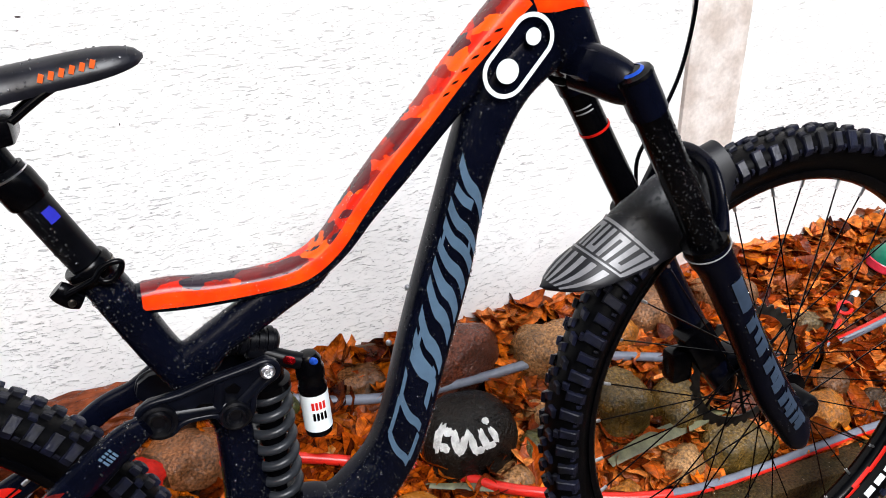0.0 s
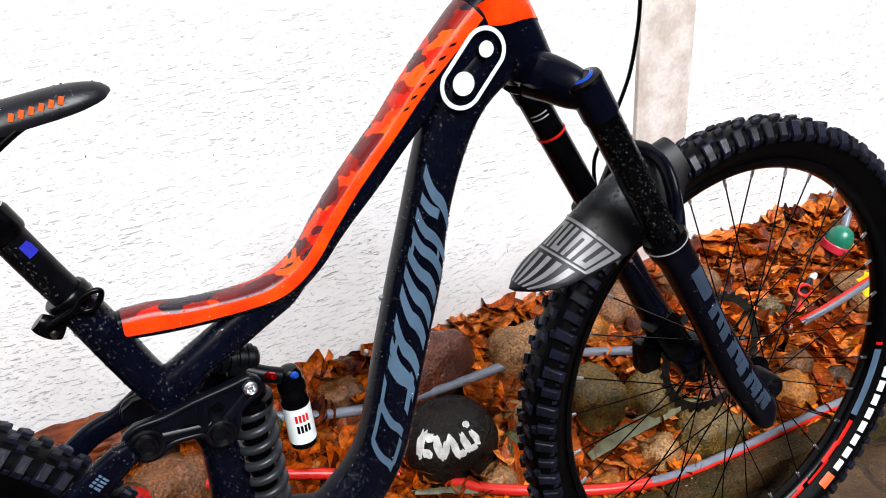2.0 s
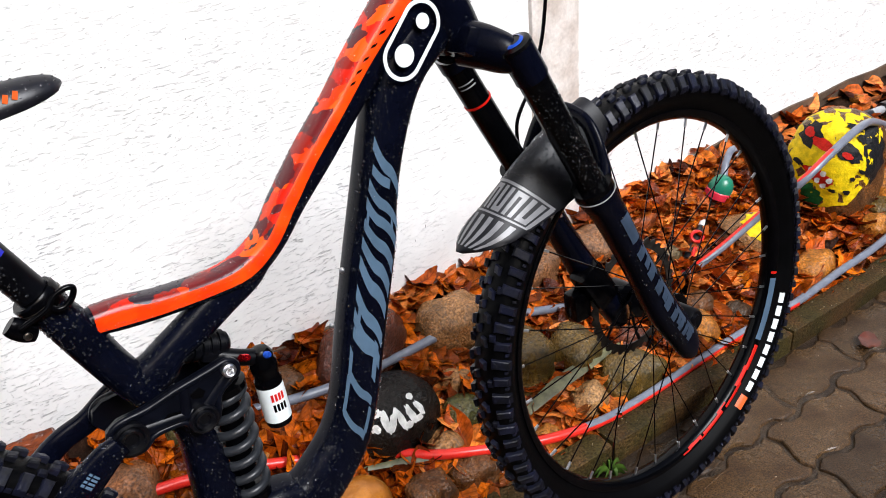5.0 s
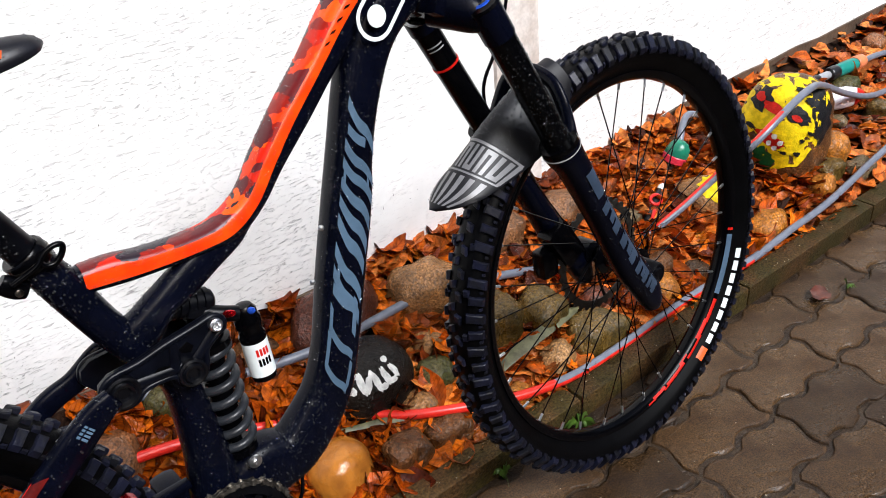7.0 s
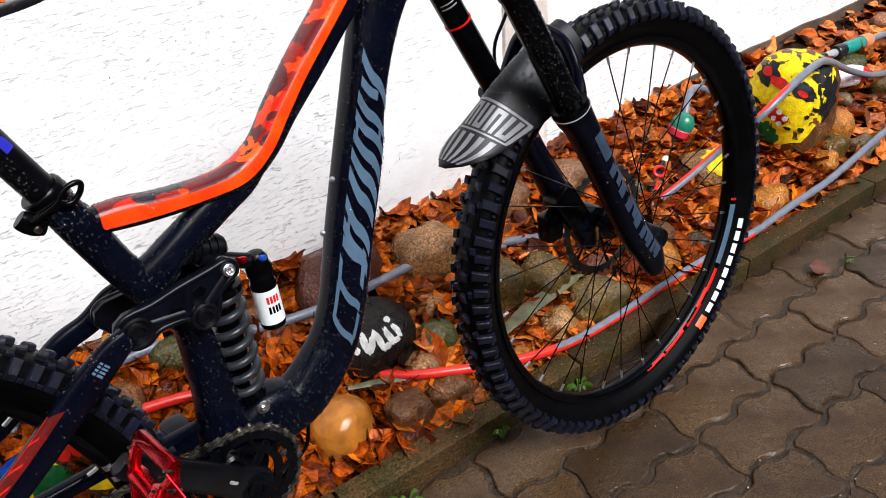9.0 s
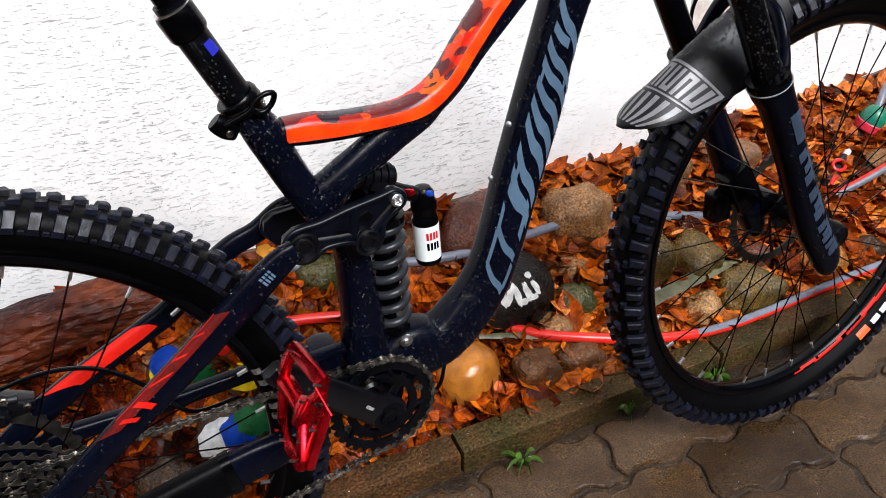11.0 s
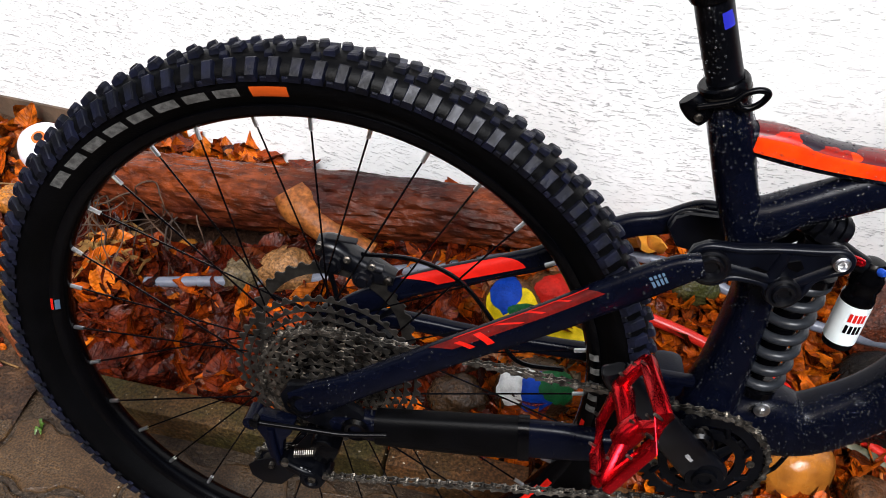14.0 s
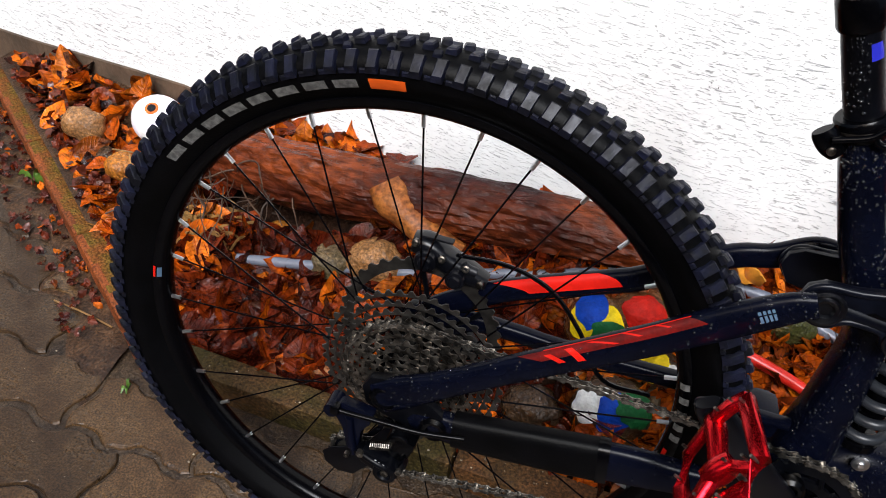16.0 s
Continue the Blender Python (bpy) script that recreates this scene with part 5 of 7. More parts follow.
arch = [(0.975, -0.072, 0.625, 0.022, 0.016), (0.988, -0.069, 0.675, 0.013, 0.008), (0.994, -0.047, 0.722, 0.011, 0.007), (0.996, -0.018, 0.738, 0.011, 0.007), (0.996, 0.018, 0.738, 0.011, 0.007), (0.994, 0.047, 0.722, 0.011, 0.007), (0.988, 0.069, 0.675, 0.013, 0.008), (0.975, 0.072, 0.625, 0.022, 0.016)]
part("fork_arch", tube_bm(arch, 0.015, 14, 5, None, side=(1, 0, 0)), M_BLACK, fork, "black fork arch over the tyre")
fc = box_bm(0.05, 0.035, 0.085, (0, 0, 0), 0.010, None, Matrix.Translation((1.078, 0.055, 0.425)) @ Matrix.Rotation(radians(-30), 4, "Y"))
fc = box_bm(0.035, 0.03, 0.05, (1.045, 0.062, 0.40), 0.008, fc)
part("front_brake", fc, M_GLOSS, bike, "black front brake caliper")
part("front_brake_hose", tube_bm([(1.066, 0.09, 1.04), (1.068, 0.09, 0.95), (1.066, 0.09, 0.895), (1.058, 0.09, 0.850), (1.044, 0.09, 0.805), (1.015, 0.09, 0.752), (0.985, 0.09, 0.700), (1.01, 0.098, 0.60), (1.06, 0.085, 0.47)], 0.0027, 8, 8), M_GLOSS, bike, "black brake hose running down to the caliper")
# mudguard: a bowed sheet round the tyre's back
mg = bmesh.new()
GU, GV = 30, 16
NX = []
for side in (0, 1):
    grid = []
    for i in range(GU + 1):
        t = i / GU
        a = radians(108 + 38.0 * t)
        ridge = 0.3975 + 0.0145 * t + 0.024 * t ** 4
        wide = (0.047 + 0.0048 * t) * (1 if t < 0.84 else max(0.003, 1 - ((t - 0.84) / 0.163) ** 2) ** 0.77)
        wide *= min(1.0, 0.74 + 1.5 * t)
        drop = 0.074 * min(1.0, 0.45 + 3.2 * t) * (1 if t < 0.45 else max(0.08, 1 - ((t - 0.45) / 0.5875) ** 1.5))
        row = []
        for j in range(GV + 1):
            u = 2 * j / GV - 1
            r = ridge - drop * abs(u) ** 2.0 - 0.0022 * side
            row.append(mg.verts.new((1.1542 + r * math.cos(a), wide * u * (1 - 0.12 * u * u), 0.37 + r * math.sin(a))))
        grid.append(row)
    for i in range(GU):
        for j in range(GV):
            mg.faces.new((grid[i][j], grid[i][j + 1], grid[i + 1][j + 1], grid[i + 1][j]))
    NX.append(grid)
for i in range(GU):
    for j in (0, GV):
        mg.faces.new((NX[0][i][j], NX[0][i + 1][j], NX[1][i + 1][j], NX[1][i][j]))
for j in range(GV):
    for i in (0, GU):
        mg.faces.new((NX[0][i][j], NX[0][i][j + 1], NX[1][i][j + 1], NX[1][i][j]))


def guard_pt(t, u, lift=0.0008):
    a = radians(108 + 38.0 * t)
    ridge = 0.3975 + 0.0145 * t + 0.024 * t ** 4
    wide = (0.047 + 0.0048 * t) * (1 if t < 0.84 else max(0.003, 1 - ((t - 0.84) / 0.163) ** 2) ** 0.77)
    wide *= min(1.0, 0.74 + 1.5 * t)
    drop = 0.074 * min(1.0, 0.45 + 3.2 * t) * (1 if t < 0.45 else max(0.08, 1 - ((t - 0.45) / 0.5875) ** 1.5))
    r = ridge - drop * abs(u) ** 2.0 + lift
    return (1.1542 + r * math.cos(a), wide * u * (1 - 0.12 * u * u) * 1.01, 0.37 + r * math.sin(a))


guard = part("mudguard", mg, M_GUARD, fork, "black plastic mudguard beaded with rain")
pr = bmesh.new()


def guard_patch(t0, t1, u0, u1):
    g = [[pr.verts.new(guard_pt(t0 + (t1 - t0) * i / 4, u0 + (u1 - u0) * j / 8)) for j in range(9)] for i in range(5)]
    for i in range(4):
        for j in range(8):
            pr.faces.new((g[i][j], g[i][j + 1], g[i + 1][j + 1], g[i + 1][j]))


guard_patch(0.60, 0.615, -0.98, 0.9)
guard_patch(0.615, 0.775, -0.99, -0.93)
for k in range(4):
    u = -0.90 + 0.27 * k
    guard_patch(0.625, 0.765, u, u + 0.075)
    guard_patch(0.625, 0.765, u + 0.135, u + 0.21)
    guard_patch(0.625 if k % 2 else 0.74, 0.65 if k % 2 else 0.765, u, u + 0.21)
guard_patch(0.775, 0.785, -0.98, 0.9)
for k in range(7):
    guard_patch(0.80, 0.965, -0.85 + 0.24 * k, -0.73 + 0.24 * k)
part("mudguard_print", pr, M_GREYPRINT2, guard, "silver brand print as plain bars")

# rain drops standing on the bicycle
rnd = random.Random(7)
v, f = [], []


def drop_at(p, nrm, r):
    nrm = Vector(nrm).normalized()
    q2 = nrm.to_track_quat("Z", "Y").to_matrix()
    b = len(v)
    for rr, hh in ((1.0, 0.0), (0.72, 0.5)):
        for k in range(6):
            th = 2 * math.pi * k / 6
            v.append(tuple(Vector(p) + q2 @ Vector((r * rr * math.cos(th), r * rr * math.sin(th), r * hh))))
    v.append(tuple(Vector(p) + q2 @ Vector((0, 0, r * 0.72))))
    f.extend([(b + k, b + (k + 1) % 6, b + 6 + (k + 1) % 6, b + 6 + k) for k in range(6)])
    f.extend([(b + 6 + k, b + 6 + (k + 1) % 6, b + 12) for k in range(6)])


for tb, cnt, d0, d1 in ((DOWN, 2100, 95, 265), (TOP, 1400, 40, 215), (SEAT, 800, 90, 250), (STRUT, 600, 60, 250), (NEAR_STAY, 260, 60, 220), (LEG, 300, 60, 230), (NEAR_CHAIN, 120, 60, 200), (HEAD, 140, 60, 260)):
    for _ in range(cnt):
        t, dg = rnd.random(), rnd.uniform(d0, d1)
        p0, p1 = tb.at(t, dg, 0.0006), tb.at(t, dg, 0.004)
        drop_at(p0, p1 - p0, 0.00045 + 0.0009 * rnd.random() ** 2.0)
for _ in range(1000):
    t, u = rnd.uniform(0.10, 0.60), rnd.uniform(-0.95, 0.6)
    p0 = np.array(guard_pt(t, u, 0.0))
    drop_at(p0, np.array(guard_pt(t, u, 0.01)) - p0, 0.0007 + 0.0019 * rnd.random() ** 2)
for _ in range(260):
    i, j = rnd.randrange(NS), rnd.randrange(0, NW)
    t = i / NS
    x = 0.150 + 0.270 * t
    half, z0, drp = saddle_shape(t)
    a = math.pi * (rnd.random() - 0.5) * 0.9
    drop_at((x, half * math.sin(a), z0 - drp * (1 - math.cos(a))), (0, math.sin(a), math.cos(a)), 0.0006 + 0.0009 * rnd.random())
for _ in range(260):
    tt = rnd.random()
    a0, a1 = np.array((0.3470, -0.0180, 0.7370)), np.array((0.2980, -0.0236, 0.8570))
    dd = a1 - a0
    th = rnd.uniform(100, 260)
    nn = np.array((math.cos(radians(th)) * 0.92, math.sin(radians(th - 180)) * 1.0 - 0.6, 0.35))
    nn /= np.linalg.norm(nn)
    nn -= dd / np.linalg.norm(dd) * (nn @ dd / np.linalg.norm(dd))
    nn /= np.linalg.norm(nn)
    drop_at(a0 + dd * tt + nn * 0.0166, nn, 0.0005 + 0.0009 * rnd.random() ** 2)
for _ in range(420):
    a0, a1 = np.array((0.8655, -0.072, 0.8570)), np.array((0.9690, -0.072, 0.6510))
    dd = (a1 - a0) / np.linalg.norm(a1 - a0)
    th = radians(rnd.uniform(-75, 105))
    nn = np.array((dd[2], 0, -dd[0])) * -math.sin(th) + np.array((0, -1.0, 0)) * math.cos(th)
    drop_at(a0 + (a1 - a0) * rnd.uniform(0.22, 0.97) + nn * 0.0186, nn, 0.0005 + 0.0009 * rnd.random() ** 2)
M_WATER = mat("rain_water", (0.9, 0.92, 0.95), 0.03, var=0.0, bump=0.0)
M_WATER.node_tree.nodes["Principled BSDF"].inputs["Transmission Weight"].default_value = 0.972
M_WATER.node_tree.nodes["Principled BSDF"].inputs["IOR"].default_value = 1.33
tagged(part("rain_beading", mesh_of("rain_beading", v, f, M_WATER), M_WATER, bike, "clear rain drops"), kind="stuff")


# ---- kerb, paving ----
def kerb_stone(parent, a, b, y_w, h, material, moss=None):
    """One edging stone from a to b on the ground, its width to the left of that way."""
    d = Vector((b[0] - a[0], b[1] - a[1], 0))
    ln = d.length - 0.004
    ang = math.atan2(d.y, d.x)
    bm = box_bm(ln, y_w, h + 0.08, (0, 0, h / 2 - 0.04), 0.006)
    bmesh.ops.subdivide_edges(bm, edges=[e for e in bm.edges if e.calc_length() > 0.2], cuts=14)
    bmesh.ops.bisect_plane(bm, geom=list(bm.verts) + list(bm.edges) + list(bm.faces), plane_co=(0, -y_w / 2 + 0.014, 0), plane_no=(0, 1, 0))
    for v in bm.verts:
        n3 = noise.noise_vector((v.co.x * 18 + a[0] * 5, v.co.y * 18, v.co.z * 18))
        v.co += Vector(n3) * 0.0016
    ob = part("kerb_stone", bm, material, parent)
    if moss:
        ob.data.materials.append(moss)
        for q in ob.data.polygons:
            if q.center.z > h - 0.012 and q.center.y > -y_w / 2 + 0.010:
                q.material_index = 1
    ob.matrix_basis = Matrix.Translation(((a[0] + b[0]) / 2, (a[1] + b[1]) / 2, 0)) @ Matrix.Rotation(ang, 4, "Z") @ Matrix.Translation((0, y_w / 2, 0))
    return ob


kerb = thing("kerb", "mossy wet concrete edging along the planting bed", "kerb", kind="structure")
xs = [-0.47 + 0.532 * k for k in range(9)]
for x0, x1 in zip(xs[:-1], xs[1:]):
    kerb_stone(kerb, (x0, kerb_y(x0)), (x1, kerb_y(x1)), 0.052, 0.046, M_KERBBROWN if 0.0 < x0 < 0.3 else M_KERB)
for k in range(3):
    a, b = (-1.305 + 0.277 * k, 0.778 - 0.218 * k), (-1.028 + 0.277 * k, 0.560 - 0.218 * k)
    kerb_stone(kerb, a, b, 0.05, 0.036, M_KERBRED, M_MOSS)


def diag_y(x):
    """The inner side of the slanting kerb at the bed's end."""
    return 0.13 + (-0.47 - x) * 0.787 + 0.06


def in_bed(x, y):
    return y > kerb_y(x) + 0.055 and (x > -0.47 or y > diag_y(x) + 0.01) and y < wall_y(x) - 0.005 and x < 3.7


sv, sf = [], []
NXB, NYB = 220, 26
for i in range(NXB + 1):
    x = -1.30 + 5.0 * i / NXB
    for j in range(NYB + 1):
        y0 = kerb_y(x) + 0.03 if x > -0.47 else max(kerb_y(x), diag_y(x)) - 0.03
        y = y0 + (wall_y(x) + 0.02 - y0) * j / NYB
        sv.append((x, y, bed_z(x, y) - 0.008))
for i in range(NXB):
    for j in range(NYB):
        a = i * (NYB + 1) + j
        sf.append((a, a + NYB + 1, a + NYB + 2, a + 1))
bed_mesh = mesh_of("planting_bed", sv, sf, M_SOIL)
bed_mesh.materials.append(M_WASH)
for q in bed_mesh.polygons:
    q.material_index = 1 if q.center.x + 0.06 * noise.noise((q.center.y * 14, q.center.x * 9, 0)) < -0.60 else 0
soil = tagged(part("planting_bed", bed_mesh, M_SOIL), "dark damp soil of a planting bed rising to the wall", "soil", kind="structure")

# ---- stones ----
STONE_COL = {
    "red_brown": ((0.0825, 0.0252, 0.0165), (0.0561, 0.018, 0.0132), "wet smooth red-brown field stone"),
    "tan": ((0.225, 0.125, 0.064), (0.150, 0.078, 0.038), "wet tan speckled field stone"),
    "tanlight": ((0.270, 0.165, 0.090), (0.200, 0.115, 0.058), "wet light tan pebble"),
    "olive": ((0.082, 0.055, 0.016), (0.044, 0.032, 0.009), "wet olive-brown blocky field stone"),
    "ochre": ((0.300, 0.125, 0.022), (0.190, 0.072, 0.0138), "wet ochre field stone"),
    "granite": ((0.178, 0.093, 0.055), (0.106, 0.054, 0.033), "wet pinkish granite cobble"),
    "pink": ((0.198, 0.09, 0.0495), (0.132, 0.06, 0.033), "wet pinkish field stone"),
    "brown": ((0.095, 0.043, 0.019), (0.056, 0.025, 0.011), "wet brown field stone"),
    "grey": ((0.106, 0.084, 0.0605), (0.066, 0.054, 0.0358), "wet grey pebble"),
    "dark": ((0.0363, 0.021, 0.0121), (0.0211, 0.012, 0.0077), "wet dark brown stone"),
    "moss": ((0.0495, 0.048, 0.022), (0.033, 0.039, 0.011), "mossy grey-green stone"),
    "ochre_gloss": ((0.264, 0.111, 0.0193), (0.198, 0.072, 0.0121), "wet glossy ochre boulder"),
    "black": ((0.004, 0.004, 0.005), (0.008, 0.006, 0.006), "black-painted stone with white brush strokes"),
    "white": ((0.80, 0.80, 0.78), (0.74, 0.74, 0.72), "white-painted round stone with an orange ring"),
}
STONE_MAT = {k: mat("stone_" + k, (a[0] * 1.42 if k != "white" else 0.8, a[1] * (1.22 if k != "white" else 1.0), a[2] * (0.86 if k != "white" else 1.0)), 0.30, var=0.22, scale=22, bump=0.8 if k not in ("ochre_gloss", "white", "black") else {"ochre_gloss": 0.5, "white": 0.12, "black": 0.9}[k], bscale=170 if k != "ochre_gloss" else 45, bdist=0.006, color2=(b[0] * 1.1, b[1] * 1.0, b[2] * (0.70 if k != "white" else 1.2)), spec=0.40 if k != "black" else 0.22, rvar=0.1, grain=0.0 if k in ("white", "ochre_gloss") else 0.5, gscale=210) for k, (a, b, _) in STONE_COL.items()}
PAINT = {n: mat("paint_" + n, c, 0.45, var=0.2, scale=60, bump=0.6, bscale=220, bdist=0.004, spec=0.15) for n, c in (("yellow", (0.88, 0.64, 0.004)), ("red", (0.55, 0.014, 0.006)), ("black", (0.012, 0.012, 0.014)), ("blue", (0.004, 0.050, 0.40)), ("green", (0.008, 0.100, 0.026)), ("white", (0.80, 0.80, 0.78)), ("orange", (0.75, 0.16, 0.03)))}


class Stone:
    """A rounded stone: its skin is a radius for each way from its middle."""

    def __init__(self, kind, x, y, z, rx, ry, rz, seed, power=2.3, rough=0.10, turn=0.0):
        self.kind, self.c, self.r, self.seed, self.power, self.rough = kind, Vector((x, y, z)), (rx, ry, rz), seed, power, rough
        self.m = pose(x, y, z, 0, 0, turn)

    def skin(self, d, lift=0.0):
        d = Vector(d).normalized()
        p = self.power
        k = (abs(d.x / self.r[0]) ** p + abs(d.y / self.r[1]) ** p + abs(d.z / self.r[2]) ** p) ** (-1 / p)
        o = Vector((self.seed * 3.7, self.seed * 1.3, self.seed * 2.1))
        k *= 1 + self.rough * (noise.noise(d * 1.3 + o) + 0.45 * noise.noise(d * 3.1 + o) + 0.12 * noise.noise(d * 9 + o))
        return d * (k + lift)

    def build(self, label="", group="stones of the planting bed", name="stone", sub=4):
        bm = bmesh.new()
        bmesh.ops.create_icosphere(bm, subdivisions=sub, radius=1)
        for v in bm.verts:
            v.co = self.skin(v.co)
        bm.normal_update()
        self.ob = part(name, bm, STONE_MAT[self.kind])
        self.ob.matrix_basis = self.m
        return tagged(self.ob, label or STONE_COL[self.kind][2] + " lying among leaves", "stone", group)

    def spot(self, way, size, paint, label="", ragged=0.25, lift=0.0012, stretch=1.0, spin=0.0, n=26):
        """A ragged patch of paint round a way from the stone's middle; size in degrees."""
        w = Vector(way).normalized()
        q = w.to_track_quat("Z", "Y").to_matrix()
        bm = bmesh.new()
        rings = [[bm.verts.new(self.skin(w, lift))]]
        for k in range(1, 7):
            ring = []
            for s in range(n):
                a = 2 * math.pi * s / n
                jag = 1 + ragged * noise.noise((math.cos(a) * 2.2 + size, math.sin(a) * 2.2, self.seed + w.x * 9)) + ragged * 0.6 * noise.noise((math.cos(a) * 7, math.sin(a) * 7, self.seed + w.z * 7))
                th = radians(size) * k / 6 * jag
                u, v = math.cos(a) * stretch, math.sin(a) / stretch
                u, v = u * math.cos(spin) - v * math.sin(spin), u * math.sin(spin) + v * math.cos(spin)
                ring.append(bm.verts.new(self.skin(q @ Vector((math.tan(min(1.4, th)) * u, math.tan(min(1.4, th)) * v, 1)), lift)))
            rings.append(ring)
        for s in range(n):
            bm.faces.new((rings[0][0], rings[1][s], rings[1][(s + 1) % n]))
        for a, b in zip(rings[1:-1], rings[2:]):
            for s in range(n):
                bm.faces.new((a[s], b[s], b[(s + 1) % n], a[(s + 1) % n]))
        return part("paint_patch", bm, PAINT[paint], self.ob, label or paint + " paint")


# kind, place of the middle, half sizes
STONES_REAR_WHEEL = [
    ("pink", 0.357, 0.416, 0.17, 0.07, 0.05, 0.044), ("tan", -0.175, 0.405, 0.12, 0.05, 0.036, 0.034), ("grey", -0.25, 0.388, 0.104, 0.034, 0.028, 0.028), ("dark", 0.155, 0.235, 0.064, 0.046, 0.036, 0.036),
    ("moss", 0.512, 0.46, 0.19, 0.05, 0.036, 0.032), ("tan", -0.897, 0.597, 0.098, 0.05, 0.036, 0.03), ("ochre", -0.738, 0.505, 0.09, 0.046, 0.03, 0.024),
]
STONES_CRANKS = [
    ("red_brown", 0.848, 0.455, 0.188, 0.104, 0.058, 0.070), ("tan", 1.050, 0.428, 0.162, 0.090, 0.055, 0.064), ("tan", 0.875, 0.236, 0.072, 0.036, 0.03, 0.028), ("brown", 0.675, 0.465, 0.185, 0.044, 0.035, 0.03),
    ("ochre_gloss", 0.678, 0.215, 0.066, 0.06, 0.05, 0.053), ("brown", 0.795, 0.176, 0.046, 0.044, 0.034, 0.04), ("brown", 0.89, 0.172, 0.046, 0.042, 0.034, 0.034), ("tan", 0.976, 0.331, 0.115, 0.034, 0.028, 0.026),
    ("moss", 0.945, 0.272, 0.088, 0.04, 0.034, 0.034), ("tan", 0.884, 0.25, 0.076, 0.03, 0.026, 0.02),
]
STONES_FRONT_WHEEL = [
    ("olive", 1.115, 0.29, 0.1, 0.055, 0.06, 0.078), ("olive", 1.225, 0.258, 0.085, 0.05, 0.05, 0.058), ("olive", 1.29, 0.168, 0.046, 0.07, 0.05, 0.048), ("tanlight", 1.18, 0.166, 0.048, 0.042, 0.034, 0.034),
    ("ochre", 1.211, 0.425, 0.16, 0.032, 0.03, 0.032), ("granite", 1.302, 0.459, 0.175, 0.066, 0.045, 0.04), ("ochre", 1.045, 0.15, 0.036, 0.034, 0.026, 0.028), ("red_brown", 1.36, 0.225, 0.075, 0.038, 0.03, 0.028),
]
STONES_HUB = [
    ("ochre", 1.5, 0.165, 0.05, 0.055, 0.042, 0.044), ("grey", 1.615, 0.339, 0.125, 0.032, 0.026, 0.022), ("brown", 1.566, 0.21, 0.07, 0.036, 0.03, 0.026), ("dark", 1.63, 0.15, 0.047, 0.036, 0.03, 0.026),
    ("ochre", 1.915, 0.142, 0.044, 0.064, 0.044, 0.044), ("granite", 1.47, 0.44, 0.17, 0.062, 0.05, 0.042), ("brown", 1.4, 0.3, 0.1, 0.04, 0.035, 0.03),
]
STONES_FAR = [
    ("ochre", 2.32, 0.195, 0.098, 0.056, 0.042, 0.050), ("ochre", 2.165, 0.135, 0.060, 0.042, 0.032, 0.034), ("moss", 2.7, 0.36, 0.135, 0.056, 0.04, 0.03), ("pink", 3.03, 0.43, 0.175, 0.04, 0.035, 0.028), ("olive", 2.673, 0.23, 0.09, 0.04, 0.035, 0.038),
    ("grey", 2.36, 0.125, 0.045, 0.042, 0.034, 0.028), ("olive", 2.27, 0.17, 0.066, 0.045, 0.035, 0.032), ("pink", 2.52, 0.46, 0.185, 0.035, 0.03, 0.024), ("brown", 3.2, 0.3, 0.13, 0.05, 0.04, 0.035),
    ("tan", 2.9, 0.24, 0.1, 0.045, 0.04, 0.03),
]
ROWS = STONES_REAR_WHEEL + STONES_CRANKS + STONES_FRONT_WHEEL + STONES_HUB + STONES_FAR
for k, (kind, x, y, z, rx, ry, rz) in enumerate(ROWS):
    blocky = kind in ("olive", "grey", "brown", "granite")
    Stone(kind, x, y, z, rx, ry, rz, k + 1, 3.4 if blocky else 2.4, 0.20 if kind not in ("ochre_gloss",) else 0.06, (k * 37) % 24 - 12).build(sub=4)
rs = random.Random(21)
for k in range(70):
    x = rs.uniform(-0.9, 3.5)
    y = rs.uniform(kerb_y(x) + 0.07, wall_y(x) - 0.04)
    r = rs.uniform(0.012, 0.026)
    if not in_bed(x, y - 0.03) or any((x - q2[1]) ** 2 + (y - q2[2]) ** 2 < (q2[4] * 0.9 + r) ** 2 for q2 in ROWS):
        continue
    Stone(rs.choice(("tan", "brown", "ochre", "grey", "dark", "pink")), x, y, bed_z(x, y) + r * 0.25, r * 1.3, r, r * 0.8, 90 + k, 2.3, 0.15, rs.uniform(0, 180)).build(sub=3)

# painted stones
bs = Stone("black", 0.822, 0.326, 0.112, 0.092, 0.075, 0.082, 51, 2.5, 0.07)
bs.build("black-painted stone with white brush-stroke bars on its face", "painted stones", "painted_stone")
for k, (az, el, hgt, wid, lean) in enumerate(((-62, 24, 24, 7, 0.15), (-52, 33, 7, 9, 0.0), (-50, 16, 7, 9, 0.0), (-36, 24, 21, 6, 0.3), (-25, 24, 21, 6, -0.3), (-30, 18, 6, 8, 0.0), (-12, 22, 22, 6, 0.2), (-2, 13, 7, 9, 0.0), (6, 24, 20, 6, 0.1), (15, 14, 6, 9, 0.0), (24, 23, 16, 6, 0.15), (24, 42, 6, 6, 0.0))):
    a = radians(-90 + az)
    e = radians(el + 14)
    bs.spot((math.cos(a) * math.cos(e), math.sin(a) * math.cos(e), math.sin(e)), math.sqrt(hgt * wid) * 0.72, "white", "white brush stroke", 0.3, 0.0010, math.sqrt(wid / hgt), lean)
yf = Stone("brown", 2.21, 0.285, 0.160, 0.124, 0.108, 0.165, 52, 3.0, 0.11)
yf.build("tall boulder painted yellow with red and black spots", "painted stones", "painted_stone")


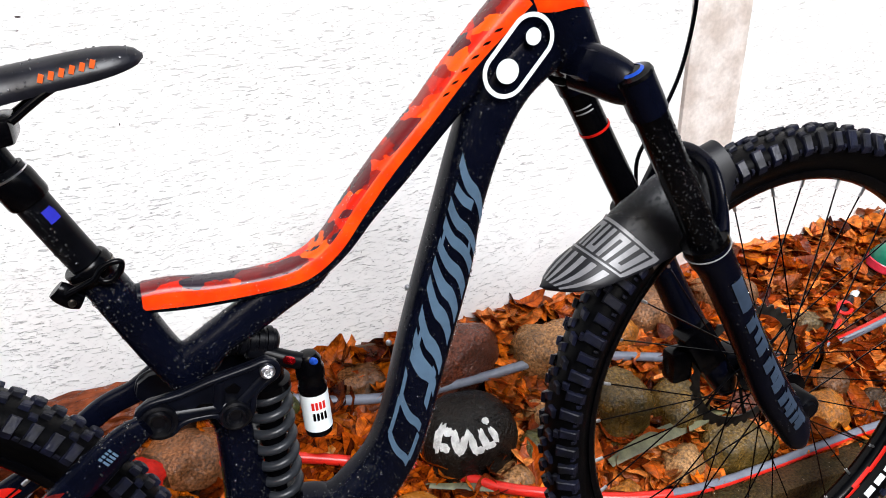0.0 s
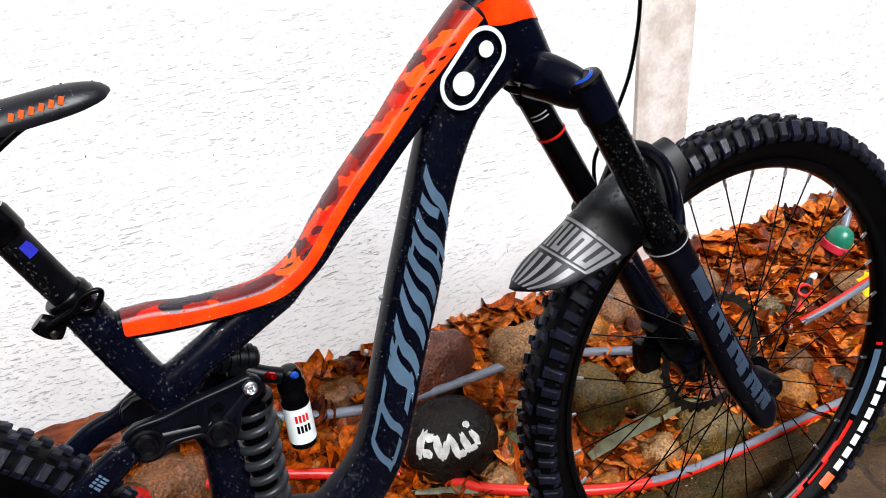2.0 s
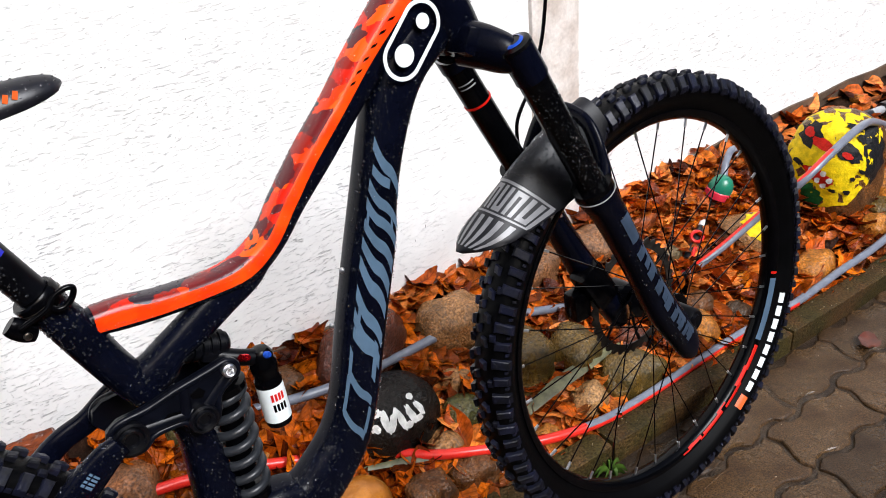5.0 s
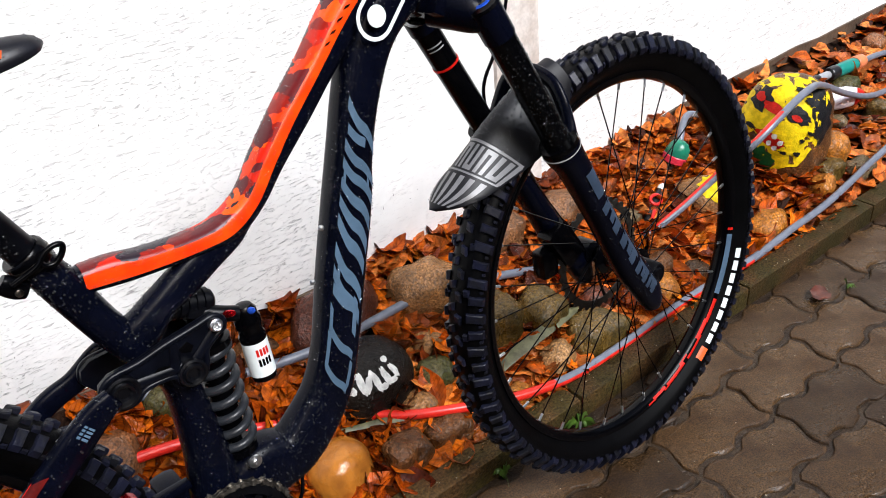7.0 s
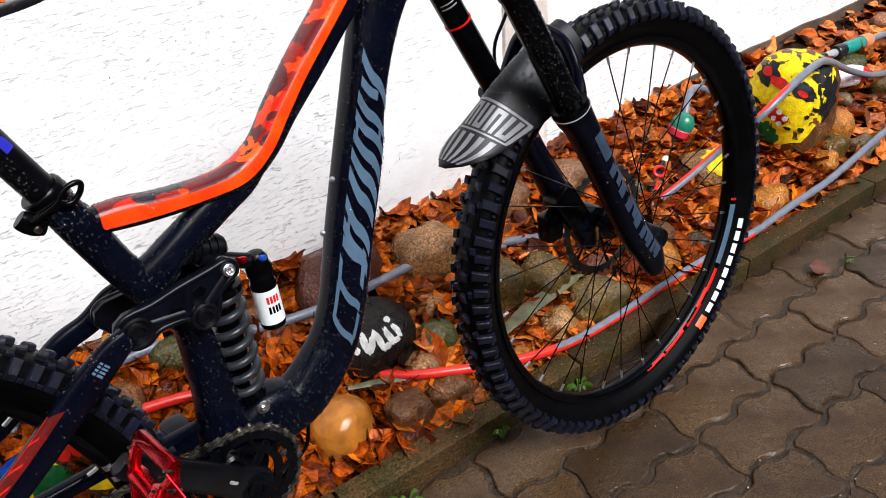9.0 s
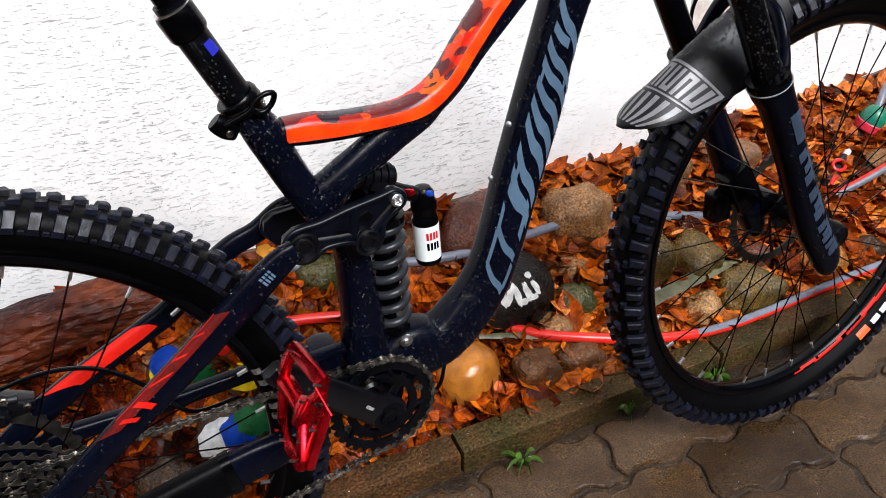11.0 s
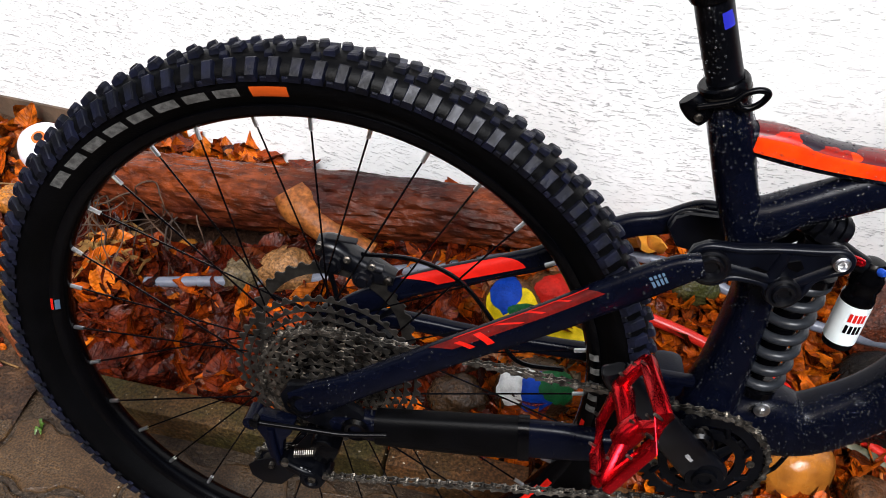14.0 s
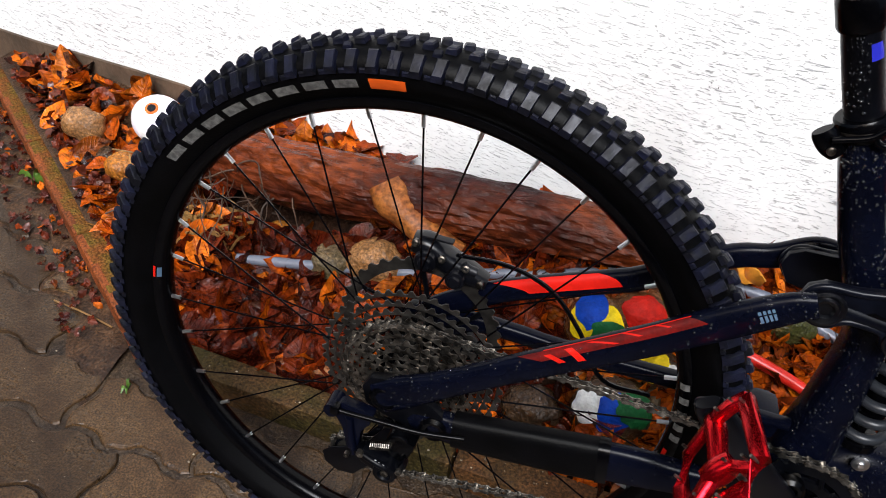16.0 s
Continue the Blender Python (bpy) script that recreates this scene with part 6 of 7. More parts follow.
def face(u, v):
    """A way on the boulder's painted side: u across, v up."""
    return Vector((-0.82, -0.41, 0.41)) + u * Vector((0.45, -0.89, 0)) + v * Vector((0.37, 0.18, 0.91))


yf.spot(face(0.05, 0.25), 56, "yellow", "bright yellow paint", 0.2, 0.0010)
yf.spot(face(1.25, 0.55), 24, "black", "black paint at the side", 0.35, 0.0016, 0.7)
for u, v, sz, col, st in ((-0.52, 0.72, 10.5, "black", 1.1), (-0.52, 0.72, 4.6, "red", 1.25), (0.24, 0.32, 10, "black", 1.3), (0.20, 0.26, 3.8, "red", 1.4), (-0.20, 0.42, 7.0, "red", 1.6), (-0.26, -0.12, 11.5, "red", 1.6), (-0.70, 0.12, 4, "black", 1.5), (0.55, 0.75, 6, "black", 1.3), (0.05, -0.42, 3.0, "black", 1.4), (0.42, -0.15, 2.6, "black", 1.2), (0.62, 0.02, 3.4, "black", 1.6), (0.30, 0.95, 5.0, "black", 1.6), (0.36, -0.46, 3.6, "black", 1.3)):
    yf.spot(face(u, v), sz, col, "", 0.55 if col == "black" else 0.25, 0.0022 if sz > 7 else 0.0034, st, -0.35)
for u, v in ((-0.14, -0.08), (-0.02, -0.20), (-0.24, -0.22), (-0.38, -0.02), (-0.42, -0.16), (-0.12, -0.32)):
    yf.spot(face(u, v), 3.0, "white", "", 0.3, 0.0040)
yf.spot(face(-0.55, -0.75), 17, "green", "", 0.3, 0.0016)
ys = Stone("tan", 1.85, 0.270, 0.108, 0.100, 0.060, 0.058, 53, 2.3, 0.08, -49)
ys.build("tan stone with a bright yellow painted top", "painted stones", "painted_stone")
ys.spot((0.20, -0.40, 0.80), 40, "yellow", "yellow paint", 0.45, 0.0010)
fa = Stone("brown", 0.222, 0.368, 0.148, 0.054, 0.042, 0.055, 54, 2.4, 0.06)
fa.build("stone painted blue, yellow and green", "painted stones", "painted_stone")
fa.spot((-0.05, -0.72, 0.70), 50, "yellow", "yellow paint", 0.2, 0.0010)
fa.spot((-0.40, -0.26, 1.05), 33, "blue", "blue paint", 0.2, 0.0018, 1.3, -0.6)
fa.spot((0.55, -0.90, 0.42), 36, "green", "dark green paint", 0.2, 0.0022, 1.3, -0.6)
fb = Stone("brown", 0.282, 0.392, 0.168, 0.050, 0.038, 0.046, 55, 2.3, 0.06)
fb.build("small stone painted bright orange-red among leaves", "painted stones", "painted_stone")
fb.spot((0.1, -0.62, 0.75), 46, "red", "orange-red paint", 0.2, 0.0010)
fe = Stone("dark", 0.318, 0.338, 0.118, 0.052, 0.036, 0.036, 59, 2.4, 0.06)
fe.build("stone painted yellow with a white edge", "painted stones", "painted_stone")
fe.spot((-0.05, -0.55, 0.85), 46, "yellow", "yellow paint", 0.2, 0.0010)
fe.spot((0.75, -0.5, 0.6), 18, "white", "white paint", 0.3, 0.0018)
fd = Stone("dark", 0.272, 0.262, 0.083, 0.062, 0.045, 0.052, 56, 2.7, 0.06)
fd.build("dark stone painted white, blue and green", "painted stones", "painted_stone")
fd.spot((-0.66, -0.66, 0.66), 33, "white", "white paint", 0.35, 0.0010, 0.80)
fd.spot((0.05, -0.84, 0.56), 36, "blue", "blue paint", 0.25, 0.0016, 0.70)
fd.spot((0.66, -0.45, 0.84), 31, "green", "green paint", 0.25, 0.0020)
wb = Stone("white", -0.715, 0.600, 0.155, 0.054, 0.050, 0.050, 57, 2.1, 0.02)
wb.build("small round white-painted stone with an orange ring and dark middle", "painted stones", "painted_stone")
wb.spot((0.12, -0.58, 0.95), 15, "orange", "orange ring", 0.03, 0.0008)
wb.spot((0.12, -0.58, 0.95), 9.5, "black", "dark middle", 0.03, 0.0016)
# stands for a white goose-head figure; only its shape is a stone's
gs = Stone("white", 2.545, 0.30, 0.155, 0.085, 0.032, 0.032, 58, 2.1, 0.05, -25)
gs.build("white goose-head figure with a red tip, built as a long stone", "painted stones", "painted_stone")
gs.spot((0.9, -0.25, 0.0), 26, "red", "red tip", 0.15, 0.0012)

# ---- log with a cut branch and its roots ----
M_BARK = mat("wet_bark", (0.150, 0.031, 0.007), 0.30, var=0.45, scale=6, bump=1.0, bscale=70, bdist=0.009, color2=(0.018, 0.003, 0.003), stretch=(0.45, 1, 1), spec=0.22, rvar=0.12, grain=0.45, gscale=90)
M_CUT = mat("pale_stripped_wood", (0.30, 0.10, 0.02), 0.45, var=0.3, scale=25, bump=0.4, bscale=90, bdist=0.006, color2=(0.20, 0.06, 0.014), spec=0.25, grain=0.4, gscale=120)
M_ROOT = mat("dry_roots", (0.06, 0.028, 0.012), 0.7, var=0.4, scale=40, bump=0.3, isl=0.4)
M_STRAW = mat("straw_tuft", (0.30, 0.155, 0.042), 0.6, var=0.3, scale=60, bump=0.2, isl=0.35)
lg = tube_bm([(-0.64, 0.580, 0.136, 0.050, 0.050), (-0.52, 0.556, 0.146, 0.056, 0.056), (-0.358, 0.530, 0.164, 0.062, 0.060), (-0.16, 0.516, 0.192, 0.060, 0.058), (0.047, 0.500, 0.225, 0.054, 0.054), (0.223, 0.484, 0.246, 0.047, 0.048), (0.31, 0.478, 0.252, 0.043, 0.044)], 0.05, 72, 40, None, side=(0, 1, 0))
for v in lg.verts:
    k = (v.co.x + 0.64) / 0.95
    c = Vector((v.co.x, 0.58 - 0.10 * k, 0.142 + 0.114 * k))
    d = (v.co - c).normalized()
    v.co += d * (0.006 * noise.noise((v.co.x * 5, d.y * 2, d.z * 2)) + 0.004 * noise.noise((v.co.x * 14, d.y * 9, d.z * 9)) + 0.0032 * noise.noise((v.co.x * 22, d.y * 16, d.z * 16)) + 0.0022 * noise.noise((v.co.x * 60, d.y * 30, d.z * 30)))
log = tagged(part("log", lg, M_BARK), "wet reddish-brown barked log lying along the wall", "log")
st = tube_bm([(-0.190, 0.492, 0.226, 0.036, 0.026), (-0.165, 0.474, 0.210, 0.040, 0.030), (-0.120, 0.456, 0.186, 0.029, 0.026), (-0.075, 0.440, 0.174, 0.025, 0.022), (-0.030, 0.428, 0.168, 0.021, 0.018)], 0.03, 18, 6, None)
for v in st.verts:
    v.co += Vector(noise.noise_vector(v.co * 28)) * 0.005
part("cut_branch", st, M_CUT, log, "pale stripped branch stub")
rr = random.Random(5)
rt = None
for k in range(46):
    a = Vector((rr.uniform(-0.62, -0.40), rr.uniform(0.44, 0.51), rr.uniform(0.11, 0.18)))
    pts = [tuple(a)]
    d = Vector((rr.uniform(-0.6, 0.7), rr.uniform(-0.9, 0.1), rr.uniform(-0.7, 0.5)))
    for i in range(6):
        d += Vector((rr.uniform(-0.5, 0.5), rr.uniform(-0.4, 0.4), rr.uniform(-0.6, 0.3)))
        a = a + d.normalized() * 0.022
        a.z = max(a.z, bed_z(a.x, a.y) + 0.008)
        pts.append(tuple(a))
    rt = tube_bm(pts, rr.uniform(0.0007, 0.0020), 5, 3, rt)
tagged(part("root_tangle", rt, M_ROOT, log, "tangle of thin roots"), kind="stuff")
tf = None
for k in range(70):
    a = Vector((-0.510 + rr.gauss(0, 0.032), 0.420 + rr.gauss(0, 0.026), 0.085))
    th = rr.uniform(0, 6.28)
    u = Vector((math.cos(th), math.sin(th) * 0.6, 0.5))
    b = a + u * 0.035
    c = b + Vector((math.cos(th), math.sin(th), -0.9)) * 0.03
    c.z = max(c.z, bed_z(c.x, c.y) + 0.005)
    tf = tube_bm([(*a, 0.0006, 0.003), (*b, 0.0006, 0.0035), (*c, 0.0005, 0.0015)], 0.002, 4, 4, tf)
tagged(part("dry_tuft", tf, M_STRAW), "tuft of dry straw-coloured grass beside the log", "dry grass", kind="stuff")

# ---- hoses and fittings ----
M_HOSE = mat("grey_blue_hose", (0.165, 0.18, 0.225), 0.32, var=0.12, scale=60, bump=0.15, bscale=500, bdist=0.0006)
M_HOSERED = mat("red_hose_stripe", (0.72, 0.022, 0.012), 0.3, var=0.1, scale=60, bump=0.1, bscale=500, bdist=0.0006)
M_PLASTIC = {n: mat("plastic_" + n, c, 0.3, var=0.1, scale=60, bump=0.05) for n, c in (("green", (0.012, 0.17, 0.10)), ("pink", (0.62, 0.03, 0.06)), ("black", (0.012, 0.012, 0.014)), ("teal", (0.015, 0.23, 0.19)), ("orange", (0.75, 0.22, 0.09)), ("grey", (0.34, 0.35, 0.37)), ("red", (0.65, 0.02, 0.015)), ("white", (0.75, 0.75, 0.73)))}


def hose(name, pts, label, red):
    """A garden hose with a coloured stripe over part of its round."""
    line = smooth_path(pts, 8)
    ob = tagged(part(name, tube_bm(line, 0.0092, 18, 1, None, side=(0, 0, 1)), M_HOSE), label, "hose", "garden hoses")
    for i, k, a, b in red:
        part("stripe", tube_bm(line[i * 8:(k - 1) * 8 + 1], 0.0095, 14, 1, None, caps=False, side=(0, 0, 1), span=(a, b)), M_HOSERED, ob, "red stripe")
    return ob


hose("garden_hose", [(-0.42, 0.352, 0.085), (-0.29, 0.372, 0.098), (-0.20, 0.386, 0.110), (-0.12, 0.395, 0.122), (0.08, 0.425, 0.165), (0.30, 0.462, 0.212), (0.476, 0.476, 0.212), (0.60, 0.440, 0.190), (0.740, 0.402, 0.184), (0.885, 0.400, 0.176), (1.02, 0.395, 0.178), (1.15, 0.378, 0.158), (1.32, 0.335, 0.128), (1.43, 0.305, 0.112), (1.594, 0.285, 0.103), (1.688, 0.265, 0.13), (1.808, 0.225, 0.209), (1.835, 0.16, 0.298), (1.928, 0.15, 0.343), (2.05, 0.16, 0.361), (2.204, 0.2, 0.32), (2.442, 0.245, 0.217), (2.615, 0.255, 0.151), (2.767, 0.265, 0.116), (2.859, 0.28, 0.108), (2.92, 0.30, 0.140), (3.3, 0.34, 0.16)], "grey garden hose lying over stones and leaves", [(14, 19, -75, 25)])
hose("garden_hose", [(0.22, 0.395, 0.180), (0.36, 0.385, 0.180), (0.49, 0.362, 0.168), (0.62, 0.329, 0.136), (0.747, 0.291, 0.102), (0.834, 0.222, 0.089), (0.909, 0.178, 0.082), (1.009, 0.134, 0.071), (1.112, 0.110, 0.058), (1.206, 0.103, 0.050), (1.327, 0.101, 0.048), (1.462, 0.102, 0.048), (1.576, 0.098, 0.050), (1.750, 0.083, 0.054), (1.920, 0.082, 0.061), (2.090, 0.079, 0.068), (2.344, 0.096, 0.080), (2.494, 0.105, 0.090), (2.75, 0.14, 0.100), (3.2, 0.18, 0.115)], "red and grey garden hose lying along the kerb", [(0, 9, -35, 170), (8, 14, 60, 225)])
hose("garden_hose", [(1.905, 0.405, 0.205), (1.94, 0.425, 0.235), (1.99, 0.445, 0.245), (2.05, 0.455, 0.225), (2.09, 0.46, 0.20), (2.13, 0.46, 0.19)], "short piece of grey garden hose with a fitting", [])
hose("garden_hose", [(2.82, 0.375, 0.175), (2.92, 0.365, 0.175), (3.05, 0.35, 0.165), (3.3, 0.36, 0.165)], "grey garden hose ending in a spray gun", [])
cup = thing("hose_fitting", "green and pink plastic hose end lying on leaves", "hose fitting")
part("dome", lathe_bm([(0, 0.040), (0.010, 0.039), (0.020, 0.034), (0.028, 0.022), (0.031, 0.008), (0.031, 0.0)], (1.878, 0.395, 0.185), (0.25, -0.15, 0.75), 28), M_PLASTIC["green"], cup, "green dome")
part("ring", lathe_bm([(0.031, 0.0), (0.033, -0.002), (0.033, -0.018), (0.026, -0.022), (0, -0.022)], (1.878, 0.395, 0.185), (0.25, -0.15, 0.75), 28), M_PLASTIC["pink"], cup, "pink ring")
gun = thing("spray_gun", "black and teal garden spray nozzle with an orange collar", "spray nozzle")
for nm, x0, x1, r, c in (("nozzle_tip", 2.52, 2.60, 0.016, "black"), ("tube", 2.60, 2.655, 0.013, "grey"), ("collar", 2.655, 2.695, 0.022, "black"), ("grip", 2.695, 2.79, 0.021, "teal"), ("end_collar", 2.79, 2.83, 0.023, "orange")):
    fx = lambda x: (x, 0.405 - (x - 2.52) * 0.10, 0.178)
    part(nm, tube_bm([(*fx(x0), r * 0.92, r * 0.92), (*fx(x0 + (x1 - x0) * 0.2), r, r), (*fx(x0 + (x1 - x0) * 0.8), r, r), (*fx(x1), r * 0.9, r * 0.9)], r, 18, 3), M_PLASTIC[c], gun)
tool = thing("hose_coupling", "black and red plastic hand tool lying on the leaves", "garden tool")
part("handle", tube_bm([(1.64, 0.30, 0.118, 0.011, 0.011), (1.68, 0.318, 0.128, 0.012, 0.012), (1.72, 0.335, 0.142, 0.010, 0.011), (1.745, 0.345, 0.150, 0.008, 0.008)], 0.01, 14, 4), M_PLASTIC["black"], tool)
part("tip", tube_bm([(1.745, 0.345, 0.150), (1.762, 0.352, 0.157)], 0.008, 12, 1), M_PLASTIC["white"], tool, "white tip")
part("finger_ring", tube_bm([(1.70 + 0.018 * math.cos(a * 0.5236), 0.322 + 0.010 * math.sin(a * 0.5236), 0.150 + 0.008 * math.sin(a * 0.5236)) for a in range(13)], 0.0042, 8, 1), M_PLASTIC["red"], tool, "red ring")
part("trigger", tube_bm([(1.645, 0.292, 0.128), (1.672, 0.304, 0.138)], 0.0045, 8, 1), M_PLASTIC["red"], tool, "red trigger")


# ---- leaves ----
def leaf_material(name, cols, rough):
    m = mat(name, (0.3, 0.08, 0.02), rough, var=0.3, scale=40, bump=0.7, bscale=130, bdist=0.005, spec=0.24)
    n, l = m.node_tree.nodes, m.node_tree.links
    b = n["Principled BSDF"]
    g = n.new("ShaderNodeNewGeometry")
    oi = n.new("ShaderNodeObjectInfo")
    ad = n.new("ShaderNodeMath")
    ad.operation = "ADD"
    l.new(g.outputs["Random Per Island"], ad.inputs[0])
    l.new(oi.outputs["Random"], ad.inputs[1])
    fr = n.new("ShaderNodeMath")
    fr.operation = "FRACT"
    l.new(ad.outputs[0], fr.inputs[0])
    rp = n.new("ShaderNodeValToRGB")
    e = rp.color_ramp.elements
    e[0].color, e[1].color = (*cols[0], 1), (*cols[-1], 1)
    for k, c in enumerate(cols[1:-1]):
        e.new((k + 1) / (len(cols) - 1)).color = (*c, 1)
    l.new(fr.outputs[0], rp.inputs["Fac"])
    nz = n.new("ShaderNodeTexNoise")
    nz.inputs["Scale"].default_value = 55
    tc = n.new("ShaderNodeTexCoord")
    l.new(tc.outputs["Object"], nz.inputs["Vector"])
    mr = n.new("ShaderNodeMapRange")
    mr.inputs["From Min"].default_value, mr.inputs["From Max"].default_value = 0.3, 0.7
    mr.inputs["To Min"].default_value, mr.inputs["To Max"].default_value = 0.38, 1.75
    l.new(nz.outputs["Fac"], mr.inputs["Value"])
    hv = n.new("ShaderNodeHueSaturation")
    l.new(mr.outputs[0], hv.inputs["Value"])
    l.new(rp.outputs[0], hv.inputs["Color"])
    # midrib and side veins, by the leaf's own way along and across
    uv = n.new("ShaderNodeUVMap")
    sx = n.new("ShaderNodeSeparateXYZ")
    l.new(uv.outputs[0], sx.inputs[0])

    def calc(op, x, y):
        k = n.new("ShaderNodeMath")
        k.operation = op
        for q, sock in ((x, k.inputs[0]), (y, k.inputs[1])):
            if isinstance(q, float):
                sock.default_value = q
            else:
                l.new(q, sock)
        return k.outputs[0]

    side = calc("ABSOLUTE", sx.outputs["Y"], 0.0)
    ribs = calc("SINE", calc("MULTIPLY", calc("SUBTRACT", sx.outputs["X"], calc("MULTIPLY", side, 0.16)), 62.0), 0.0)
    rb = n.new("ShaderNodeMapRange")
    rb.inputs["From Min"].default_value, rb.inputs["From Max"].default_value = 0.55, 1.0
    l.new(ribs, rb.inputs["Value"])
    md = n.new("ShaderNodeMapRange")
    md.inputs["From Min"].default_value, md.inputs["From Max"].default_value = 0.10, 0.02
    l.new(side, md.inputs["Value"])
    vein = calc("MAXIMUM", calc("MULTIPLY", rb.outputs[0], 0.6), md.outputs[0])
    dk = n.new("ShaderNodeMix")
    dk.data_type = "RGBA"
    dk.blend_type = "MULTIPLY"
    dk.inputs["B"].default_value = (0.60, 0.46, 0.40, 1)
    l.new(vein, dk.inputs["Factor"])
    l.new(hv.outputs[0], dk.inputs["A"])
    l.new(dk.outputs["Result"], b.inputs["Base Color"])
    bump = b.inputs["Normal"].links[0].from_node
    vb = n.new("ShaderNodeBump")
    vb.inputs["Strength"].default_value, vb.inputs["Distance"].default_value = 0.8, 0.0012
    vb.invert = True
    l.new(vein, vb.inputs["Height"])
    l.new(bump.outputs[0], vb.inputs["Normal"])
    l.new(vb.outputs[0], b.inputs["Normal"])
    return m


def leaf_mesh(name, verts, faces, material):
    """A mesh of one or more leaves, with the way along and across each as its coordinates."""
    me = mesh_of(name, verts, faces, material)
    lay = me.uv_layers.new(name="leaf")
    idx = np.zeros(len(me.loops), dtype=np.int32)
    me.loops.foreach_get("vertex_index", idx)
    idx %= 35
    lay.data.foreach_set("uv", np.stack([(idx // 5) / 6.0, (idx % 5) / 2.0 - 1.0], 1).astype(np.float32).ravel())
    return me


M_LEAF = leaf_material("fallen_beech_leaf", [(0.012, 0.0026, 0.001), (0.26, 0.036, 0.0015), (0.06, 0.008, 0.001), (0.58, 0.125, 0.003), (0.022, 0.005, 0.0015), (0.42, 0.070, 0.002), (0.12, 0.016, 0.001), (0.52, 0.100, 0.002), (0.035, 0.007, 0.0015), (0.22, 0.030, 0.001), (0.60, 0.140, 0.004), (0.014, 0.004, 0.0015)], 0.26)
M_LEAFDEEP = leaf_material("dark_red_beech_leaf", [(0.008, 0.002, 0.001), (0.060, 0.007, 0.002), (0.020, 0.003, 0.0015), (0.110, 0.013, 0.002), (0.012, 0.003, 0.002), (0.16, 0.020, 0.002), (0.03, 0.005, 0.002)], 0.2)
M_LEAFTAN = leaf_material("tan_beech_leaf", [(0.30, 0.062, 0.008), (0.60, 0.16, 0.018), (0.16, 0.032, 0.006), (0.70, 0.24, 0.050), (0.46, 0.085, 0.006), (0.62, 0.14, 0.010), (0.10, 0.020, 0.005), (0.54, 0.12, 0.016)], 0.30)
M_LEAFDARK = mat("dull_brown_leaf", (0.11, 0.022, 0.010), 0.3, var=0.3, scale=40, bump=0.3, bscale=160, bdist=0.0015)
M_LEAFY = mat("yellow_leaf", (0.62, 0.27, 0.03), 0.35, var=0.25, scale=40, bump=0.3, bscale=160, bdist=0.0015)


def leaf_verts(rl, ln, curl, fold, twist):
    """A beech leaf along x: pointed, bent up along its midrib and curled at its tip."""
    out = []
    ph, am = rl.uniform(0, 6.28), rl.uniform(0.0012, 0.0036)
    for i in range(7):
        t = i / 6
        w = ln * 0.32 * math.sin(math.pi * min(1, t * 0.96 + 0.02) ** 0.85) + 0.0008
        zc = curl * ln * (t - 0.5) ** 2 * 4 * 0.25
        for s in (-1, -0.5, 0, 0.5, 1):
            tw = twist * (t - 0.5) * s
            out.append((ln * (t - 0.5), s * w * (1 - 0.15 * abs(fold) * abs(s)), zc + fold * abs(s) * w * 0.7 + tw * w + am * math.sin(t * 15 + ph + (1.3 if s > 0 else 0)) * abs(s) + rl.gauss(0, 0.0008)))
    return out


LEAF_F = [(i * 5 + j, i * 5 + j + 1, i * 5 + j + 6, i * 5 + j + 5) for i in range(6) for j in range(4)]
rl = random.Random(11)
big_x = [(q2[1], q2[2], q2[4]) for q2 in ROWS]


def leaf_spot():
    while True:
        x = rl.uniform(-1.2, 3.6) if rl.random() < 0.35 else rl.uniform(-0.7, 2.2)
        y = rl.uniform(-0.1, 0.85)
        if -0.30 < x < 0.36 and y > 0.47 + 0.12 * (0.30 - x) or -0.52 < x <= -0.22 and 0.445 < y < 0.59:
            continue
        if in_bed(x, y) and not any((x - a) ** 2 + (y - b) ** 2 < (r * 0.82) ** 2 for a, b, r in big_x):
            return x, y


lv, lf = [], []
for k in range(4600):
    x, y = leaf_spot()
    ln = rl.uniform(0.046, 0.096)
    flat = 0.55 if x > 0.8 else 1.0
    m = pose(x, y, bed_z(x, y) + rl.uniform(0.001, 0.020), rl.gauss(16, 26) * flat, rl.gauss(0, 28) * flat, rl.uniform(0, 360))
    b = len(lv)
    lv += [tuple(m @ Vector(p)) for p in leaf_verts(rl, ln, rl.uniform(-0.6, 1.2), rl.uniform(-0.4, 0.9), rl.uniform(-0.6, 0.6))]
    lf += [tuple(b + i for i in q2) for q2 in LEAF_F]
for k in range(110):
    x = rl.uniform(-0.66, -0.24)
    y = rl.uniform(0.575 - 0.12 * (x + 0.55), wall_y(x) - 0.012)
    m = pose(x, y, 0.150 + 0.10 * (x + 0.5) + rl.uniform(0.0, 0.026), rl.gauss(10, 22), rl.gauss(0, 22), rl.uniform(0, 360))
    b = len(lv)
    lv += [tuple(m @ Vector(p)) for p in leaf_verts(rl, rl.uniform(0.045, 0.08), rl.uniform(-0.6, 1.2), rl.uniform(-0.4, 0.9), rl.uniform(-0.6, 0.6))]
    lf += [tuple(b + i for i in q2) for q2 in LEAF_F]
litter_mesh = leaf_mesh("leaf_litter", lv, lf, M_LEAF)
litter_mesh.materials.append(M_LEAFDEEP)
litter_mesh.materials.append(M_LEAFTAN)
# mostly dark red leaves from x -0.60 to 0.24, mostly tan past 0.8
leaf_rnd = random.Random(17)
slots = []
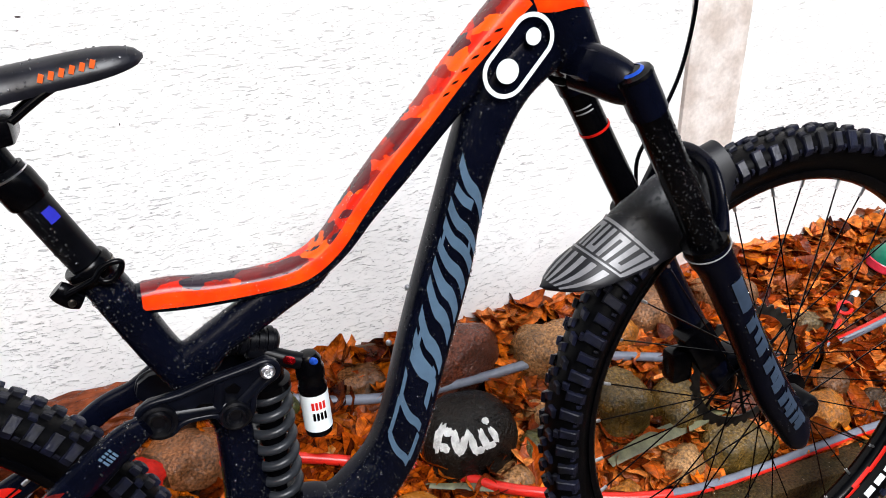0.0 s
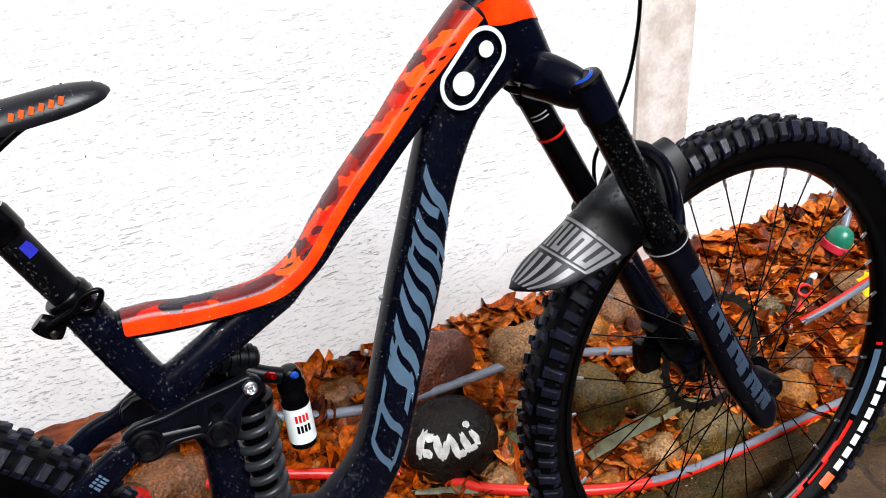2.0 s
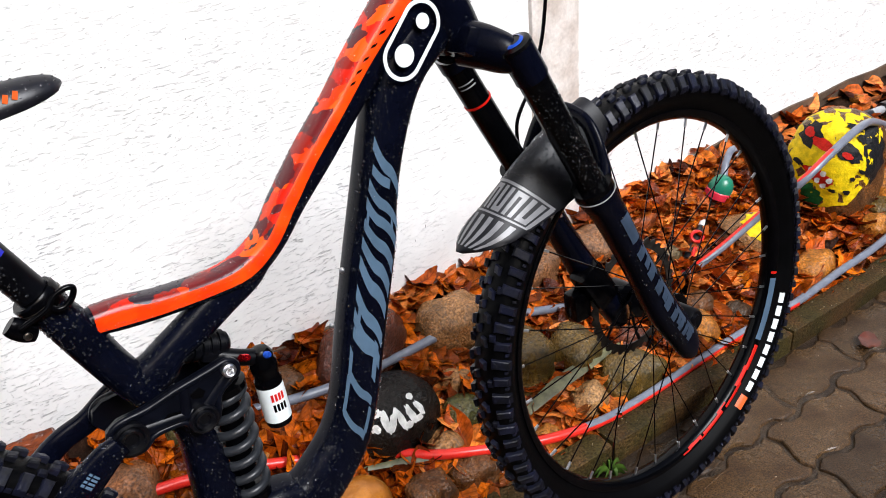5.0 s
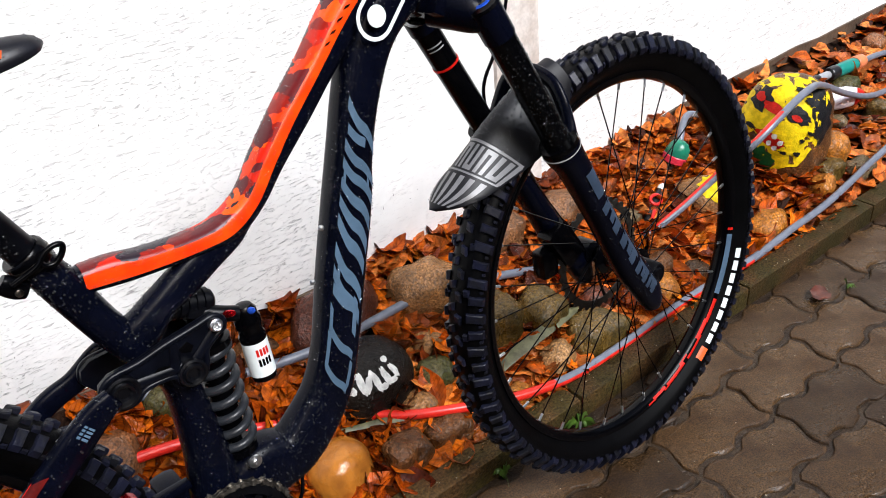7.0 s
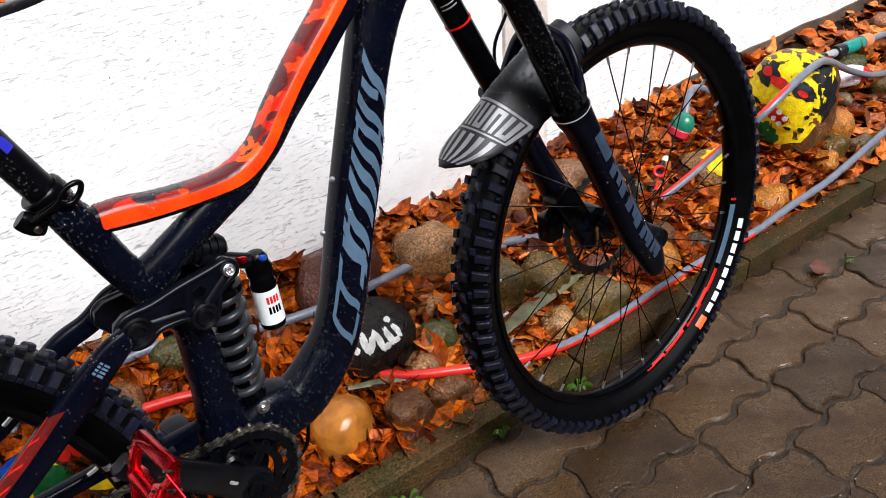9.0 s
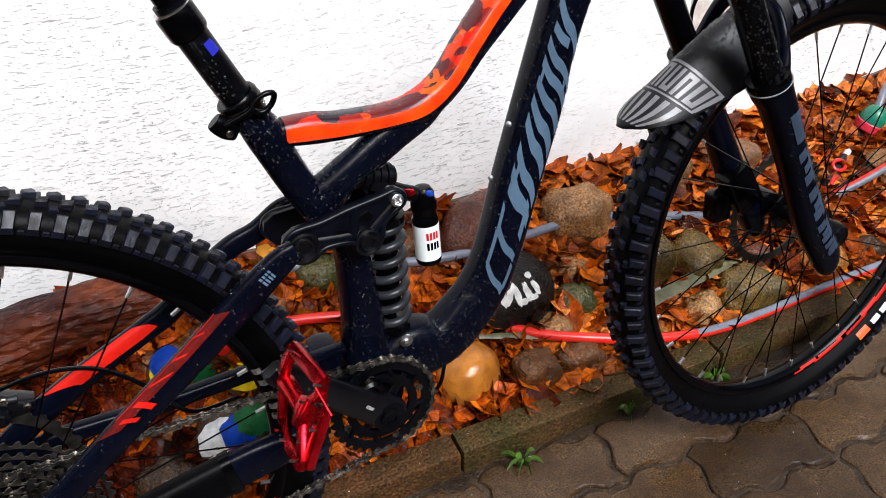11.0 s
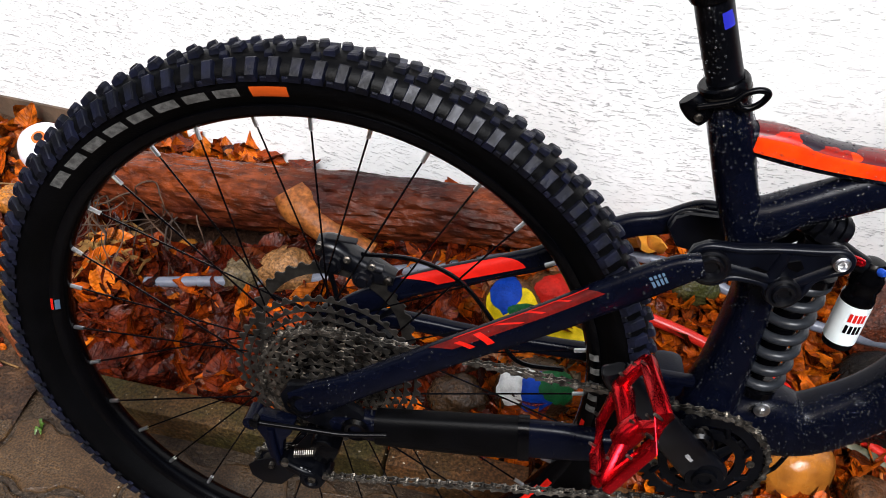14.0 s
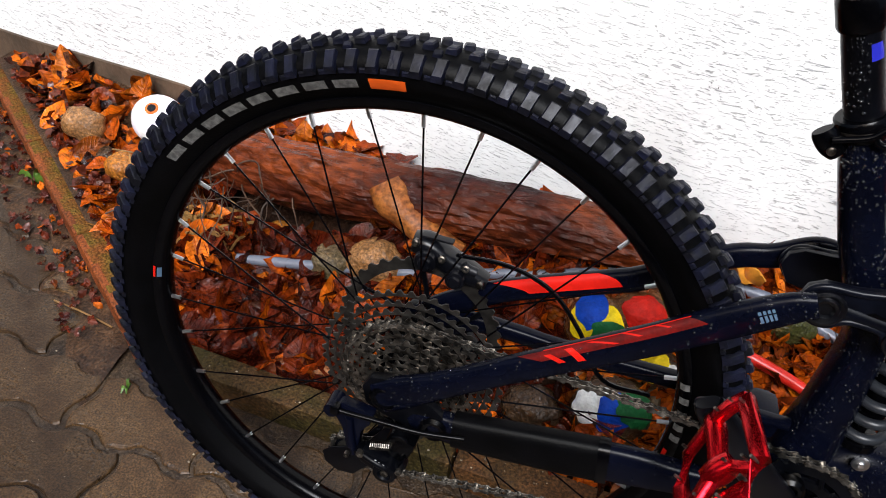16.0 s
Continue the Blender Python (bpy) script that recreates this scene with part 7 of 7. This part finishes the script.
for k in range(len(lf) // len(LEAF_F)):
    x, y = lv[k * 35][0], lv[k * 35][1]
    slots += [1 if leaf_rnd.random() < (0.80 if -0.60 < x < 0.24 and y < 0.56 else 0.03) else (2 if x > 0.8 and leaf_rnd.random() < 0.75 else 0)] * len(LEAF_F)
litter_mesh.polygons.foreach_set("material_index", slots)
litter = tagged(part("leaf_litter", litter_mesh, M_LEAF), "deep wet litter of orange and brown beech leaves", "leaves", kind="stuff")
kinds, dark_kinds = [[leaf_mesh("leaf", leaf_verts(rl, 0.078, c, fo, tw), LEAF_F, lm) for c, fo, tw in ((0.8, 0.5, 0.2), (-0.4, 0.7, -0.4), (1.2, 0.2, 0.5), (0.3, -0.3, 0.3), (0.6, 0.9, -0.2), (1.0, 0.0, 0.0))] for lm in (M_LEAF, M_LEAFDEEP)]
for k in range(290):
    x, y = leaf_spot()
    if x > 2.4 or x < -0.6:
        x = rl.uniform(-0.5, 2.0)
        y = rl.uniform(kerb_y(x) + 0.08, wall_y(x) - 0.03)
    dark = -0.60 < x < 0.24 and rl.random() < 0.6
    ob = part("leaf", rl.choice(dark_kinds if dark else kinds), M_LEAFDEEP if dark else M_LEAF, litter)
    s = rl.uniform(0.75, 1.2)
    ob.matrix_basis = pose(x, y, bed_z(x, y) + rl.uniform(0.020, 0.032), rl.gauss(25, 22), rl.gauss(0, 22), rl.uniform(0, 360)) @ Matrix.Diagonal((s, s, s, 1))
yl = mesh_of("leaf", leaf_verts(rl, 0.075, 1.3, 0.8, 0.5), LEAF_F, M_LEAFY)
for x, y, z, a in ((0.412, 0.470, 0.252, 20), (0.428, 0.476, 0.236, 80), (0.405, 0.480, 0.228, 140)):
    part("leaf", yl, M_LEAFY, litter, "curled bright yellow leaf").matrix_basis = pose(x, y, z, 40, 30, a)
for k, (x, y, a) in enumerate(((1.79, -0.07, 30), (1.52, 0.06, 10))):
    lfo = tagged(part("fallen_leaf", mesh_of("fallen_leaf", leaf_verts(rl, 0.07, 0.2, 0.2, 0.2), LEAF_F, M_LEAFDARK), M_LEAFDARK), "single wet brown leaf stuck to the paving", "leaf", "leaves on the paving")
    lfo.matrix_basis = pose(x, y, 0.010, 4, 3, a)

# crumbled leaves and soil at the bed's end, on both sides of the slanting kerb
cv, cf = [], []
for k in range(900):
    x = rl.uniform(-1.25, -0.45)
    out = rl.random() < 0.28
    y = diag_y(x) + (-0.075 - 0.10 * rl.random() ** 1.5 if out else rl.uniform(-0.01, 0.16))
    if y > wall_y(x) - 0.01 or (out and x > -0.60):
        continue
    m = pose(x, y, (0.004 if out else max(bed_z(x, y), 0.02)) + rl.uniform(0.001, 0.010), rl.gauss(0, 22), rl.gauss(0, 22), rl.uniform(0, 360))
    b = len(cv)
    cv += [tuple(m @ Vector(p)) for p in leaf_verts(rl, rl.uniform(0.010, 0.022) if out else rl.uniform(0.014, 0.044), rl.uniform(-0.6, 1.2), rl.uniform(-0.4, 0.9), rl.uniform(-0.6, 0.6))]
    cf += [tuple(b + i for i in q2) for q2 in LEAF_F]
crumb_mesh = leaf_mesh("leaf_crumbs", cv, cf, M_LEAF)
crumb_mesh.materials.append(M_LEAFDEEP)
crumb_mesh.materials.append(M_LEAFDARK)
crumb_mesh.polygons.foreach_set("material_index", [c for k in range(len(cf) // len(LEAF_F)) for c in [leaf_rnd.choice((0, 1, 1, 2, 2))] * len(LEAF_F)])
tagged(part("leaf_crumbs", crumb_mesh, M_LEAF), "crumbled brown leaves on soil beside the slanting kerb", "leaves", kind="stuff")
wv = []
for i in range(61):
    x = -1.30 + 0.78 * i / 60
    for j in range(15):
        d = j / 14
        y = diag_y(x) - 0.062 - 0.16 * d
        wv.append((x, y, 0.0035 - 0.011 * d ** 1.3 + 0.0045 * noise.noise((x * 11, y * 11, 3)) + 0.0025 * noise.noise((x * 42, y * 42, 5))))
wf = [(i * 15 + j, (i + 1) * 15 + j, (i + 1) * 15 + j + 1, i * 15 + j + 1) for i in range(60) for j in range(14)]
tagged(part("washed_soil", mesh_of("washed_soil", wv, wf, M_WASH), M_WASH), "brown soil washed over the paving beside the kerb", "soil", kind="structure")

# strap leaves and weeds
M_STRAP = mat("grey_green_dead_leaf", (0.14, 0.135, 0.065), 0.5, var=0.3, scale=50, bump=0.4, bscale=200, bdist=0.002)
M_WEED = mat("fresh_green_weed", (0.075, 0.15, 0.018), 0.4, var=0.3, scale=50, bump=0.2)
for pts in ([(1.045, 0.198, 0.078, 0.001, 0.008), (1.12, 0.20, 0.098, 0.001, 0.014), (1.21, 0.205, 0.100, 0.001, 0.013), (1.28, 0.213, 0.094, 0.001, 0.008), (1.325, 0.22, 0.085, 0.0006, 0.002)], [(0.72, 0.262, 0.100, 0.001, 0.004), (0.80, 0.232, 0.092, 0.001, 0.007), (0.87, 0.205, 0.082, 0.001, 0.006), (0.93, 0.185, 0.074, 0.0006, 0.002)]):
    tagged(part("strap_leaf", tube_bm(pts, 0.01, 8, 8, None, side=(0.2, 0.8, 0.4)), M_STRAP), "long dead grey-green strap leaf across the stones", "leaf", "strap leaves")
for wx, wy, n, s in ((0.690, 0.045, 9, 1.0), (1.105, 0.040, 12, 1.0), (0.915, 0.050, 7, 0.8), (-0.475, 0.085, 7, 0.42), (1.865, -0.095, 5, 0.6), (-0.955, 0.483, 9, 1.1), (0.40, 0.065, 4, 0.5)):
    wd = thing("weed", "small green weed growing from a paving joint", "weed", "weeds in the joints")
    for k in range(n):
        a = rl.uniform(0, 6.28)
        l2 = rl.uniform(0.018, 0.042) * s
        part("blade", tube_bm([(wx, wy, -0.006, 0.0005, 0.0012), (wx + math.cos(a) * l2 * 0.5, wy + math.sin(a) * l2 * 0.5, 0.012 * s + 0.006, 0.0006, 0.0062 * s), (wx + math.cos(a) * l2, wy + math.sin(a) * l2, 0.006, 0.0004, 0.001)], 0.003, 5, 4), M_WEED, wd)
for pts in ([(-0.70, 0.207, 0.004), (-0.64, 0.200, 0.006), (-0.572, 0.189, 0.004)], [(-0.70, 0.43, 0.19), (-0.655, 0.43, 0.195), (-0.62, 0.435, 0.19)], [(-0.665, 0.43, 0.19), (-0.645, 0.40, 0.16), (-0.635, 0.37, 0.12)]):
    tagged(part("straw", tube_bm(pts, 0.0016, 6, 4), M_STRAW), "dry straw stalk lying by the kerb", "straw", "straw stalks")

# ---- paving blocks ----
AU = -0.036
U, V = Vector((math.cos(AU), math.sin(AU), 0)), Vector((-math.sin(AU), math.cos(AU), 0))
PL, PW = 0.2255, 0.1125
ROW_SHIFT = {1: 0.5, 0: 0.0, -1: 0.0, -2: 0.5}


def row_shift(j):
    """How far a row of blocks is pushed along, in block lengths."""
    return ROW_SHIFT.get(j, 0.5 * (j % 2))


def long_wave(t):
    """The toothed long side of a block: two waves with flattened tops."""
    return max(-0.0088, min(0.0088, 0.0150 * math.sin(4 * math.pi * t - 0.3)))


def paver_ring(nl=20, ns=8):
    """The outline of a block, round from its lower corner."""
    lo = [(PL * k / nl, long_wave(k / nl)) for k in range(nl)]
    rt = [(PL - 0.0085 * math.sin(2 * math.pi * k / ns), PW * k / ns + long_wave(1.0)) for k in range(ns)]
    up = [(PL - PL * k / nl, PW + long_wave(1 - k / nl)) for k in range(nl)]
    lf = [(-0.0085 * math.sin(2 * math.pi * (1 - k / ns)), PW - PW * k / ns + long_wave(0.0)) for k in range(ns)]
    return lo + rt + up + lf


def paver_mesh(seed):
    """An interlocking block with toothed sides, rounded top edges and a worn, uneven top."""
    ring = paver_ring()
    cx, cy = PL / 2, PW / 2
    rj = random.Random(seed)
    ring = [(x + rj.gauss(0, 0.0008), y + rj.gauss(0, 0.0008)) for x, y in ring]
    v, n = [], len(ring)
    chip = [max(0.0, noise.noise((k * 0.31, seed * 3.1, 0.5))) for k in range(n)]
    for inset, z in ((0.0042, -0.014), (0.0044, -0.0042), (0.0062, -0.0012), (0.0095, 0.0)):
        for k, (x, y) in enumerate(ring):
            g = inset + (0.0030 * chip[k] if z > -0.01 else 0)
            v.append((cx + (x - cx) * (1 - g / cx), cy + (y - cy) * (1 - g / cy), z + (rj.gauss(0, 0.0004) if z > -0.002 else 0)))
    f = []
    for r in range(3):
        f += [(r * n + k, r * n + (k + 1) % n, (r + 1) * n + (k + 1) % n, (r + 1) * n + k) for k in range(n)]
    f.append(tuple(3 * n + k for k in range(n)))
    return mesh_of("paver", v, f, M_PAVER, False)
paving = thing("pavement", "wet brown interlocking concrete paving", "pavement", kind="structure")
pms = [paver_mesh(k) for k in range(6)]
rp = random.Random(3)
for i in range(-13, 10):
    for j in range(-6, 10):
        o = Vector((1.385, -0.192, 0)) + U * (PL * (i + row_shift(j))) + V * (PW * j)
        c = o + U * (PL / 2) + V * (PW / 2)
        if c.x > -0.62 and c.y > kerb_y(c.x) + 0.03:
            continue
        if c.x <= -0.62 and c.y > min(diag_y(c.x) - 0.04, wall_y(c.x) + 0.1):
            continue
        if c.x < -1.6 or c.y < -0.85:
            continue
        ob = part("paver", rp.choice(pms), M_PAVER, paving)
        ob.matrix_basis = Matrix.Translation(o + Vector((rp.gauss(0, 0.0012), rp.gauss(0, 0.0012), rp.gauss(0, 0.0012)))) @ Matrix.Rotation(AU + rp.gauss(0, 0.006), 4, "Z") @ Matrix.Rotation(rp.gauss(0, 0.006), 4, "X") @ Matrix.Rotation(rp.gauss(0, 0.004), 4, "Y")

# the rest of the yard's paving, out of the walk's reach, joined into one piece
fv, ff = [], []
ring = paver_ring(8, 2)
for i in range(-36, 33):
    for j in range(-40, 4):
        o = Vector((1.385, -0.192, 0)) + U * (PL * (i + row_shift(j))) + V * (PW * j)
        c = o + U * (PL / 2) + V * (PW / 2)
        near = -1.6 <= c.x and c.y >= -0.85 and -13 <= i < 10 and j >= -6
        if near or c.y < -4.4 or c.x < -6.5 or c.x > 8.5 or c.y > kerb_y(c.x) + (0.03 if c.x > -0.62 else 0.4):
            continue
        b, n = len(fv), len(ring)
        for inset, z in ((0.0045, -0.012), (0.0075, 0.0)):
            for x, y in ring:
                p = o + U * (PL / 2 + (x - PL / 2) * (1 - 2 * inset / PL)) + V * (PW / 2 + (y - PW / 2) * (1 - 2 * inset / PW))
                fv.append((p.x, p.y, z))
        ff += [(b + k, b + (k + 1) % n, b + n + (k + 1) % n, b + n + k) for k in range(n)] + [tuple(b + n + k for k in range(n))]
tagged(part("far_paving", mesh_of("far_paving", fv, ff, M_PAVER, False), M_PAVER, paving), kind="stuff")

# grit lying on the paving and the kerb
M_GRIT = mat("pale_grit", (0.30, 0.25, 0.18), 0.6, var=0.3, scale=60, bump=0.0, isl=0.6)
rg = random.Random(29)
qv, qf = [], []
for _ in range(900):
    x, y = rg.uniform(-1.4, 2.1), rg.uniform(-0.6, 0.12)
    on_kerb = rg.random() < 0.25 and x > -0.45
    if on_kerb:
        y = kerb_y(x) + rg.uniform(0.006, 0.046)
    elif y > kerb_y(x) - 0.005 and x > -0.5:
        continue
    r, z, b = 0.0006 + 0.0014 * rg.random() ** 3, (0.0462 if on_kerb else 0.0006), len(qv)
    a = rg.uniform(0, 6.28)
    qv += [(x + r * 1.3 * math.cos(a + k * 1.571), y + r * math.sin(a + k * 1.571), z) for k in range(4)] + [(x, y, z + r * 0.9)]
    qf += [(b + k, b + (k + 1) % 4, b + 4) for k in range(4)]
tagged(part("grit", mesh_of("grit", qv, qf, M_GRIT), M_GRIT), "pale grit scattered on wet paving and kerb", "grit", kind="stuff")
